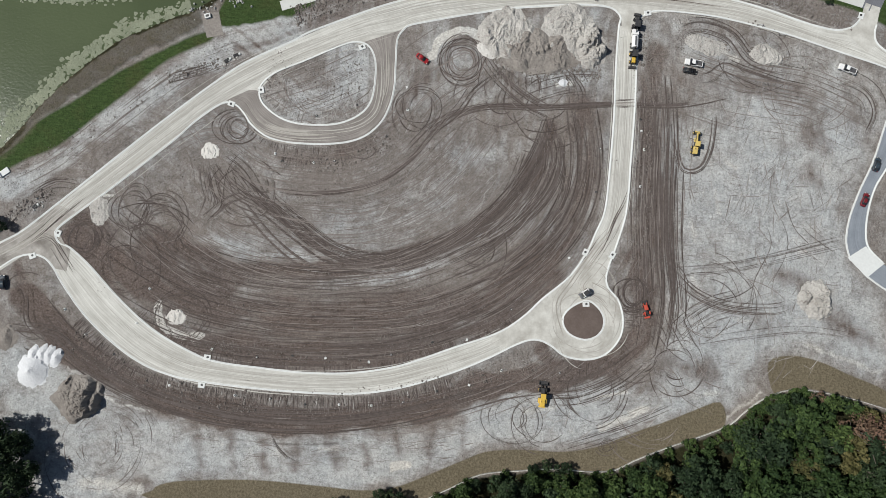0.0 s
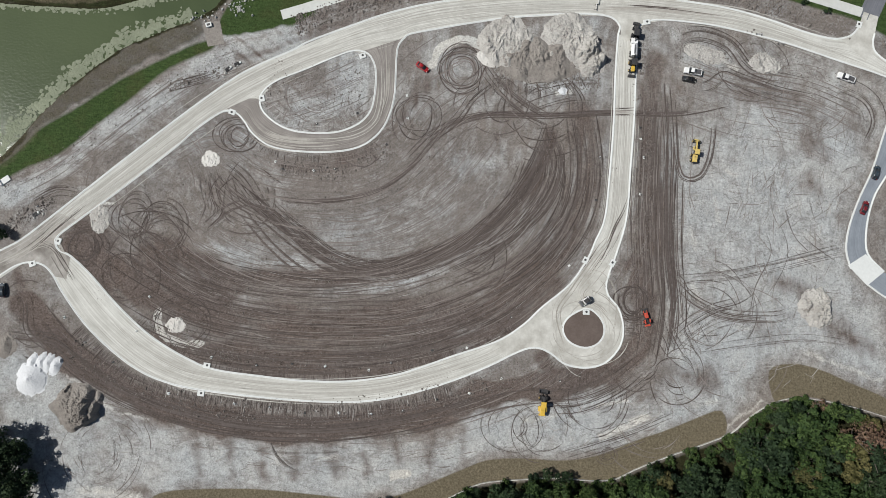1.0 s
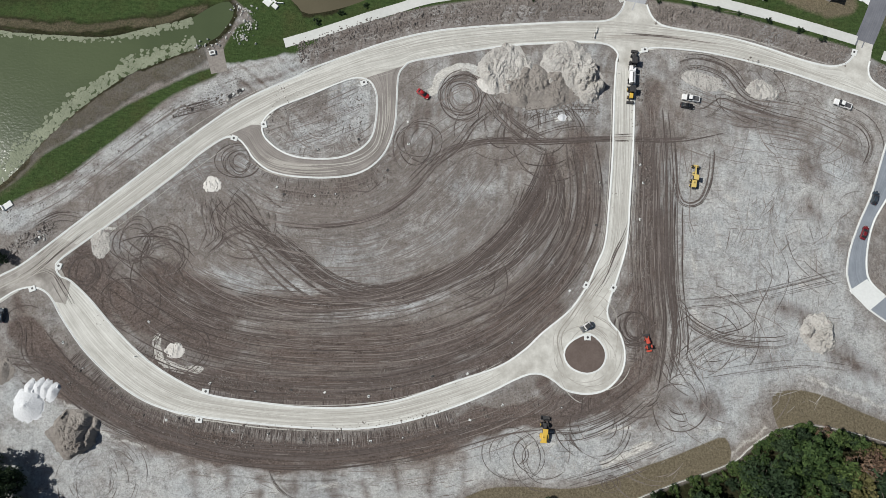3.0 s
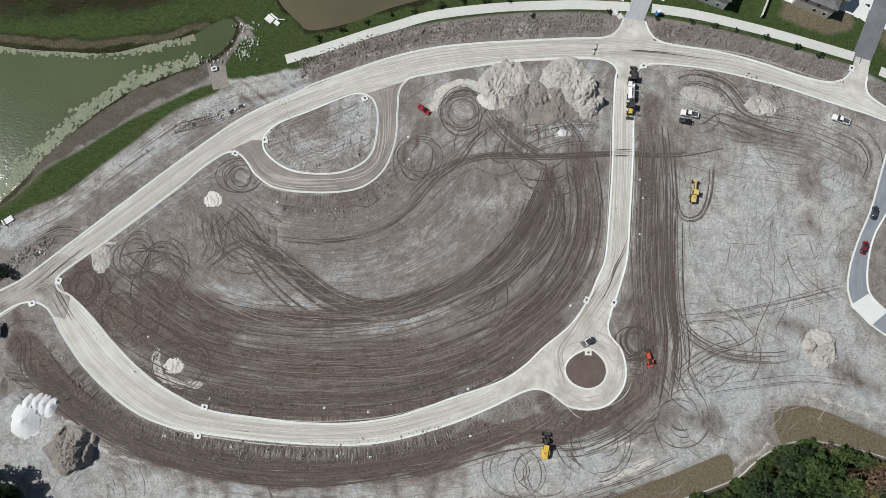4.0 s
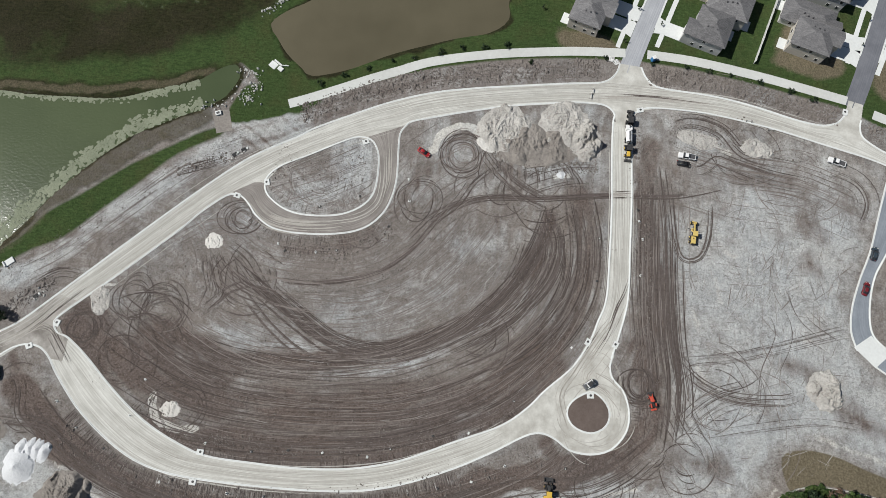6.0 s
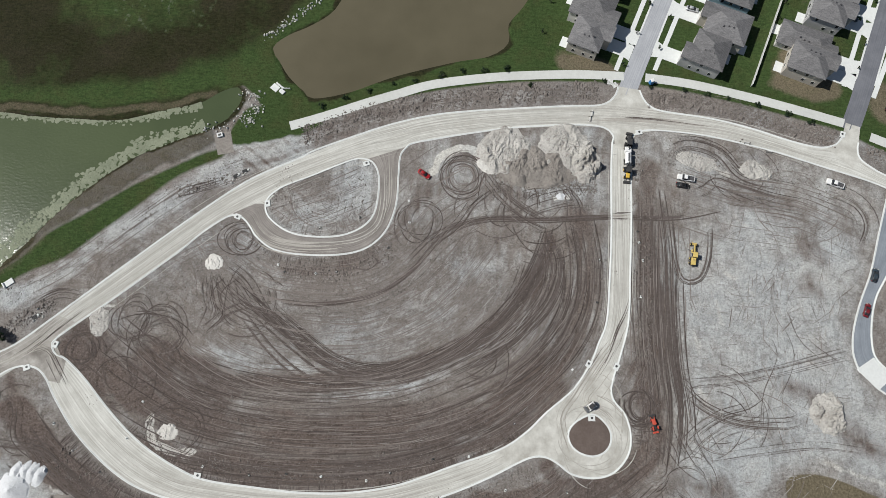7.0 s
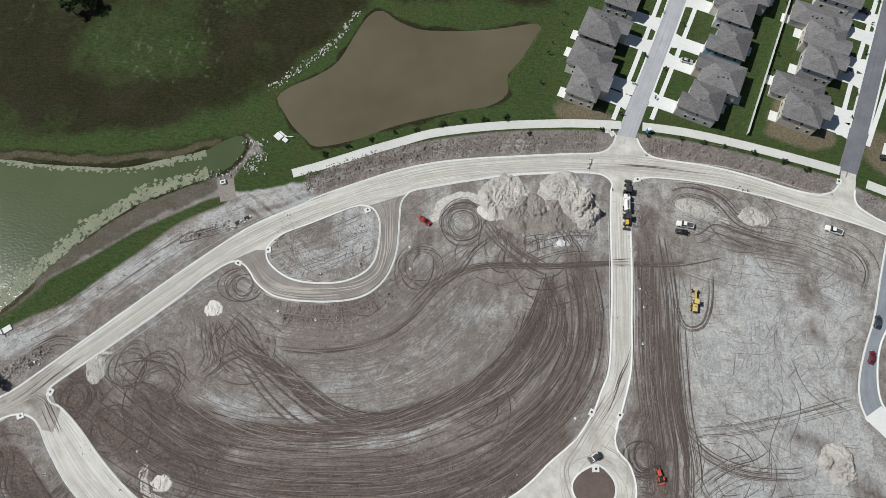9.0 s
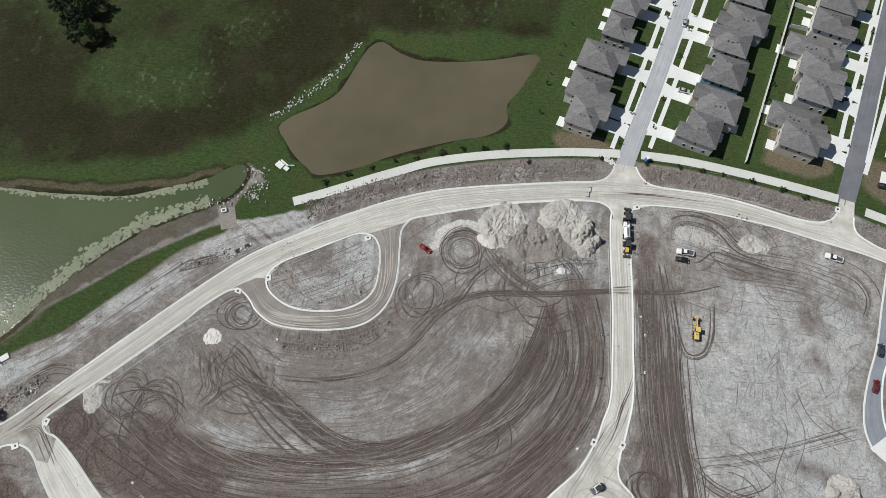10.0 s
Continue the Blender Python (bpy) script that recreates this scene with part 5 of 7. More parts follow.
SHINGLE = shingle_material("grey_shingles", (0.112, 0.11, 0.112), (0.188, 0.184, 0.186))
STUCCO = {k: rough_stuff("stucco_" + k, c, tuple(min(1, v * 1.12) for v in c), 2.0, bump=0.1, depth=0.02, local=True) for k, c in
          (("beige", (0.45, 0.42, 0.37)), ("grey", (0.38, 0.38, 0.375)), ("blue", (0.24, 0.36, 0.42)), ("white", (0.58, 0.57, 0.54)))}
TRIM = plain("white_trim", (0.72, 0.72, 0.7), 0.5)
DOOR = plain("garage_door_paint", (0.6, 0.6, 0.58), 0.5)
GLASS = plain("window_glass", (0.02, 0.024, 0.03), 0.2, 0, 0.4)
PIPE = plain("vent_metal", (0.05, 0.05, 0.055), 0.5)


def hip(bm, x0, x1, y0, y1, z, rise, over=0.45, gable=False):
    """A hipped roof over a rectangle, ridge along its longer side, with an eave of some thickness."""
    x0, x1, y0, y1 = x0 - over, x1 + over, y0 - over, y1 + over
    long_x = x1 - x0 >= y1 - y0
    half = min(x1 - x0, y1 - y0) / 2
    inset = 0.0 if gable else half * 0.98
    if long_x:
        ridge = ((x0 + inset, (y0 + y1) / 2), (x1 - (half * 0.98 if not gable else 0), (y0 + y1) / 2))
    else:
        ridge = (((x0 + x1) / 2, y0 + inset), ((x0 + x1) / 2, y1 - inset))
    lo = [bm.verts.new((x, y, z - 0.18)) for x, y in ((x0, y0), (x1, y0), (x1, y1), (x0, y1))]
    up = [bm.verts.new((x, y, z)) for x, y in ((x0, y0), (x1, y0), (x1, y1), (x0, y1))]
    a, b = (bm.verts.new((*r, z + rise)) for r in ridge)
    bm.faces.new(lo[::-1])
    for i in range(4):
        bm.faces.new((lo[i], lo[(i + 1) % 4], up[(i + 1) % 4], up[i]))
    if long_x:
        faces = ((up[0], up[1], b, a), (up[2], up[3], a, b), (up[1], up[2], b), (up[3], up[0], a))
    else:
        faces = ((up[1], up[2], b, a), (up[3], up[0], a, b), (up[0], up[1], a), (up[2], up[3], b))
    for f in faces:
        bm.faces.new(f)


def house(m, length, width, floors, tone, seed, words):
    """A house with its front towards +x: walls, hipped roof, garage wing, windows, door."""
    rng = random.Random(seed)
    e = base("house", m, words, "house", "houses along the finished streets")
    eave = 2.9 if floors == 1 else 5.5
    l, w = length / 2, width / 2
    wing = 2.4
    gy0, gy1 = (-w, -w + 5.6) if seed % 2 else (w - 5.6, w)
    part("wall", box(-l, l - wing, -w, w, -0.1, eave), STUCCO[tone], e)
    part("garage_wall", box(l - wing, l, gy0 + 0.15, gy1 - 0.15, -0.1, 2.9 if floors == 1 else eave - 0.02), STUCCO[tone], e)
    bm = bmesh.new()
    hip(bm, -l, l - wing, -w, w, eave, w * 0.46)
    roof = part("roof", bm, SHINGLE, e, "grey asphalt shingle hip roof")
    bm = bmesh.new()
    hip(bm, l - wing - 4.2, l, gy0 + 0.15, gy1 - 0.15, eave + 0.012, 1.35, 0.4, True)
    part("front_gable", bm, SHINGLE, e, "grey shingle gable over the garage")
    for k in range(3):
        x, y = -l * 0.35 + k * 1.5, w * rng.uniform(0.25, 0.45) * (1 if seed % 3 else -1)
        z = eave + w * 0.46 * (1 - abs(y) / (w + 0.45)) - 0.05
        part("roof_vent", box(x - 0.22, x + 0.22, y - 0.22, y + 0.22, z, z + 0.3), PIPE, roof, "dark roof vent")
    gm = (gy0 + gy1) / 2
    door = part("garage_door", box(l - 0.02, l + 0.05, gm - 2.4, gm + 2.4, 0.02, 2.2), DOOR, e, "white panelled garage door")
    for k in range(4):
        part("panel", box(l + 0.05, l + 0.075, gm - 2.3, gm + 2.3, 0.08 + k * 0.53, 0.53 + k * 0.53), DOOR, door)
    fy = gy1 + 1.2 if gy1 < 0.5 else gy0 - 1.2
    part("front_door", box(l - wing - 0.02, l - wing + 0.06, fy - 0.5, fy + 0.5, 0.05, 2.1), PIPE, e, "dark front door")
    for level in range(floors):
        z = 1.0 + level * 2.75
        for side in (-1, 1):
            for x in (-l * 0.62, -l * 0.05, l * 0.4):
                if rng.random() < 0.75:
                    y = side * w
                    win = part("window", box(x - 0.55, x + 0.55, min(y, y + side * 0.06), max(y, y + side * 0.06), z, z + 1.3), TRIM, e)
                    y += side * 0.06
                    part("pane", box(x - 0.45, x + 0.45, min(y, y + side * 0.015), max(y, y + side * 0.015), z + 0.1, z + 1.2), GLASS, win)
        for y in (-w * 0.5, w * 0.4):
            win = part("window", box(-l - 0.06, -l, y - 0.8, y + 0.8, z, z + 1.4), TRIM, e)
            part("pane", box(-l - 0.075, -l - 0.06, y - 0.7, y + 0.7, z + 0.1, z + 1.3), GLASS, win)
    py = w * 0.5 * (1 if seed % 2 else -1)
    part("patio", box(-l - 2.6, -l - 0.01, py - 1.9, py + 1.9, -0.1, 0.09), CONCRETE, e, "pale concrete patio behind the house")
    return e


STREET = radians(66.5)
ALONG, ACROSS = Vector((math.cos(STREET), math.sin(STREET))), Vector((math.sin(STREET), -math.cos(STREET)))
TURN = -23.5
rows = (
    (0, ((48.0, 116.8), 12.4, 10.6, 2, "beige"), ((50.4, 127.4), 15.5, 10.6, 2, "white"), ((55.2, 139.5), 15.3, 11.2, 2, "beige"), ((63.0, 152.9), 10.6, 10.4, 2, "grey"), ((67.4, 163.5), 11.5, 9.8, 2, "white"), ((69.5, 176.1), 14, 10.4, 2, "beige")),
    (180, ((84.7, 111.6), 13.0, 11.6, 2, "grey"), ((91.4, 120.8), 15.6, 11.2, 2, "beige"), ((96.8, 134.3), 13.0, 11.8, 2, "blue"), ((100.2, 147.0), 13.6, 10.2, 2, "white"), ((106.8, 156.4), 16.4, 10.4, 2, "grey"), ((109.9, 168.7), 15, 10.4, 2, "beige")),
    (0, ((118.5, 107.1), 14.2, 9.7, 2, "beige"), ((119.4, 116.2), 18.4, 8.6, 1, "white"), ((127.8, 125.6), 13.2, 9.6, 2, "grey"), ((130.9, 135.5), 14.6, 9.6, 2, "beige"), ((131.4, 145.1), 19, 8.4, 1, "grey"), ((139.2, 154.2), 14.0, 9.6, 2, "white"), ((144.2, 164.0), 14.6, 9.4, 2, "beige")),
)
LOTS = []
for r, (flip, *homes) in enumerate(rows):
    for k, ((x, y), length, width, floors, tone) in enumerate(homes):
        words = "%s-storey %s stucco house with grey shingle roof" % ("two" if floors == 2 else "one", tone)
        house(pose(x, y, 0, 0, 0, TURN + flip), length, width, floors, tone, r * 10 + k, words)
        LOTS.append((r, x, y, length, width, flip, r * 10 + k))

# streets, footways, driveways
STREET_1 = [(59.0, 97.9), (64.2, 110.2), (76.0, 137.3), (89.9, 170.2), (95.6, 183.8)]
STREET_2 = [(129.7, 85.6), (136.3, 99.6), (152.5, 137.3), (166.9, 170.2), (173.9, 186.6)]
for name, pts, mat, words in (("street_first", STREET_1, WORN_ASPHALT, "dusty grey asphalt street between front lawns"), ("street_second", STREET_2, ASPHALT, "grey asphalt street between front lawns")):
    tagged(sweep(name, spline(pts, 2.0), ((-3.0, 0.0), (-3.0, 0.05), (0, 0.09), (3.0, 0.05), (3.0, 0.0)), mat), words, "road", kind="structure")
    for side in (-1, 1):
        line = spline(pts, 2.0)[9:]
        line = line + normals_of(line) * 3.15 * side
        ob = sweep("street_kerb", line, ((-0.28, 0.0), (-0.28, 0.12), (0.28, 0.12), (0.28, 0.0)), CONCRETE)
        tagged(ob, "pale concrete kerb of the street", "kerb", kind="structure")
WALKS = ([(56.4, 106.9), (68.5, 134.9), (82.2, 167.6), (88.5, 183.8)], [(69.2, 106.9), (83.0, 137.3), (96.5, 167.6), (103.4, 183.8)], [(130.3, 101.1), (138.4, 120.3), (149.0, 142.9), (161.7, 170.2), (168.9, 186.6)], [(139.2, 96.9), (151.3, 121.0), (164.1, 147.1)])
for pts in WALKS:
    ob = sweep("sidewalk", spline(pts, 2.0), ((-0.75, -0.03), (-0.75, 0.09), (0.75, 0.09), (0.75, -0.03)), CONCRETE)
    tagged(ob, "pale concrete sidewalk along the lawns", "path", kind="structure")


def driveway(a, b, w0, w1, z=0.1):
    a, b = Vector(a), Vector(b)
    side = Vector((-(b - a).y, (b - a).x)).normalized()
    pts = [a + side * w0 / 2, a - side * w0 / 2, a.lerp(b, 0.75) - side * w0 / 2, b - side * w1 / 2, b + side * w1 / 2, a.lerp(b, 0.75) + side * w0 / 2]
    ob = slab("driveway", [tuple(p) for p in pts], z, CONCRETE, 0.14)
    tagged(ob, "pale concrete driveway from garage to street", "driveway", kind="structure")


for r, x, y, length, width, flip, seed in LOTS:
    sgn = -1 if flip else 1
    w = width / 2
    gm = (-w + 2.8) if seed % 2 else (w - 2.8)
    face = Vector((x, y)) + ACROSS * (length / 2 * sgn) + ALONG * (gm * sgn)
    line = spline(STREET_1 if r < 2 else STREET_2, 2.0)
    near = Vector(line[np.argmin(np.hypot(line[:, 0] - face.x - ACROSS.x * 8 * sgn, line[:, 1] - face.y - ACROSS.y * 8 * sgn))])
    reach = max(3.5, (near - face).dot(ACROSS) * sgn - 3.1)
    driveway(face, face + ACROSS * reach * sgn, 5.0, 6.4)
for k in range(7):
    p = Vector((143.7, 95.2)) + ALONG * 12.3 * k
    driveway(p, p + ACROSS * 14, 6.4, 5.0)

# long white fence between the gardens
FENCE_A, FENCE_B = Vector((100.0, 101.1)), Vector((133.0, 177.0))
fence = base("fence", pose(FENCE_A.x, FENCE_A.y, 0, 0, 0, math.degrees(math.atan2(FENCE_B.y - FENCE_A.y, FENCE_B.x - FENCE_A.x))), "long white vinyl privacy fence between back gardens", "fence")
n = int((FENCE_B - FENCE_A).length / 2.4)
post, panel, cap = (bpy.data.meshes.new(k) for k in ("post", "panel", "rail"))
for me, bm in ((post, soft_box(-0.08, 0.08, -0.08, 0.08, 0, 1.95, 0.02)), (panel, box(0.08, 2.32, -0.035, 0.035, 0.08, 1.8)), (cap, box(0.08, 2.32, -0.06, 0.06, 1.8, 1.88))):
    bm.to_mesh(me)
    bm.free()
    me.materials.append(TRIM)
for k in range(n):
    for me in (post, panel, cap):
        ob = new(me.name, me)
        ob.parent, ob.location = fence, (k * 2.4, 0, 0)
for pts in ([(125.8, 157.2), (132.8, 155.1)], [(129.4, 167.0), (136.6, 163.4)]):
    a, b = Vector(pts[0]), Vector(pts[1])
    e = base("fence", pose(a.x, a.y, 0, 0, 0, math.degrees(math.atan2(b.y - a.y, b.x - a.x))), "short white vinyl fence across a back garden", "fence")
    for k in range(max(2, int((b - a).length / 2.4))):
        for me in (post, panel, cap):
            ob = new(me.name, me)
            ob.parent, ob.location = e, (k * 2.4, 0, 0)

# ---- vehicles and machines ----
RUBBER = plain("rubber", (0.02, 0.02, 0.021), 0.85, 0, 0.2)
STEEL = plain("steel", (0.3, 0.3, 0.3), 0.4, 0.8)
DARK = plain("dark_metal", (0.03, 0.03, 0.032), 0.55)
YELLOW = plain("machine_yellow", (0.62, 0.4, 0.05), 0.5)
TAN = plain("machine_sand_yellow", (0.6, 0.45, 0.14), 0.5)
RED = plain("red_paint", (0.3, 0.01, 0.016), 0.45, 0, 0.3)
WINE = plain("wine_red_paint", (0.15, 0.01, 0.018), 0.45, 0, 0.3)
ORANGE = plain("machine_red", (0.5, 0.07, 0.04), 0.45)
WHITE = plain("white_paint", (0.78, 0.78, 0.77), 0.3)
BLACK = plain("black_paint", (0.012, 0.012, 0.014), 0.5, 0, 0.25)
SLATE = plain("slate_paint", (0.03, 0.045, 0.06), 0.5, 0, 0.25)
SILVER = plain("silver_paint", (0.5, 0.51, 0.52), 0.3, 0.3)
LAMP = plain("lamp_glass", (0.7, 0.68, 0.62), 0.2)
TAIL = plain("tail_lamp", (0.35, 0.02, 0.02), 0.25)
BED = plain("bed_liner", (0.06, 0.06, 0.065), 0.8)


def wheel(parent, x, y, r, w, rim=STEEL):
    ob = part("wheel", drum(r, w, (x, y, r)), RUBBER, parent)
    part("rim", drum(r * 0.55, w + 0.04, (x, y, r)), rim, ob, "metal rim")


def side_mirrors(e, x, half, z):
    for s in (-1, 1):
        part("mirror", soft_box(x - 0.1, x + 0.1, s * half - 0.1 + s * 0.1, s * half + 0.1 + s * 0.1, z, z + 0.16, 0.03), DARK, e)


def loft(sections, n=14, power=0.55):
    """A rounded body through sections (x, half width, lowest z, highest z)."""
    bm = bmesh.new()
    rings = []
    for x, hw, lo, hi in sections:
        ring = []
        for i in range(n):
            c, d = math.cos(2 * math.pi * i / n), math.sin(2 * math.pi * i / n)
            ring.append(bm.verts.new((x, math.copysign(abs(c) ** power, c) * hw, (lo + hi) / 2 + math.copysign(abs(d) ** power, d) * (hi - lo) / 2)))
        rings.append(ring)
    for a, b in zip(rings[:-1], rings[1:]):
        for i in range(n):
            bm.faces.new((a[i], a[(i + 1) % n], b[(i + 1) % n], b[i]))
    bm.faces.new(rings[0])
    bm.faces.new(rings[-1][::-1])
    bmesh.ops.recalc_face_normals(bm, faces=bm.faces)
    for f in bm.faces:
        f.smooth = len(f.verts) == 4
    return bm


def car(m, paint, words, suv=False):
    e = base("car", m @ Matrix.Scale(0.92, 4), words, "car")
    up, w = (0.16, 0.95) if suv else (0.0, 0.91)
    part("body", loft(((-2.34, w - 0.3, 0.42, 0.7 + up), (-2.22, w - 0.1, 0.32, 0.84 + up), (-1.5, w, 0.26, 0.92 + up), (0, w, 0.26, 0.92 + up), (1.2, w - 0.01, 0.26, 0.88 + up), (1.9, w - 0.05, 0.28, 0.78 + up), (2.24, w - 0.22, 0.34, 0.66 + up), (2.34, w - 0.42, 0.42, 0.56 + up))), paint, e)
    back = -2.15 if suv else -1.8
    part("cabin", loft(((back, w - 0.28, 0.78 + up, 0.92 + up), (back + 0.6, w - 0.22, 0.78 + up, 1.34 + up), (-0.3, w - 0.2, 0.78 + up, 1.42 + up), (0.3, w - 0.22, 0.78 + up, 1.38 + up), (1.2, w - 0.24, 0.78 + up, 0.9 + up))), GLASS, e, "dark glazed cabin")
    part("roof", loft(((back + 0.6, w - 0.4, 1.3 + up, 1.38 + up), (-0.5, w - 0.34, 1.36 + up, 1.46 + up), (0.28, w - 0.4, 1.32 + up, 1.42 + up))), paint, e)
    for x in (-1.4, 1.44):
        for y in (-w + 0.08, w - 0.08):
            wheel(e, x, y, 0.33, 0.22)
    for s in (-1, 1):
        part("headlight", soft_box(1.98, 2.18, s * 0.58 - 0.16, s * 0.58 + 0.16, 0.62 + up, 0.75 + up, 0.03), LAMP, e, "clear headlight")
        part("tail_light", soft_box(-2.32, -2.16, s * 0.62 - 0.15, s * 0.62 + 0.15, 0.62 + up, 0.76 + up, 0.03), TAIL, e, "red tail light")
    side_mirrors(e, 0.66, w, 0.9 + up)
    return e


def pickup(m, paint, words, topper=False):
    e = base("pickup_truck", m @ Matrix.Scale(0.92, 4), words, "pickup truck")
    l, w = 5.8, 0.99
    part("body", soft_box(-l / 2, l / 2, -w, w, 0.42, 0.95, 0.12, 0.97), paint, e)
    part("bonnet", soft_box(l * 0.2, l * 0.47, -w * 0.9, w * 0.9, 0.93, 1.14, 0.08), paint, e)
    part("cabin", soft_box(-l * 0.1, l * 0.24, -w * 0.94, w * 0.94, 0.93, 1.82, 0.14, 0.8, -0.04), GLASS, e, "dark glazed cabin")
    part("roof", soft_box(-l * 0.06, l * 0.14, -w * 0.73, w * 0.73, 1.77, 1.87, 0.04), paint, e)
    for s in (-1, 1):
        part("bed_side", soft_box(-l / 2 + 0.02, -l * 0.11, s * (w - 0.08) - 0.07, s * (w - 0.08) + 0.07, 0.93, 1.32, 0.03), paint, e)
        part("headlight", soft_box(l / 2 - 0.14, l / 2 + 0.01, s * 0.68 - 0.18, s * 0.68 + 0.18, 0.72, 0.9, 0.03), LAMP, e, "clear headlight")
        part("tail_light", soft_box(-l / 2 - 0.01, -l / 2 + 0.1, s * 0.84 - 0.08, s * 0.84 + 0.08, 0.72, 1.1, 0.02), TAIL, e, "red tail light")
    part("tailgate", soft_box(-l / 2, -l / 2 + 0.1, -w + 0.15, w - 0.15, 0.93, 1.3, 0.03), paint, e)
    part("bed_floor", box(-l / 2 + 0.1, -l * 0.11, -w + 0.16, w - 0.16, 0.952, 0.97), BED, e, "dark truck bed")
    part("toolbox", soft_box(-l * 0.16, -l * 0.11, -w + 0.17, w - 0.17, 0.97, 1.35, 0.04), STEEL, e, "metal toolbox")
    for x in (-l * 0.3, l * 0.32):
        for y in (-w + 0.1, w - 0.1):
            wheel(e, x, y, 0.41, 0.27)
    side_mirrors(e, l * 0.18, w, 1.15)
    return e


def cab(e, x0, x1, w, z0, z1, paint):
    """A glazed operator's cab with posts and a roof."""
    c = part("cab", soft_box(x0 + 0.05, x1 - 0.05, -w + 0.05, w - 0.05, z0, z1, 0.05, 0.96), GLASS, e, "glazed operator's cab")
    for x in (x0, x1):
        for y in (-w, w):
            part("cab_post", box(x - 0.05, x + 0.05, y - 0.05, y + 0.05, z0, z1), paint, c)
    part("cab_roof", soft_box(x0 - 0.15, x1 + 0.15, -w - 0.12, w + 0.12, z1, z1 + 0.14, 0.05), paint, c)
    return c


def grader(m):
    e = base("motor_grader", m, "yellow motor grader parked on bare earth", "grader")
    part("engine_cover", soft_box(-4.1, -1.3, -0.75, 0.75, 1.0, 2.1, 0.12, 0.95), TAN, e)
    part("grille", box(-4.16, -4.09, -0.6, 0.6, 1.1, 1.95), DARK, e)
    part("exhaust", drum(0.09, 0.9, (-2.3, 0.35, 2.5), "z"), DARK, e)
    cab(e, -1.25, 0.35, 0.75, 1.3, 3.0, TAN)
    part("rear_frame", soft_box(-4.3, 0.4, -0.5, 0.5, 0.7, 1.05, 0.06), DARK, e)
    part("front_frame", beam((0.3, 0, 1.9), (4.0, 0, 1.4), 0.38, 0.45), TAN, e)
    part("front_axle", beam((4.0, -1.05, 0.75), (4.0, 1.05, 0.75), 0.22), TAN, e)
    part("drawbar", beam((1.2, 0, 0.85), (3.8, 0, 1.0), 0.3), DARK, e)
    part("circle", drum(0.85, 0.14, (1.4, 0, 0.8), "z", 20), TAN, e)
    bm = beam((0.9, -1.9, 0.38), (1.9, 1.9, 0.38), 0.08, 0.62)
    part("blade", bm, STEEL, e, "worn steel grader blade")
    part("push_block", soft_box(4.3, 4.7, -0.9, 0.9, 0.55, 1.0, 0.06), TAN, e)
    for s in (-1, 1):
        part("lift_cylinder", beam((1.1, s * 0.7, 2.2), (1.35, s * 0.8, 0.85), 0.12), STEEL, e)
        wheel(e, 4.0, s * 1.05, 0.62, 0.36, TAN)
        wheel(e, -1.4, s * 1.0, 0.64, 0.4, TAN)
        wheel(e, -3.2, s * 1.0, 0.64, 0.4, TAN)
    return e


def wheel_loader(m):
    e = base("wheel_loader", m, "yellow wheel loader on a dark earth verge", "loader")
    part("engine_cover", soft_box(-3.6, -0.9, -0.9, 0.9, 1.0, 2.3, 0.16, 0.93), YELLOW, e)
    part("counterweight", soft_box(-3.95, -3.5, -1.15, 1.15, 0.7, 1.6, 0.12), YELLOW, e)
    part("exhaust", drum(0.09, 0.8, (-2.0, 0.4, 2.6), "z"), DARK, e)
    cab(e, -0.9, 0.5, 0.75, 1.3, 3.2, YELLOW)
    part("rear_frame", soft_box(-3.6, 0.3, -0.6, 0.6, 0.6, 1.05, 0.06), DARK, e)
    part("front_frame", soft_box(0.5, 2.2, -0.55, 0.55, 0.6, 1.5, 0.08), DARK, e)
    for s in (-1, 1):
        part("lift_arm", beam((0.9, s * 0.6, 1.7), (3.2, s * 0.6, 0.6), 0.22, 0.36), DARK, e)
        part("fender", soft_box(-2.6, -0.9, s * 1.15 - 0.32, s * 1.15 + 0.32, 1.55, 1.68, 0.05), YELLOW, e)
        wheel(e, 1.6, s * 1.1, 0.78, 0.58, YELLOW)
        wheel(e, -1.75, s * 1.1, 0.78, 0.58, YELLOW)
    bm = bmesh.new()
    prof = ((0.0, 0.12), (1.25, 0.1), (1.25, 0.16), (0.25, 0.25), (0.08, 0.7), (0.2, 1.2), (0.05, 1.25), (-0.12, 0.7))
    rings = [[bm.verts.new((3.1 + x, y, z)) for x, z in prof] for y in (-1.45, 1.45)]
    k = len(prof)
    for i in range(k):
        bm.faces.new((rings[0][i], rings[0][(i + 1) % k], rings[1][(i + 1) % k], rings[1][i]))
    for y in (-1.45, 1.38):
        boxed(bm, 3.1, 4.1, y, y + 0.07, 0.12, 0.95)
    bmesh.ops.recalc_face_normals(bm, faces=bm.faces)
    part("bucket", bm, DARK, e, "dark worn steel bucket")
    return e


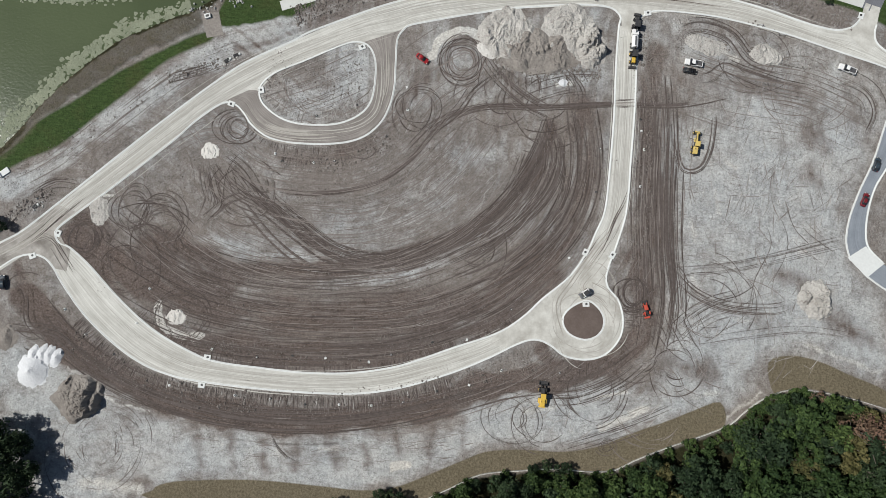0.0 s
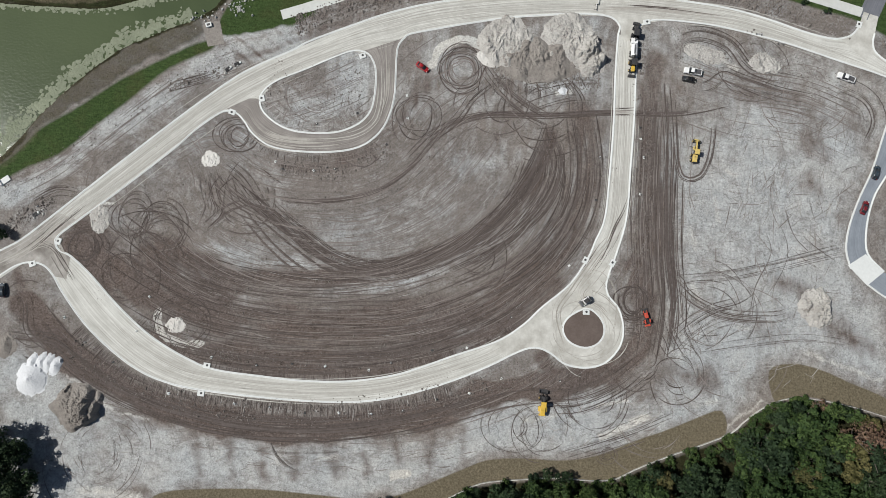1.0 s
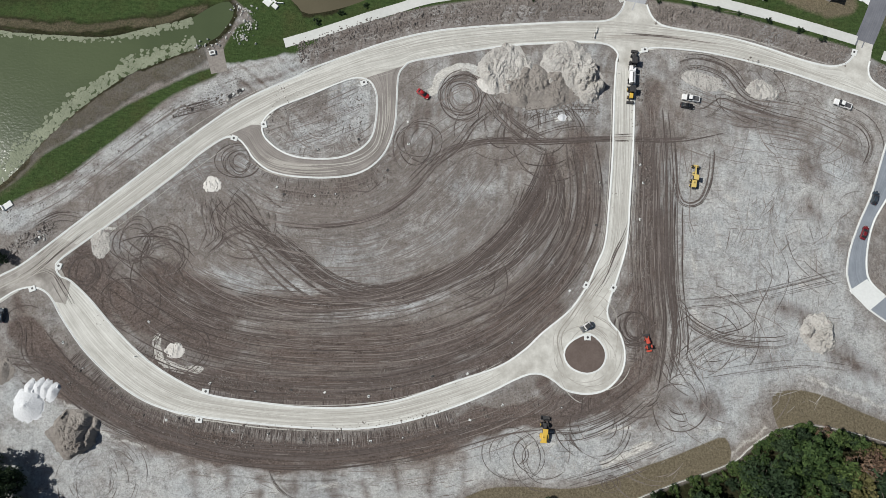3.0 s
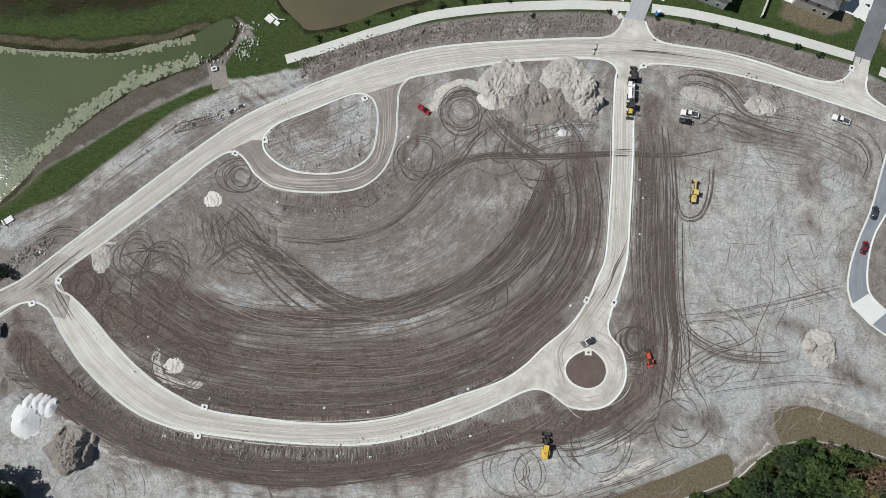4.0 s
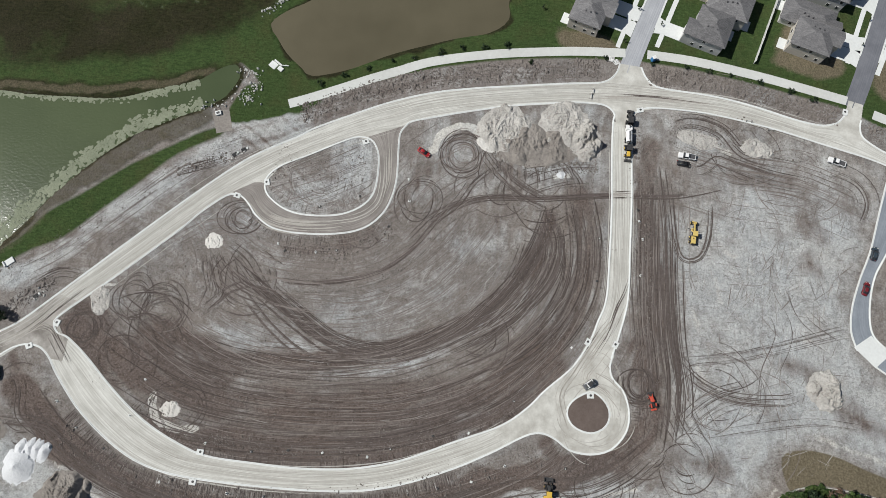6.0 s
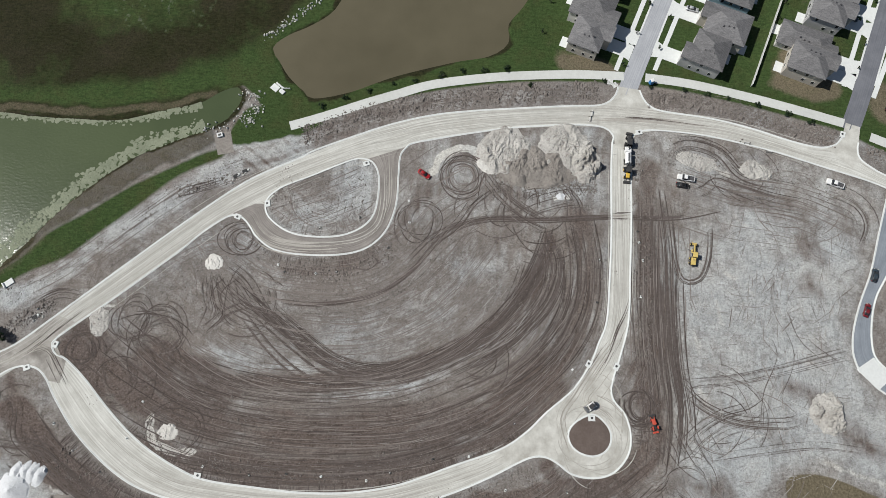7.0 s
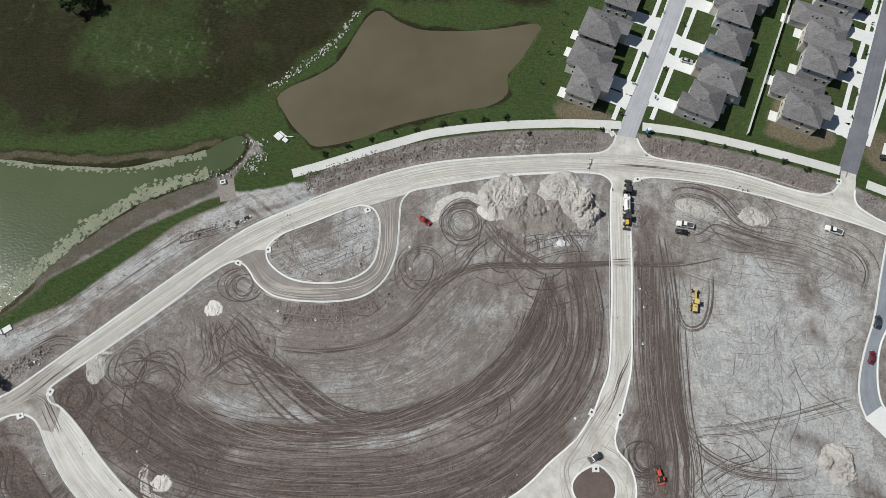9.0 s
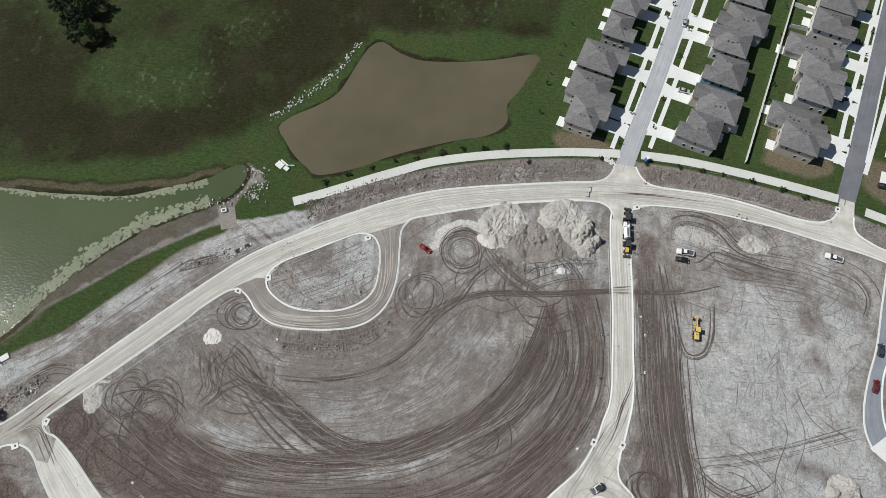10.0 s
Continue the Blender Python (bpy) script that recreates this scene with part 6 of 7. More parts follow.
def skid_steer(m, paint, words, forks=False):
    e = base("skid_steer", m, words, "skid steer")
    part("body", soft_box(-1.4, 0.7, -0.62, 0.62, 0.35, 1.25, 0.1), paint, e)
    part("engine_door", soft_box(-1.62, -1.3, -0.6, 0.6, 0.45, 1.5, 0.06), DARK, e)
    cab(e, -0.7, 0.55, 0.5, 1.2, 2.05, DARK)
    for s in (-1, 1):
        part("lift_arm", beam((-1.3, s * 0.78, 1.6), (1.2, s * 0.78, 0.7), 0.16, 0.24), paint, e)
        wheel(e, 0.45, s * 0.78, 0.42, 0.3, paint)
        wheel(e, -0.75, s * 0.78, 0.42, 0.3, paint)
    part("bucket", soft_box(1.15, 1.95, -0.95, 0.95, 0.1, 0.7, 0.05, 0.9, -0.1), STEEL, e, "steel bucket")
    return e


def tractor(m):
    e = base("compact_tractor", m, "small red tractor with a front loader", "tractor")
    part("bonnet", soft_box(0.3, 1.9, -0.42, 0.42, 0.7, 1.35, 0.1), ORANGE, e)
    part("frame", box(-1.0, 1.8, -0.3, 0.3, 0.45, 0.72), DARK, e)
    part("seat", soft_box(-0.75, -0.3, -0.28, 0.28, 0.95, 1.4, 0.08), DARK, e, "black seat")
    part("roll_bar", beam((-0.95, -0.5, 2.2), (-0.95, 0.5, 2.2), 0.1), DARK, e)
    for s in (-1, 1):
        part("roll_post", beam((-0.95, s * 0.5, 0.8), (-0.95, s * 0.5, 2.2), 0.1), DARK, e)
        part("fender", soft_box(-1.2, -0.1, s * 0.72 - 0.2, s * 0.72 + 0.2, 1.25, 1.35, 0.04), ORANGE, e)
        part("loader_arm", beam((0.4, s * 0.5, 1.3), (2.5, s * 0.5, 0.5), 0.12, 0.18), ORANGE, e)
        wheel(e, -0.7, s * 0.8, 0.62, 0.36, ORANGE)
        wheel(e, 1.4, s * 0.62, 0.4, 0.24, ORANGE)
    part("bucket", soft_box(2.4, 3.1, -0.85, 0.85, 0.12, 0.6, 0.05), DARK, e, "dark bucket")
    part("box_blade", soft_box(-2.1, -1.6, -0.8, 0.8, 0.12, 0.55, 0.05), ORANGE, e)
    return e


def tank_truck(m):
    e = base("water_truck", m, "white water truck parked on the limerock road", "truck")
    part("chassis", box(-3.6, 3.4, -0.45, 0.45, 0.6, 0.9), DARK, e)
    part("cab", soft_box(1.6, 3.3, -1.15, 1.15, 0.7, 2.6, 0.14, 0.92), WHITE, e)
    part("windscreen", soft_box(2.9, 3.28, -0.95, 0.95, 1.65, 2.4, 0.05), GLASS, e, "dark windscreen")
    part("bonnet", soft_box(3.2, 4.4, -0.95, 0.95, 0.7, 1.7, 0.12), WHITE, e)
    bm = drum(1.15, 4.9, (-1.1, 0, 2.0), "x", 22)
    tank = part("tank", bm, WHITE, e, "white rounded water tank")
    part("manhole", drum(0.32, 0.2, (-0.6, 0, 3.2), "z"), STEEL, tank)
    part("catwalk", box(-3.0, 0.9, -0.28, 0.28, 3.1, 3.16), STEEL, tank)
    for s in (-1, 1):
        wheel(e, 3.3, s * 1.0, 0.5, 0.3)
        wheel(e, -1.4, s * 0.95, 0.5, 0.5)
        wheel(e, -2.7, s * 0.95, 0.5, 0.5)
    side_mirrors(e, 3.1, 1.2, 1.8)
    return e


def backhoe(m, paint, words):
    e = base("backhoe_loader", m, words, "backhoe")
    part("bonnet", soft_box(0.3, 1.9, -0.5, 0.5, 0.9, 1.7, 0.1), paint, e)
    part("frame", box(-1.7, 1.8, -0.4, 0.4, 0.55, 0.92), DARK, e)
    cab(e, -1.5, 0.2, 0.72, 1.1, 2.7, DARK)
    for s in (-1, 1):
        part("loader_arm", beam((0.6, s * 0.7, 1.4), (2.7, s * 0.7, 0.5), 0.15, 0.26), DARK, e)
        wheel(e, -1.0, s * 0.95, 0.72, 0.45, paint)
        wheel(e, 1.4, s * 0.85, 0.5, 0.34, paint)
        part("stabiliser", beam((-1.8, s * 0.4, 0.9), (-2.1, s * 1.25, 0.15), 0.16), DARK, e)
    part("front_bucket", soft_box(2.6, 3.4, -1.1, 1.1, 0.1, 0.8, 0.06, 0.9), DARK, e, "dark steel bucket")
    part("boom", beam((-1.9, 0, 0.9), (-2.7, 0, 2.8), 0.22, 0.32), DARK, e)
    part("dipper", beam((-2.7, 0, 2.8), (-3.9, 0.1, 1.4), 0.2, 0.26), DARK, e)
    part("digging_bucket", soft_box(-4.2, -3.7, -0.32, 0.32, 0.8, 1.4, 0.06), DARK, e)
    return e


def spot(p, turn):
    return pose(p[0], p[1], 0.035, 0, 0, turn)


car(spot((-6.2, 70.6), -36), RED, "bright red saloon car parked on bare earth")
pickup(spot((75.6, 69.2), 169), WHITE, "white pickup truck parked on bare earth beside a black car")
car(spot((74.5, 66.8), -11), BLACK, "black car parked beside a white pickup truck")
pickup(spot((121.9, 67.3), 158), WHITE, "white pickup truck parked near the collector road")
car(pose(*(129.4, 38.2), 0.07, 0, 0, 70), SLATE, "dark slate car parked on asphalt road", True)
car(pose(*(125.4, 27.6), 0.07, 0, 0, 66), WINE, "wine red car parked on asphalt road")
car(spot((-129.6, 3.1), 95), SLATE, "dark slate SUV parked beside the west junction", True)
car(pose(*(88.0, 159.2), 0.09, 0, 0, 67), SILVER, "silver car parked at the kerb of the street")
car(pose(*(83.5, 129.5), 0.12, 0, 0, -18), SILVER, "silver car parked on a concrete driveway")
car(pose(*(144.0, 92.1), 0.12, 0, 0, -22), BLACK, "black car parked on a concrete driveway", True)
car(pose(*(136.6, 126.0), 0.12, 0, 0, -22), SLATE, "dark blue car parked on a shaded driveway")
car(pose(*(148.9, 150.1), 0.12, 0, 0, -22), BLACK, "black SUV parked on a shaded driveway", True)
grader(spot((75.5, 44.4), 80)).scale = (0.82, 0.86, 0.86)
wheel_loader(spot((28.9, -29.6), 84)).scale = (0.9, 0.85, 0.9)
skid_steer(pose(*(41.9, -0.1), 0.09, 0, 0, 215), WHITE, "white and black skid steer on the turning circle")
tractor(spot((59.7, -5.4), 100))
tank_truck(pose(*(57.8, 76.1), 0.09, 0, 0, 86)).scale = (0.74, 0.85, 0.85)
backhoe(pose(*(58.6, 81.2), 0.09, 0, 0, 80), DARK, "black backhoe loader standing by a white water truck")
backhoe(pose(*(57.4, 70.8), 0.09, 0, 0, -96), YELLOW, "yellow and black backhoe standing behind a water truck")

# ---- heaps of earth and sand ----
SPOIL = rough_stuff("spoil_sand", (0.31, 0.29, 0.265), (0.62, 0.6, 0.56), 1.3, bump=0.9, depth=0.7, wear=(0.23, 0.2, 0.18))
SPOIL_DARK = rough_stuff("spoil_earth", (0.14, 0.122, 0.108), (0.33, 0.305, 0.275), 0.8, bump=0.7, depth=0.5)
SAND = rough_stuff("white_sand", (0.45, 0.43, 0.395), (0.68, 0.66, 0.62), 0.8, bump=0.4, depth=0.25)
GRAVEL = rough_stuff("pale_gravel", (0.5, 0.51, 0.52), (0.68, 0.69, 0.7), 1.2, bump=0.4, depth=0.2)


def heap(at, rx, ry, peaks, mat, words, seed, turn=0.0, rough=0.5, name="earth_mound", ridge=1.0, steep=1.8, low=0.72):
    """A tipped heap: a height field of cones with gullied flanks; peaks are (x, y, radius, height)."""
    n, k = 150, 60
    u, a = np.meshgrid(np.linspace(0, 1, k), np.linspace(0, 2 * np.pi, n, endpoint=False))
    rim = 1 + 0.55 * (lattice(np.cos(a) * 2.2 + seed, np.sin(a) * 2.2, 1.0, seed, 3) - 0.5)
    x, y = u * rx * rim * np.cos(a), u * ry * rim * np.sin(a)
    z = np.zeros_like(x)
    tip = np.random.RandomState(seed)
    loads = [(q[0] + tip.randn() * q[2] * 0.5, q[1] + tip.randn() * q[2] * 0.5, q[2] * tip.uniform(0.3, 0.6), q[3] * tip.uniform(0.5, 1.0)) for q in peaks for _ in range(int(8 * min(1, ridge)))]
    for i, (px, py, r, h) in enumerate((*peaks, *loads)):
        d = np.hypot((x - px) * np.where(x > px, steep, 1.0), y - py) / r
        z = np.maximum(z, h * np.clip(1 - d, 0, 1) ** 1.0 * (0.8 if i < len(peaks) and ridge > 0.4 else 1))
    wx, wy = x + (lattice(x, y, 4, seed + 5, 2) - 0.5) * 5, y + (lattice(x + 40, y, 4, seed + 6, 2) - 0.5) * 5
    lean = 0.9 + seed * 0.13
    along, over = wx * math.cos(lean) + wy * math.sin(lean), wy * math.cos(lean) - wx * math.sin(lean)
    crag = 0.55 * (1 - np.abs(2 * lattice(along / 2.2 + seed, over, 1.7, seed + 1, 4) - 1)) + 0.45 * (1 - np.abs(2 * lattice(x + seed, y, 1.1, seed + 3, 4) - 1))
    grain = lattice(x + seed, y + 9, 1.2, seed + 2, 3) - 0.5
    swell = np.clip(z / 0.8, 0, 1)
    z = z * low
    z = z * (1 - ridge * 0.55 * (1 - crag) * 2.2) + grain * rough * 0.35 * swell
    z = np.maximum(z, 0) * np.clip((1 - u) * 7, 0, 1) + 0.03 - 0.12 * np.clip((u - 0.85) / 0.15, 0, 1)
    verts = np.stack([x, y, z], 2).reshape(-1, 3)
    faces = [(i * k + j, i * k + j + 1, ((i + 1) % n) * k + j + 1, ((i + 1) % n) * k + j) for i in range(n) for j in range(k - 1)]
    ob = mesh_object(name, verts, faces, mat)
    if sum(p.normal.z for p in list(ob.data.polygons)[:400]) < 0:
        ob.data.flip_normals()
    ob.matrix_basis = pose(at[0], at[1], 0.03 + seed % 11 * 0.004, 0, 0, turn)
    return tagged(ob, words, "earth heap")


heap((19.9, 78.2), 8.5, 8.5, ((-2, 1, 7, 2.4), (3, -2, 6.5, 2.2), (0, 4, 6, 1.6)), SPOIL, "tall gullied heap of pale spoil sand", 3)
heap((29.3, 72.9), 13, 7.5, ((-6, 1, 6, 2.6), (0, 1.5, 6, 2.8), (6, -1, 6, 2.4)), SPOIL_DARK, "long raked heap of brown-grey earth", 7)
heap((38.8, 79.9), 8.5, 8, ((-2, 2, 7, 2.6), (2.5, -1, 7, 2.8)), SPOIL, "tall gullied heap of pale spoil sand", 12)
heap((44.2, 74.3), 6, 6.5, ((1.5, 1.5, 6, 5.0), (2, -2.5, 5, 4.0)), SPOIL, "steep heap of pale spoil sand casting a dark shadow", 19, low=1.0, steep=3.0)
heap((79.9, 75.0), 7, 3, ((-3, 0, 3, 0.7), (2, 0, 2.6, 0.6)), SPOIL, "low spread heap of white sand", 23, -20, 0.3)
heap((97.8, 71.8), 5.2, 3.6, ((-2, 0, 3.4, 1.3), (2.2, -0.5, 3.4, 1.6)), SPOIL, "low gullied heap of pale sand", 29, -15)
heap((109.6, -2.4), 5.4, 5.8, ((3, 1, 6, 3.6), (2, -2, 4.6, 2.4)), SPOIL, "gullied heap of pale sand on the graded field", 31, low=1.0, steep=3.0)
heap((-106.5, -30.7), 7.6, 6.6, ((3.6, -1, 8.5, 6.5), (3.8, -3.5, 7, 5.0), (-2, 1.5, 5, 2.6)), SPOIL_DARK, "tall dark earth heap with a black shaded flank", 37, 0, 0.8, ridge=0.62, steep=4.0, low=1.0)
heap((-120.2, -22.5), 4.9, 5.4, ((0, 0, 4.8, 2.9),), GRAVEL, "smooth conical heap of white gravel", 41, 0, 0.08, "gravel_mound", 0.15, 1.0)
for k in range(4):
    x, y = [(-119.9, -18.4), (-117.4, -18.1), (-115.3, -18.4), (-113.2, -19.1)][k]
    heap((x, y), 1.7, 3.2, ((0, 0.4, 2.8, 1.6),), GRAVEL, "small tipped ridge of white gravel beside a larger heap", 43 + k, -8 - k * 6, 0.1, "gravel_mound", 0.3)
heap((-128.1, -13.2), 3.6, 3.6, ((0, 0, 3.2, 1.3),), SPOIL_DARK, "small grey conical earth heap", 53, 0, 0.2, ridge=0.3)
heap((-69.8, 42.3), 2.9, 2.7, ((-0.5, 0, 1.6, 0.7), (0.8, 0.5, 1.5, 0.6), (0.3, -0.9, 1.4, 0.5)), SAND, "small heap of white sand with a flattened top", 59, 0, 0.8, "sand_mound", 0.9)
heap((-78.5, -7.2), 3.0, 2.6, ((-0.6, 0, 1.6, 0.8), (0.8, 0.6, 1.5, 0.7), (0.5, -0.8, 1.3, 0.6)), SAND, "small heap of white sand inside a ring track", 61, 0, 0.9, "sand_mound", 0.9)
heap((-102.2, 24.4), 3.0, 4.8, ((0, 1.5, 3, 0.8), (0.5, -2, 2.8, 0.6)), SPOIL, "low spread heap of pale sand crossed by tracks", 67, 10, 0.5, "sand_mound", 0.8)
heap((36.4, 63.3), 1.6, 1.2, ((0, 0, 1.4, 0.7),), GRAVEL, "small heap of white rubble", 71, 0, 0.4, "rubble_mound", 0.6)
heap((13.0, 73.2), 3.4, 2.0, ((-1.2, 0, 1.6, 0.5), (0.8, 0.2, 1.6, 0.5)), SAND, "low heap of white sand at the end of a curved windrow", 73, -40, 0.9, "sand_mound", 0.9)

# ---- trees and shrubs ----
def leaf_material(name, dark, light):
    m, nt, b = material(name, 0.75, 0, 0.25)
    geo = nt.nodes.new("ShaderNodeNewGeometry").outputs["Random Per Island"]
    info = nt.nodes.new("ShaderNodeObjectInfo").outputs["Random"]
    col = blend(nt, geo, dark, light)
    hsv = node(nt, "ShaderNodeHueSaturation")
    nt.links.new(ramp(nt, info, 0, 1, 0.65, 1.25), hsv.inputs["Value"])
    nt.links.new(ramp(nt, info, 0, 1, 0.515, 0.485), hsv.inputs["Hue"])
    nt.links.new(col, hsv.inputs["Color"])
    nt.links.new(hsv.outputs[0], b.inputs["Base Color"])
    return m


LEAF = leaf_material("leaves", (0.02, 0.042, 0.012), (0.066, 0.105, 0.03))
LEAF_DEEP = leaf_material("deep_leaves", (0.013, 0.027, 0.012), (0.04, 0.066, 0.028))
LEAF_OLIVE = leaf_material("olive_leaves", (0.05, 0.055, 0.018), (0.125, 0.115, 0.045))
LEAF_RUST = leaf_material("rusty_leaves", (0.09, 0.055, 0.036), (0.2, 0.135, 0.09))
BARK = rough_stuff("bark", (0.1, 0.085, 0.07), (0.2, 0.18, 0.155), 3.0, bump=0.5, local=True)


def crown_mesh(rng, radius, low, high, clumps, leaves, size):
    """A crown of many small leaf sprays set about uneven clumps."""
    verts, faces = [], []
    for c in range(clumps):
        a, u = rng.rand() * 6.283, rng.rand() ** 0.5
        h = rng.rand()
        reach = radius * (0.95 - 0.6 * abs(h - 0.4) ** 1.3) * u
        cx, cy, cz = reach * math.cos(a), reach * math.sin(a), low + (high - low) * h * (1 - 0.25 * u * u)
        cr = radius * rng.uniform(0.2, 0.36)
        for q in range(leaves):
            d = rng.randn(3)
            d /= np.linalg.norm(d)
            d[2] = abs(d[2]) * 0.8 - 0.2
            p = np.array([cx, cy, cz]) + d * cr * rng.uniform(0.7, 1.08)
            n = d + rng.randn(3) * 0.5
            n /= np.linalg.norm(n)
            t = np.cross(n, rng.randn(3))
            t /= np.linalg.norm(t)
            w = np.cross(n, t)
            s = size * rng.uniform(0.6, 1.5)
            at = len(verts)
            verts += [tuple(p - t * s), tuple(p + w * s * 0.55), tuple(p + t * s), tuple(p - w * s * 0.55)]
            faces.append((at, at + 1, at + 2, at + 3))
    return verts, faces


def limb(bm, a, b, r0, r1, n=7):
    d = (b - a)
    q = d.to_track_quat("Z", "Y")
    ra = [bm.verts.new(a + q @ Vector((r0 * math.cos(6.283 * i / n), r0 * math.sin(6.283 * i / n), 0))) for i in range(n)]
    rb = [bm.verts.new(b + q @ Vector((r1 * math.cos(6.283 * i / n), r1 * math.sin(6.283 * i / n), 0))) for i in range(n)]
    for i in range(n):
        bm.faces.new((ra[i], ra[(i + 1) % n], rb[(i + 1) % n], rb[i]))


def tree(name, seed, radius, height, leaf, words, clumps=26, leaves=48, size=0.34, category="tree", group="woodland trees"):
    rng = np.random.RandomState(seed)
    e = base(name, pose(0, 0, -50), words, category, group)
    bm = bmesh.new()
    r = height * 0.02 + 0.04
    top = Vector((rng.randn() * 0.25, rng.randn() * 0.25, height * 0.55))
    limb(bm, Vector((0, 0, -0.2)), top, r * 1.3, r * 0.7)
    for k in range(6):
        a = k * 1.05 + rng.rand()
        start = top * rng.uniform(0.6, 1.0)
        limb(bm, start, start + Vector((math.cos(a) * radius * 0.6, math.sin(a) * radius * 0.6, height * rng.uniform(0.12, 0.3))), r * 0.45, r * 0.12, 5)
    part("trunk", bm, BARK, e)
    verts, faces = crown_mesh(rng, radius, height * 0.35, height * 0.95, clumps, leaves, size)
    mesh_object("crown", verts, faces, leaf, e)
    return e


KINDS = [tree("tree", 101, 3.6, 11, LEAF, "broad green woodland tree with a dense crown"),
         tree("tree", 102, 4.4, 12.5, LEAF_DEEP, "tall dark green woodland tree with a broken crown", 32),
         tree("tree", 103, 2.9, 9, LEAF, "slender green woodland tree", 22),
         tree("tree", 104, 3.3, 10, LEAF_DEEP, "dark green woodland tree with an uneven crown", 24),
         tree("tree", 105, 3.4, 10, LEAF_OLIVE, "yellowing olive woodland tree", 24),
         tree("tree", 106, 3.6, 11, LEAF_RUST, "rust-brown half-bare woodland tree", 26, 30, 0.26)]


def plant(kind, x, y, scale, turn):
    ob = copy_thing(KINDS[kind], pose(x, y, 0, 0, 0, turn))
    ob.scale = (scale, scale, scale)
    return ob


rng = np.random.RandomState(77)
edge_line = spline(SILT, 3)
placed, rest, singles = [], [], 0
tries = 0
while len(placed) < 360 and tries < 9000:
    tries += 1
    x, y = rng.uniform(-14, 190), rng.uniform(-88, -22)
    line_y = np.interp(x, edge_line[:, 0], edge_line[:, 1])
    depth = line_y - y
    if depth < 1.3:
        continue
    if any((x - a) ** 2 + (y - b) ** 2 < (2.8 if depth < 9 else 3.7) ** 2 for a, b in placed):
        continue
    placed.append((x, y))
    kind = rng.choice(6, p=(0.33, 0.29, 0.17, 0.16, 0.04, 0.01))
    if (x - 124) ** 2 + (y + 38) ** 2 < 80 and rng.rand() < 0.6:
        kind = 5
    if (x - 112) ** 2 + (y + 49) ** 2 < 40 and rng.rand() < 0.7:
        kind = 4
    size, turn = rng.uniform(0.55, 0.9) if depth < 5 else rng.uniform(0.9, 1.5), rng.rand() * 360
    if depth < 20 and x < 150 and singles < 225:
        plant(kind, x, y, size, turn)
        singles += 1
    else:
        rest.append((kind, x, y, size, turn))
# the deeper wood, past counting, is one mass of crowns
shapes = [next(c for c in k.children if c.name.startswith("crown")).data for k in KINDS]
clouds = []
for me in shapes:
    co = np.empty(len(me.vertices) * 3)
    me.vertices.foreach_get("co", co)
    clouds.append(co.reshape(-1, 3))
for leaf_mat, members in ((LEAF, (0, 2, 4)), (LEAF_DEEP, (1, 3, 5))):
    chunks = []
    for kind, x, y, size, turn in rest:
        if kind in members:
            c, d = math.cos(radians(turn)), math.sin(radians(turn))
            q = clouds[kind] * size
            chunks.append(np.stack([x + q[:, 0] * c - q[:, 1] * d, y + q[:, 0] * d + q[:, 1] * c, q[:, 2]], 1))
    pts = np.concatenate(chunks)
    ob = mesh_object("far_wood", pts, np.arange(len(pts)).reshape(-1, 4).tolist(), leaf_mat)
    tagged(ob, "dense mass of green tree crowns deeper in the wood", "woodland", kind="stuff")
for k in range(90):  # dark grove at the south-west corner, its shade put into deeper leaf colours
    x, y = rng.uniform(-152, -114), rng.uniform(-78, -34)
    if ((x + 132) / 17) ** 2 + ((y + 52) / 17.5) ** 2 < 1:
        plant(rng.choice((1, 3)), x, y, rng.uniform(0.8, 1.2), rng.rand() * 360)
for x, y, s in (*[(*p, 0.55) for p in [(-18.3, -56.9), (-15.3, -57.6), (-12.4, -58.0), (-20.2, -59.5)]], *[(*p, 0.5) for p in [(25.5, -50.2), (29.6, -49.2), (32.9, -50.2), (35.3, -49.9)]], *[(*p, 0.5) for p in [(-30.6, -59.5), (-28.4, -60.4)]], *[(*p, 0.45) for p in [(-131.1, 20.5), (-133.2, 21.9), (-129.3, 19.2), (-134.7, 19.2)]]):
    plant(3, x, y, s, rng.rand() * 360)
for k, (x, y) in enumerate([(-140.8, 163.6), (-135.9, 164.9), (-130.2, 162.8), (-135.8, 157.7), (-130.9, 155.9), (-126.9, 151.6), (-131.6, 149.6), (-139.7, 168.1), (-133.8, 170.2), (-127.7, 166.3)]):
    plant((3, 1, 0)[k % 3], x, y, rng.uniform(0.75, 1.05), rng.rand() * 360)
# brush along the edge of the wood
shrub = tree("bush", 121, 1.6, 1.8, LEAF, "low green bush at the edge of the wood", 12, 34, 0.24, "bush", "bushes along the wood's edge")
for k in range(120):
    x = rng.uniform(-10, 140)
    y = np.interp(x, edge_line[:, 0], edge_line[:, 1]) - rng.uniform(0.6, 3.5)
    ob = copy_thing(shrub, pose(x, y, 0, 0, 0, rng.rand() * 360))
    ob.scale = (rng.uniform(0.6, 1.25),) * 3
shrub.matrix_basis = pose(-12, -64.5, 0)
for kind, (x, y) in zip(KINDS, ((150, -60), (160, -66), (170, -58), (176, -70), (183, -62), (168, -80))):
    kind.matrix_basis = pose(x, y, 0)
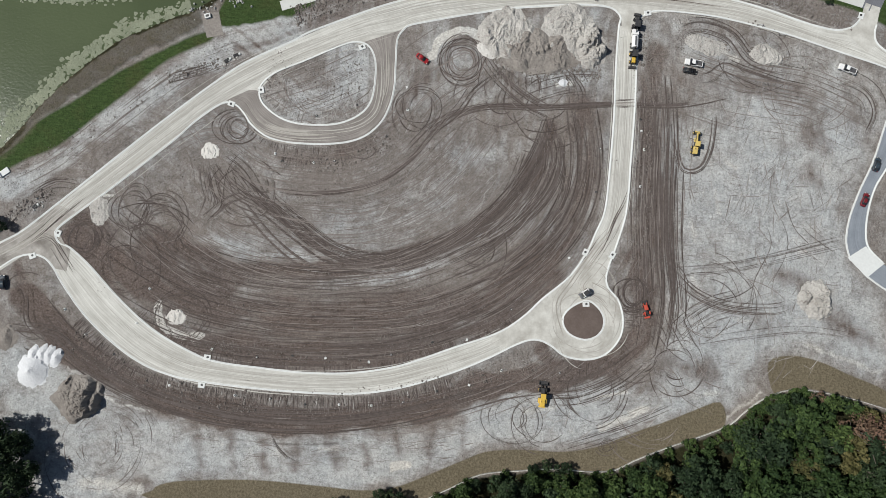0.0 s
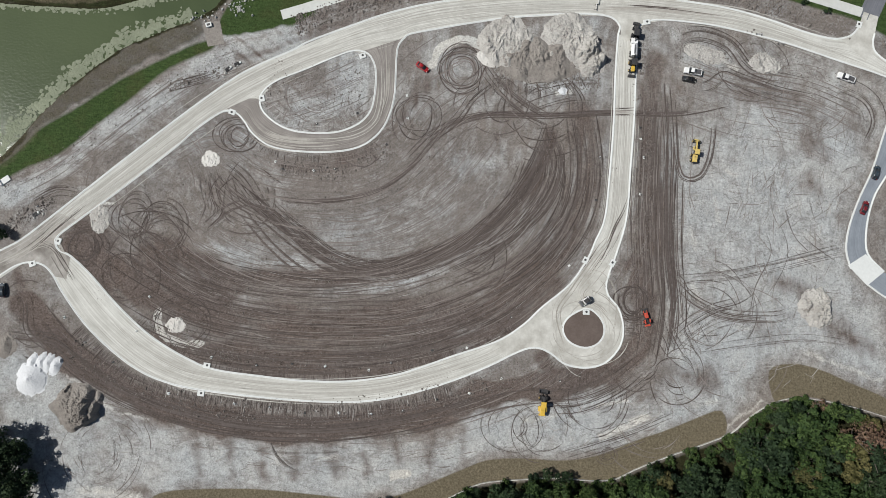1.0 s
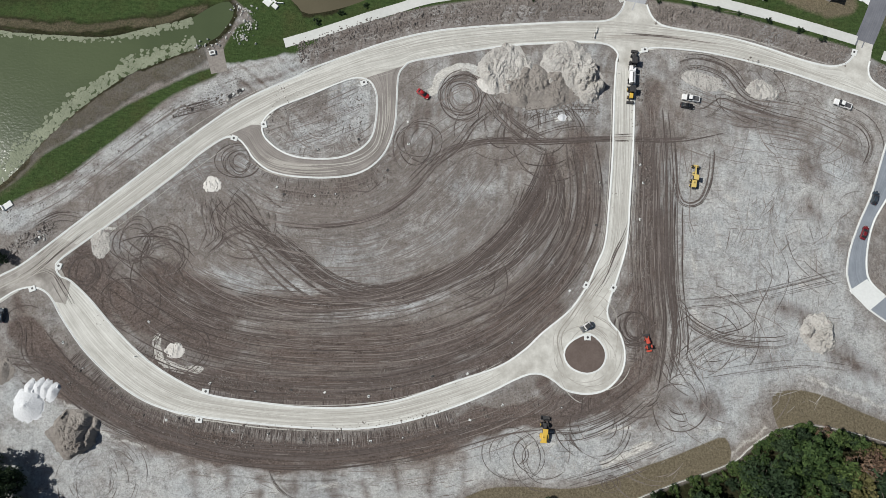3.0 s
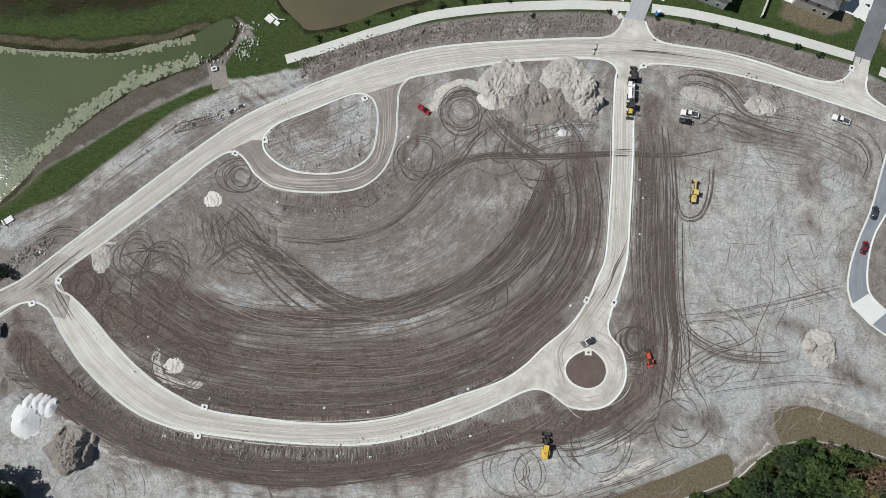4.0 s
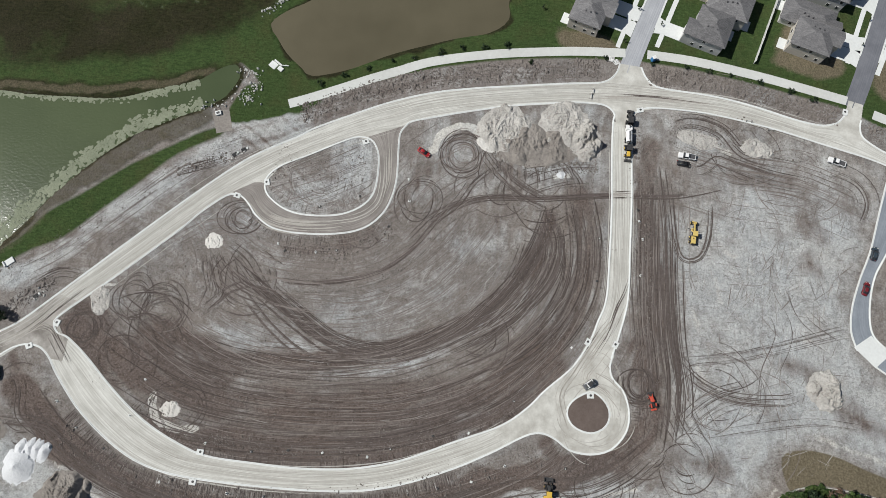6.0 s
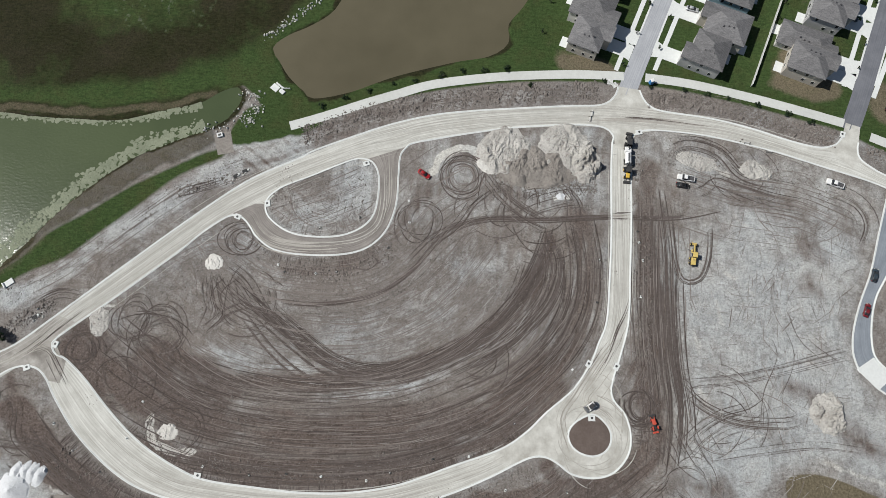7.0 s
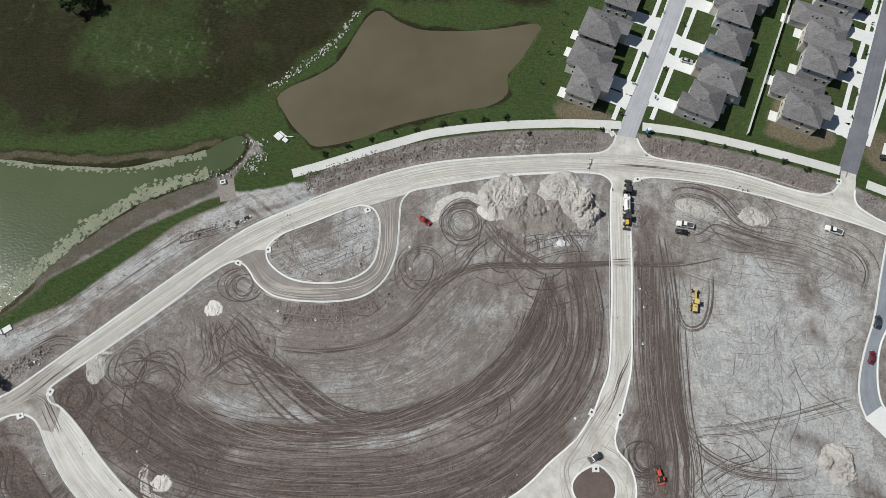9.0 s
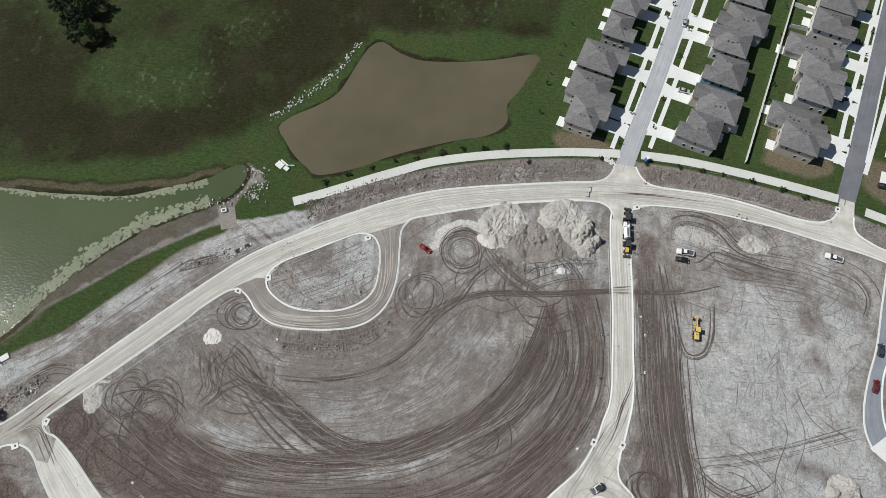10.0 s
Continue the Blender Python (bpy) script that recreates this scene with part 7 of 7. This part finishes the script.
# young street trees, garden saplings and the hedge along the path
young = tree("young_tree", 131, 0.8, 3.2, LEAF_DEEP, "young street tree on a grass verge", 9, 26, 0.17, "tree", "young street trees")
low_bush = tree("hedge_bush", 137, 0.85, 1.1, LEAF_DEEP, "round dark green bush beside the footpath", 8, 30, 0.16, "bush", "bushes along the footpath")
spots = [(86.8, 167.8), (84.0, 161.8), (79.6, 150.3), (71.2, 132.3), (93.7, 162.8), (90.7, 156.4), (86.0, 144.9), (66.2, 121.0), (60.8, 109.1), (77.6, 126.7), (73.1, 115.3), (71.4, 132.3)] + [(48.5, 159.0), (44.8, 150.1), (43.4, 145.4), (39.7, 137.3), (38.0, 133.0), (34.8, 121.4), (128.2, 166.5), (123.9, 154.1), (117.0, 132.6), (114.3, 126.7)] + [(156.9, 155.1), (152.6, 145.1), (147.5, 133.0), (141.3, 116.9), (137.7, 108.0)]
for k, (x, y) in enumerate(spots):
    ob = copy_thing(young, pose(x - 2.0, y - 0.5, 0, 0, 0, k * 47))
    ob.scale = (rng.uniform(0.5, 0.8),) * 3
young.matrix_basis = pose(*(111.9, 151.6), 0)
for k, (x, y) in enumerate([(-39.5, 94.0), (-31.9, 96.9), (-24.3, 99.4), (-16.4, 102.0), (-9.5, 103.0), (-1.0, 105.0), (6.1, 106.5), (13.3, 106.7), (20.6, 107.4), (78.1, 99.6), (85.1, 98.1), (92.0, 96.7), (101.3, 94.2), (110.6, 91.1), (28.1, 101.5), (67.2, 100.7), (117.4, 88.2)]):
    ob = copy_thing(low_bush, pose(x, y, 0, 0, 0, k * 61))
    ob.scale = (rng.uniform(0.8, 1.4),) * 3
low_bush.matrix_basis = pose(*(52.3, 102.8), 0)

# ---- algae and rubble along the shores ----
ALGAE = rough_stuff("algae", (0.13, 0.15, 0.1), (0.28, 0.3, 0.215), 1.2, bump=0.5, depth=0.2)
STONE = rough_stuff("broken_concrete", (0.45, 0.44, 0.41), (0.7, 0.69, 0.66), 2.0, bump=0.3, vary=0.1)


def shore_band(pts, width, z, mat, words, seed):
    """Ragged floating mats, crowded along a shore."""
    line = spline(pts, 0.5)
    nrm = normals_of(line)
    r = np.random.RandomState(seed)
    verts, faces = [], []
    for k in range(int(len(line) * 7)):
        i = r.randint(len(line))
        full = 0.5 + 1.1 * lattice(np.array([i * 0.5]), np.array([float(seed)]), 5.0, seed, 3)[0]
        p = line[i] + nrm[i] * r.randn() * width * 0.42 * full
        s = r.uniform(0.2, 0.85)
        at, n = len(verts), 8
        for j in range(n):
            q = s * r.uniform(0.5, 1.2)
            verts.append((p[0] + q * math.cos(6.283 * j / n), p[1] + q * math.sin(6.283 * j / n), z + k * 2e-5))
        verts.append((*p, z + 0.04 + k * 2e-5))
        faces += [(at + j, at + (j + 1) % n, at + n) for j in range(n)]
    return tagged(mesh_object("algae_mat", verts, faces, mat), words, "algae", kind="stuff")


shore_band([(-149.3, 33.8), (-136.3, 43.4), (-128.2, 52.0), (-121.9, 58.9), (-116.3, 64.5), (-110.6, 69.9), (-104.9, 74.3), (-99.1, 78.5), (-91.8, 81.9), (-82.8, 85.6), (-77.4, 87.7)], 3.0, -0.15, ALGAE, "pale green algae mat along the lake shore", 3)
shore_band([(-168.7, 94.4), (-145.9, 92.7), (-134.4, 91.5), (-121.2, 90.2), (-106.3, 89.8), (-97.2, 91.1), (-86.4, 93.1), (-78.8, 94.8)], 2.2, -0.15, ALGAE, "pale green algae mat along the far lake shore", 9)
rocks = bmesh.new()
rr = random.Random(9)
for pts, count, spread in (([(-64.7, 98.6), (-61.7, 96.9), (-59.9, 92.7)], 60, 1.2), ([(-66.6, 90.7), (-63.6, 88.6), (-61.9, 90.7)], 60, 1.5), ([(-59.6, 119.6), (-55.5, 121.9), (-44.5, 131.4), (-37.0, 139.7), (-31.1, 150.1)], 170, 0.8), ([(-75.8, 86.2), (-70.7, 87.0)], 22, 1.2), ([(-66.5, 68.3), (-62.3, 70.4)], 12, 0.8), ([(-121.9, 24.6), (-119.4, 26.3)], 10, 0.8), ([(52.5, 76.4), (56.0, 78.5)], 2, 0.5)):
    line = spline(pts, 0.5)
    for k in range(count):
        p = line[rr.randrange(len(line))]
        s = rr.uniform(0.15, 0.5)
        m = pose(p[0] + rr.gauss(0, spread), p[1] + rr.gauss(0, spread), s * 0.25, rr.random() * 360, rr.random() * 360, rr.random() * 360)
        bmesh.ops.create_icosphere(rocks, subdivisions=1, radius=s, matrix=m @ Matrix.Diagonal((1.2, 0.8, 0.6, 1)))
me = bpy.data.meshes.new("rubble")
rocks.to_mesh(me)
rocks.free()
me.materials.append(STONE)
tagged(new("rubble", me), "scattered white broken concrete and stones along banks", "rubble", kind="stuff")

# ---- clods and crumbs of earth ----
CLOD = rough_stuff("clods", (0.095, 0.08, 0.07), (0.235, 0.21, 0.192), 1.5, bump=0.4)


def clods(name, areas, words, seed):
    """Angular lumps strewn along lines: (points, count, spread, size)."""
    r = np.random.RandomState(seed)
    shape = np.array([(1, 0, 0), (-1, 0, 0), (0, 1, 0), (0, -1, 0), (0, 0, 1), (0, 0, -0.4)], float)
    tris = ((0, 2, 4), (2, 1, 4), (1, 3, 4), (3, 0, 4), (2, 0, 5), (1, 2, 5), (3, 1, 5), (0, 3, 5))
    verts, faces = [], []
    for pts, count, spread, size in areas:
        line = spline(pts, 1.0)
        nrm = normals_of(line)
        for k in range(count):
            i = r.randint(len(line))
            p = line[i] + nrm[i] * r.uniform(-0.5, 0.5) * spread + r.randn(2) * 0.4
            s = size * r.uniform(0.4, 1.0) * (1 + (r.rand() < 0.08))
            a = r.rand() * 6.3
            c, d = math.cos(a), math.sin(a)
            v = shape * r.uniform(0.6, 1.3, (6, 1)) * s
            at = len(verts)
            verts += [(p[0] + q[0] * c - q[1] * d, p[1] + q[0] * d + q[1] * c, 0.04 + q[2] * 0.75) for q in v]
            faces += [(at + f, at + g, at + h) for f, g, h in tris]
    return tagged(mesh_object(name, verts, faces, CLOD), words, "clods", kind="stuff")


clods("verge_clods", (([(-44.7, 84.1), (-26.7, 90.7), (-3.0, 96.0), (22.9, 98.1), (50.1, 99.4)], 1700, 6.5, 0.4), ([(66.7, 96.5), (87.1, 94.0), (111.3, 86.2), (124.6, 82.9)], 1300, 6, 0.4), ([(134.5, 78.6), (143.2, 73.7)], 150, 5, 0.4)), "rough clods of brown earth on the verge", 1)
clods("site_clods", (([(-108.5, -13.5), (-79.9, -28.2), (-36.9, -32.3), (2.6, -26.6), (25.8, -20.1)], 1500, 7, 0.28), ([(-87.2, -6.9), (-65.3, -15.5), (-30.5, -19.3), (-0.7, -13.2)], 700, 3, 0.22), ([(-48.1, 39.4), (-31.1, 38.2), (-15.9, 45.4)], 450, 4, 0.25),
      ([(14.7, 68.0), (30.1, 67.1), (47.2, 68.0)], 700, 8, 0.3), ([(61.1, 78.5), (60.2, 36.8), (58.0, 13.1)], 700, 6, 0.25), ([(71.4, 76.8), (88.6, 78.5), (105.4, 69.7), (122.2, 62.7)], 500, 12, 0.25), ([(-52.0, 66.2), (-38.2, 62.7), (-24.6, 62.7)], 500, 16, 0.22),
      ([(-97.9, 13.1), (-64.0, -3.6), (-14.0, -6.9), (22.8, 8.1), (41.7, 45.4)], 1500, 26, 0.22), ([(-90.1, 31.7), (-56.2, 23.2), (-14.1, 19.8), (19.7, 43.7)], 700, 30, 0.2)), "scattered clods of earth over the building site", 2)
clods("bank_clods", (([(-132.3, 30.9), (-107.6, 47.5), (-82.7, 64.8), (-62.4, 75.7)], 420, 6, 0.2), ([(-130.1, 21.2), (-123.6, 25.8), (-117.1, 30.4)], 220, 4, 0.35), ([(-82.7, 64.5), (-68.3, 69.4)], 180, 3, 0.3)), "clods of grey earth along the lake road", 3)

# ---- site fittings ----
SILT_CLOTH = plain("silt_cloth", (0.62, 0.61, 0.57), 0.9)
silt = base("silt_fence", pose(0, 0, 0), "pale fabric silt fence along the wood's edge", "silt fence")
line = spline(SILT, 2.4)
stake = bpy.data.meshes.new("stake")
bm = box(-0.04, 0.04, -0.04, 0.04, -0.2, 0.95)
bm.to_mesh(stake)
bm.free()
stake.materials.append(BARK)
for a, b in zip(line[:-1], line[1:]):
    ob = new("stake", stake)
    ob.parent, ob.location = silt, (*a, 0)
    part("cloth", beam((*a, 0.4), (*b, 0.4), 0.12, 0.8), SILT_CLOTH, silt)


def inlet(p, turn):
    e = base("kerb_inlet", pose(*p, 0, 0, 0, turn), "square pale concrete kerb inlet with an iron lid", "drain inlet", "kerb inlets")
    part("box", soft_box(-1.0, 1.0, -0.8, 0.8, -0.1, 0.26, 0.04), CONCRETE, e)
    part("lid", drum(0.36, 0.05, (0.1, 0.1, 0.28), "z", 18), DARK, e, "dark iron lid")
    part("throat", box(-0.8, 0.8, 0.8, 0.83, 0.08, 0.2), DARK, e)


for p, a in zip([(-114.2, 17.6), (-121.6, 10.9), (-69.0, -18.9), (-70.5, -26.9), (42.2, 11.9), (50.2, 11.1), (42.1, -3.4), (-63.7, 56.8), (-24.5, 74.3), (-54.8, 61.0), (62.3, 84.9)], (70, 20, -8, -8, 60, 60, 0, 160, 20, 100, 10)):
    inlet(p, a)
inlet((127.2, 84.1), 70)


def stub(p, turn, k):
    e = base("service_stub", pose(*p, 0, 0, 0, turn), "short pipe stub and marker stake in raked earth", "pipe stub", "service stubs of the plots")
    part("pipe", drum(0.14, 0.7, (0, 0, 0.3), "z", 10), (TRIM, DARK)[k % 2], e)
    part("stake", beam((0.5, 0.1, 0), (0.52, 0.1, 1.1), 0.07), BARK, e)
    part("collar", soft_box(-0.35, 0.4, -0.3, 0.3, 0.0, 0.12, 0.03), (CONCRETE, DARK)[(k // 2) % 2], e)


for k, p in enumerate([(-90.1, -8.9), (-67.8, -16.5), (-54.5, -18.8), (-44.1, -18.4), (-34.4, -19.1), (-21.7, -20.2), (-15.2, -18.1), (-3.2, -14.5), (7.0, -13.8), (-111.4, -4.9), (-104.9, -12.2), (-96.4, -17.9), (-79.9, -26.9), (-60.8, -29.9), (-50.4, -30.8), (-40.2, -32.5), (-30.3, -32.5), (-20.9, -32.8), (-11.7, -31.8), (-1.8, -28.6), (7.6, -26.9), (17.0, -22.7), (34.1, -23.4)] + [(59.5, 52.0), (59.6, 48.5), (58.9, 31.7), (47.1, 43.0), (45.7, 30.0), (37.3, 10.3), (60.3, 42.8), (20.1, -4.9), (-48.1, 39.4), (-50.3, 41.6), (-38.8, 38.9), (-32.5, 39.4), (-17.0, 46.8), (-10.9, 61.9), (-10.6, 54.9), (-38.1, 53.2), (-25.9, 56.5), (-86.6, 1.2)]):
    stub(p, k * 53, k)


def barricade(p, turn):
    e = base("barricade", pose(*p, 0.09, 0, 0, turn), "low dark and white road barricade", "barricade", "barricades on the collector road")
    part("board", box(-1.0, 1.0, -0.04, 0.04, 0.55, 0.85), TRIM, e)
    for x in (-0.8, 0.8):
        part("leg", beam((x, -0.35, 0.03), (x, 0.05, 0.9), 0.07), DARK, e)
        part("foot", beam((x, -0.45, 0.04), (x, 0.45, 0.04), 0.1), DARK, e)


for p, a in (((96.4, 81.0), -10), ((103.0, 78.0), -10), ((47.5, 91.3), 80), ((46.8, 89.6), 80)):
    barricade(p, a)

# outfall headwall between the waters, and a riser box on its clay pad
e = base("outfall_headwall", pose(*(-53.4, 101.3), 0, 0, 0, -40), "white concrete outfall headwall between two ponds", "headwall")
part("wall", soft_box(-1.6, 1.6, -0.25, 0.25, -0.8, 0.6, 0.05), CONCRETE, e)
part("apron", soft_box(-2.2, 0.4, -2.6, -0.4, -0.8, 0.15, 0.05), CONCRETE, e)
part("grate_box", soft_box(1.0, 2.8, -1.8, -0.4, -0.8, 0.45, 0.05), CONCRETE, e)
part("wing_wall", beam((1.6, 0.1, 0), (3.2, 1.4, 0), 0.25, 1.0), CONCRETE, e)
e = base("riser_box", pose(*(-71.5, 83.9), 0, 0, 0, 15), "white concrete riser box near the lake bank", "drain box")
part("box", soft_box(-0.9, 0.9, -0.7, 0.7, -0.2, 0.7, 0.05), CONCRETE, e)
part("opening", box(-0.5, 0.5, -0.35, 0.35, 0.7, 0.72), DARK, e)
pad = [(-73.5, 84.1), (-68.3, 85.4), (-66.7, 78.2), (-71.7, 77.2)]
tagged(slab("clay_pad", pad, 0.05, SPOIL_DARK, 0.2), "brown bare clay pad beside the lake bank", "ground", kind="structure")
e = base("portable_toilet", pose(*(67.5, 102.2), 0, 0, 0, 20), "blue portable toilet beside the footpath", "portable toilet")
BLUE = plain("blue_plastic", (0.04, 0.2, 0.45), 0.5)
part("cabin", soft_box(-0.6, 0.6, -0.6, 0.6, 0.0, 2.1, 0.06), BLUE, e)
part("roof", soft_box(-0.64, 0.64, -0.64, 0.64, 2.1, 2.3, 0.08, 0.85), TRIM, e, "pale domed roof")
part("door", box(0.6, 0.63, -0.4, 0.4, 0.1, 1.95), BLUE, e)
for p, a in (((55.7, 101.5), 30), ((54.3, 102.6), 80)):
    e = base("pallet", pose(*p, 0, 0, 0, a), "pale stacked boards beside the street end", "pallet")
    for k in range(5):
        part("board", box(-0.9, 0.9, -0.8 + k * 0.36, -0.52 + k * 0.36, 0.14, 0.2), TRIM, e)
    for y in (-0.7, 0, 0.7):
        part("runner", box(-0.9, 0.9, y - 0.05, y + 0.05, 0, 0.14), BARK, e)

for p, a in (((-65.4, 70.1), 35), ((-62.7, 71.7), 25), ((-121.6, 25.6), 40)):
    e = base("pipe_rack", pose(*p, 0, 0, 0, a) @ Matrix.Scale(0.6, 4), "dark drain pipes stacked beside a white block on the verge", "pipe stack")
    for k in range(3):
        part("pipe", drum(0.3, 2.6, (0, -0.62 + k * 0.62, 0.3), "x"), DARK, e)
    part("block", soft_box(1.5, 2.4, -0.5, 0.5, 0, 0.6, 0.05), CONCRETE, e, "white concrete block")
e = base("outfall_headwall", pose(*(-131.1, 35.9), 0, 0, 0, 35), "pale concrete outfall slab at the lake bank", "headwall")
part("slab", soft_box(-1.6, 1.6, -0.9, 0.9, -0.2, 0.35, 0.05), CONCRETE, e)
part("wall", soft_box(-1.6, -1.2, -0.9, 0.9, 0.35, 0.8, 0.04), CONCRETE, e)
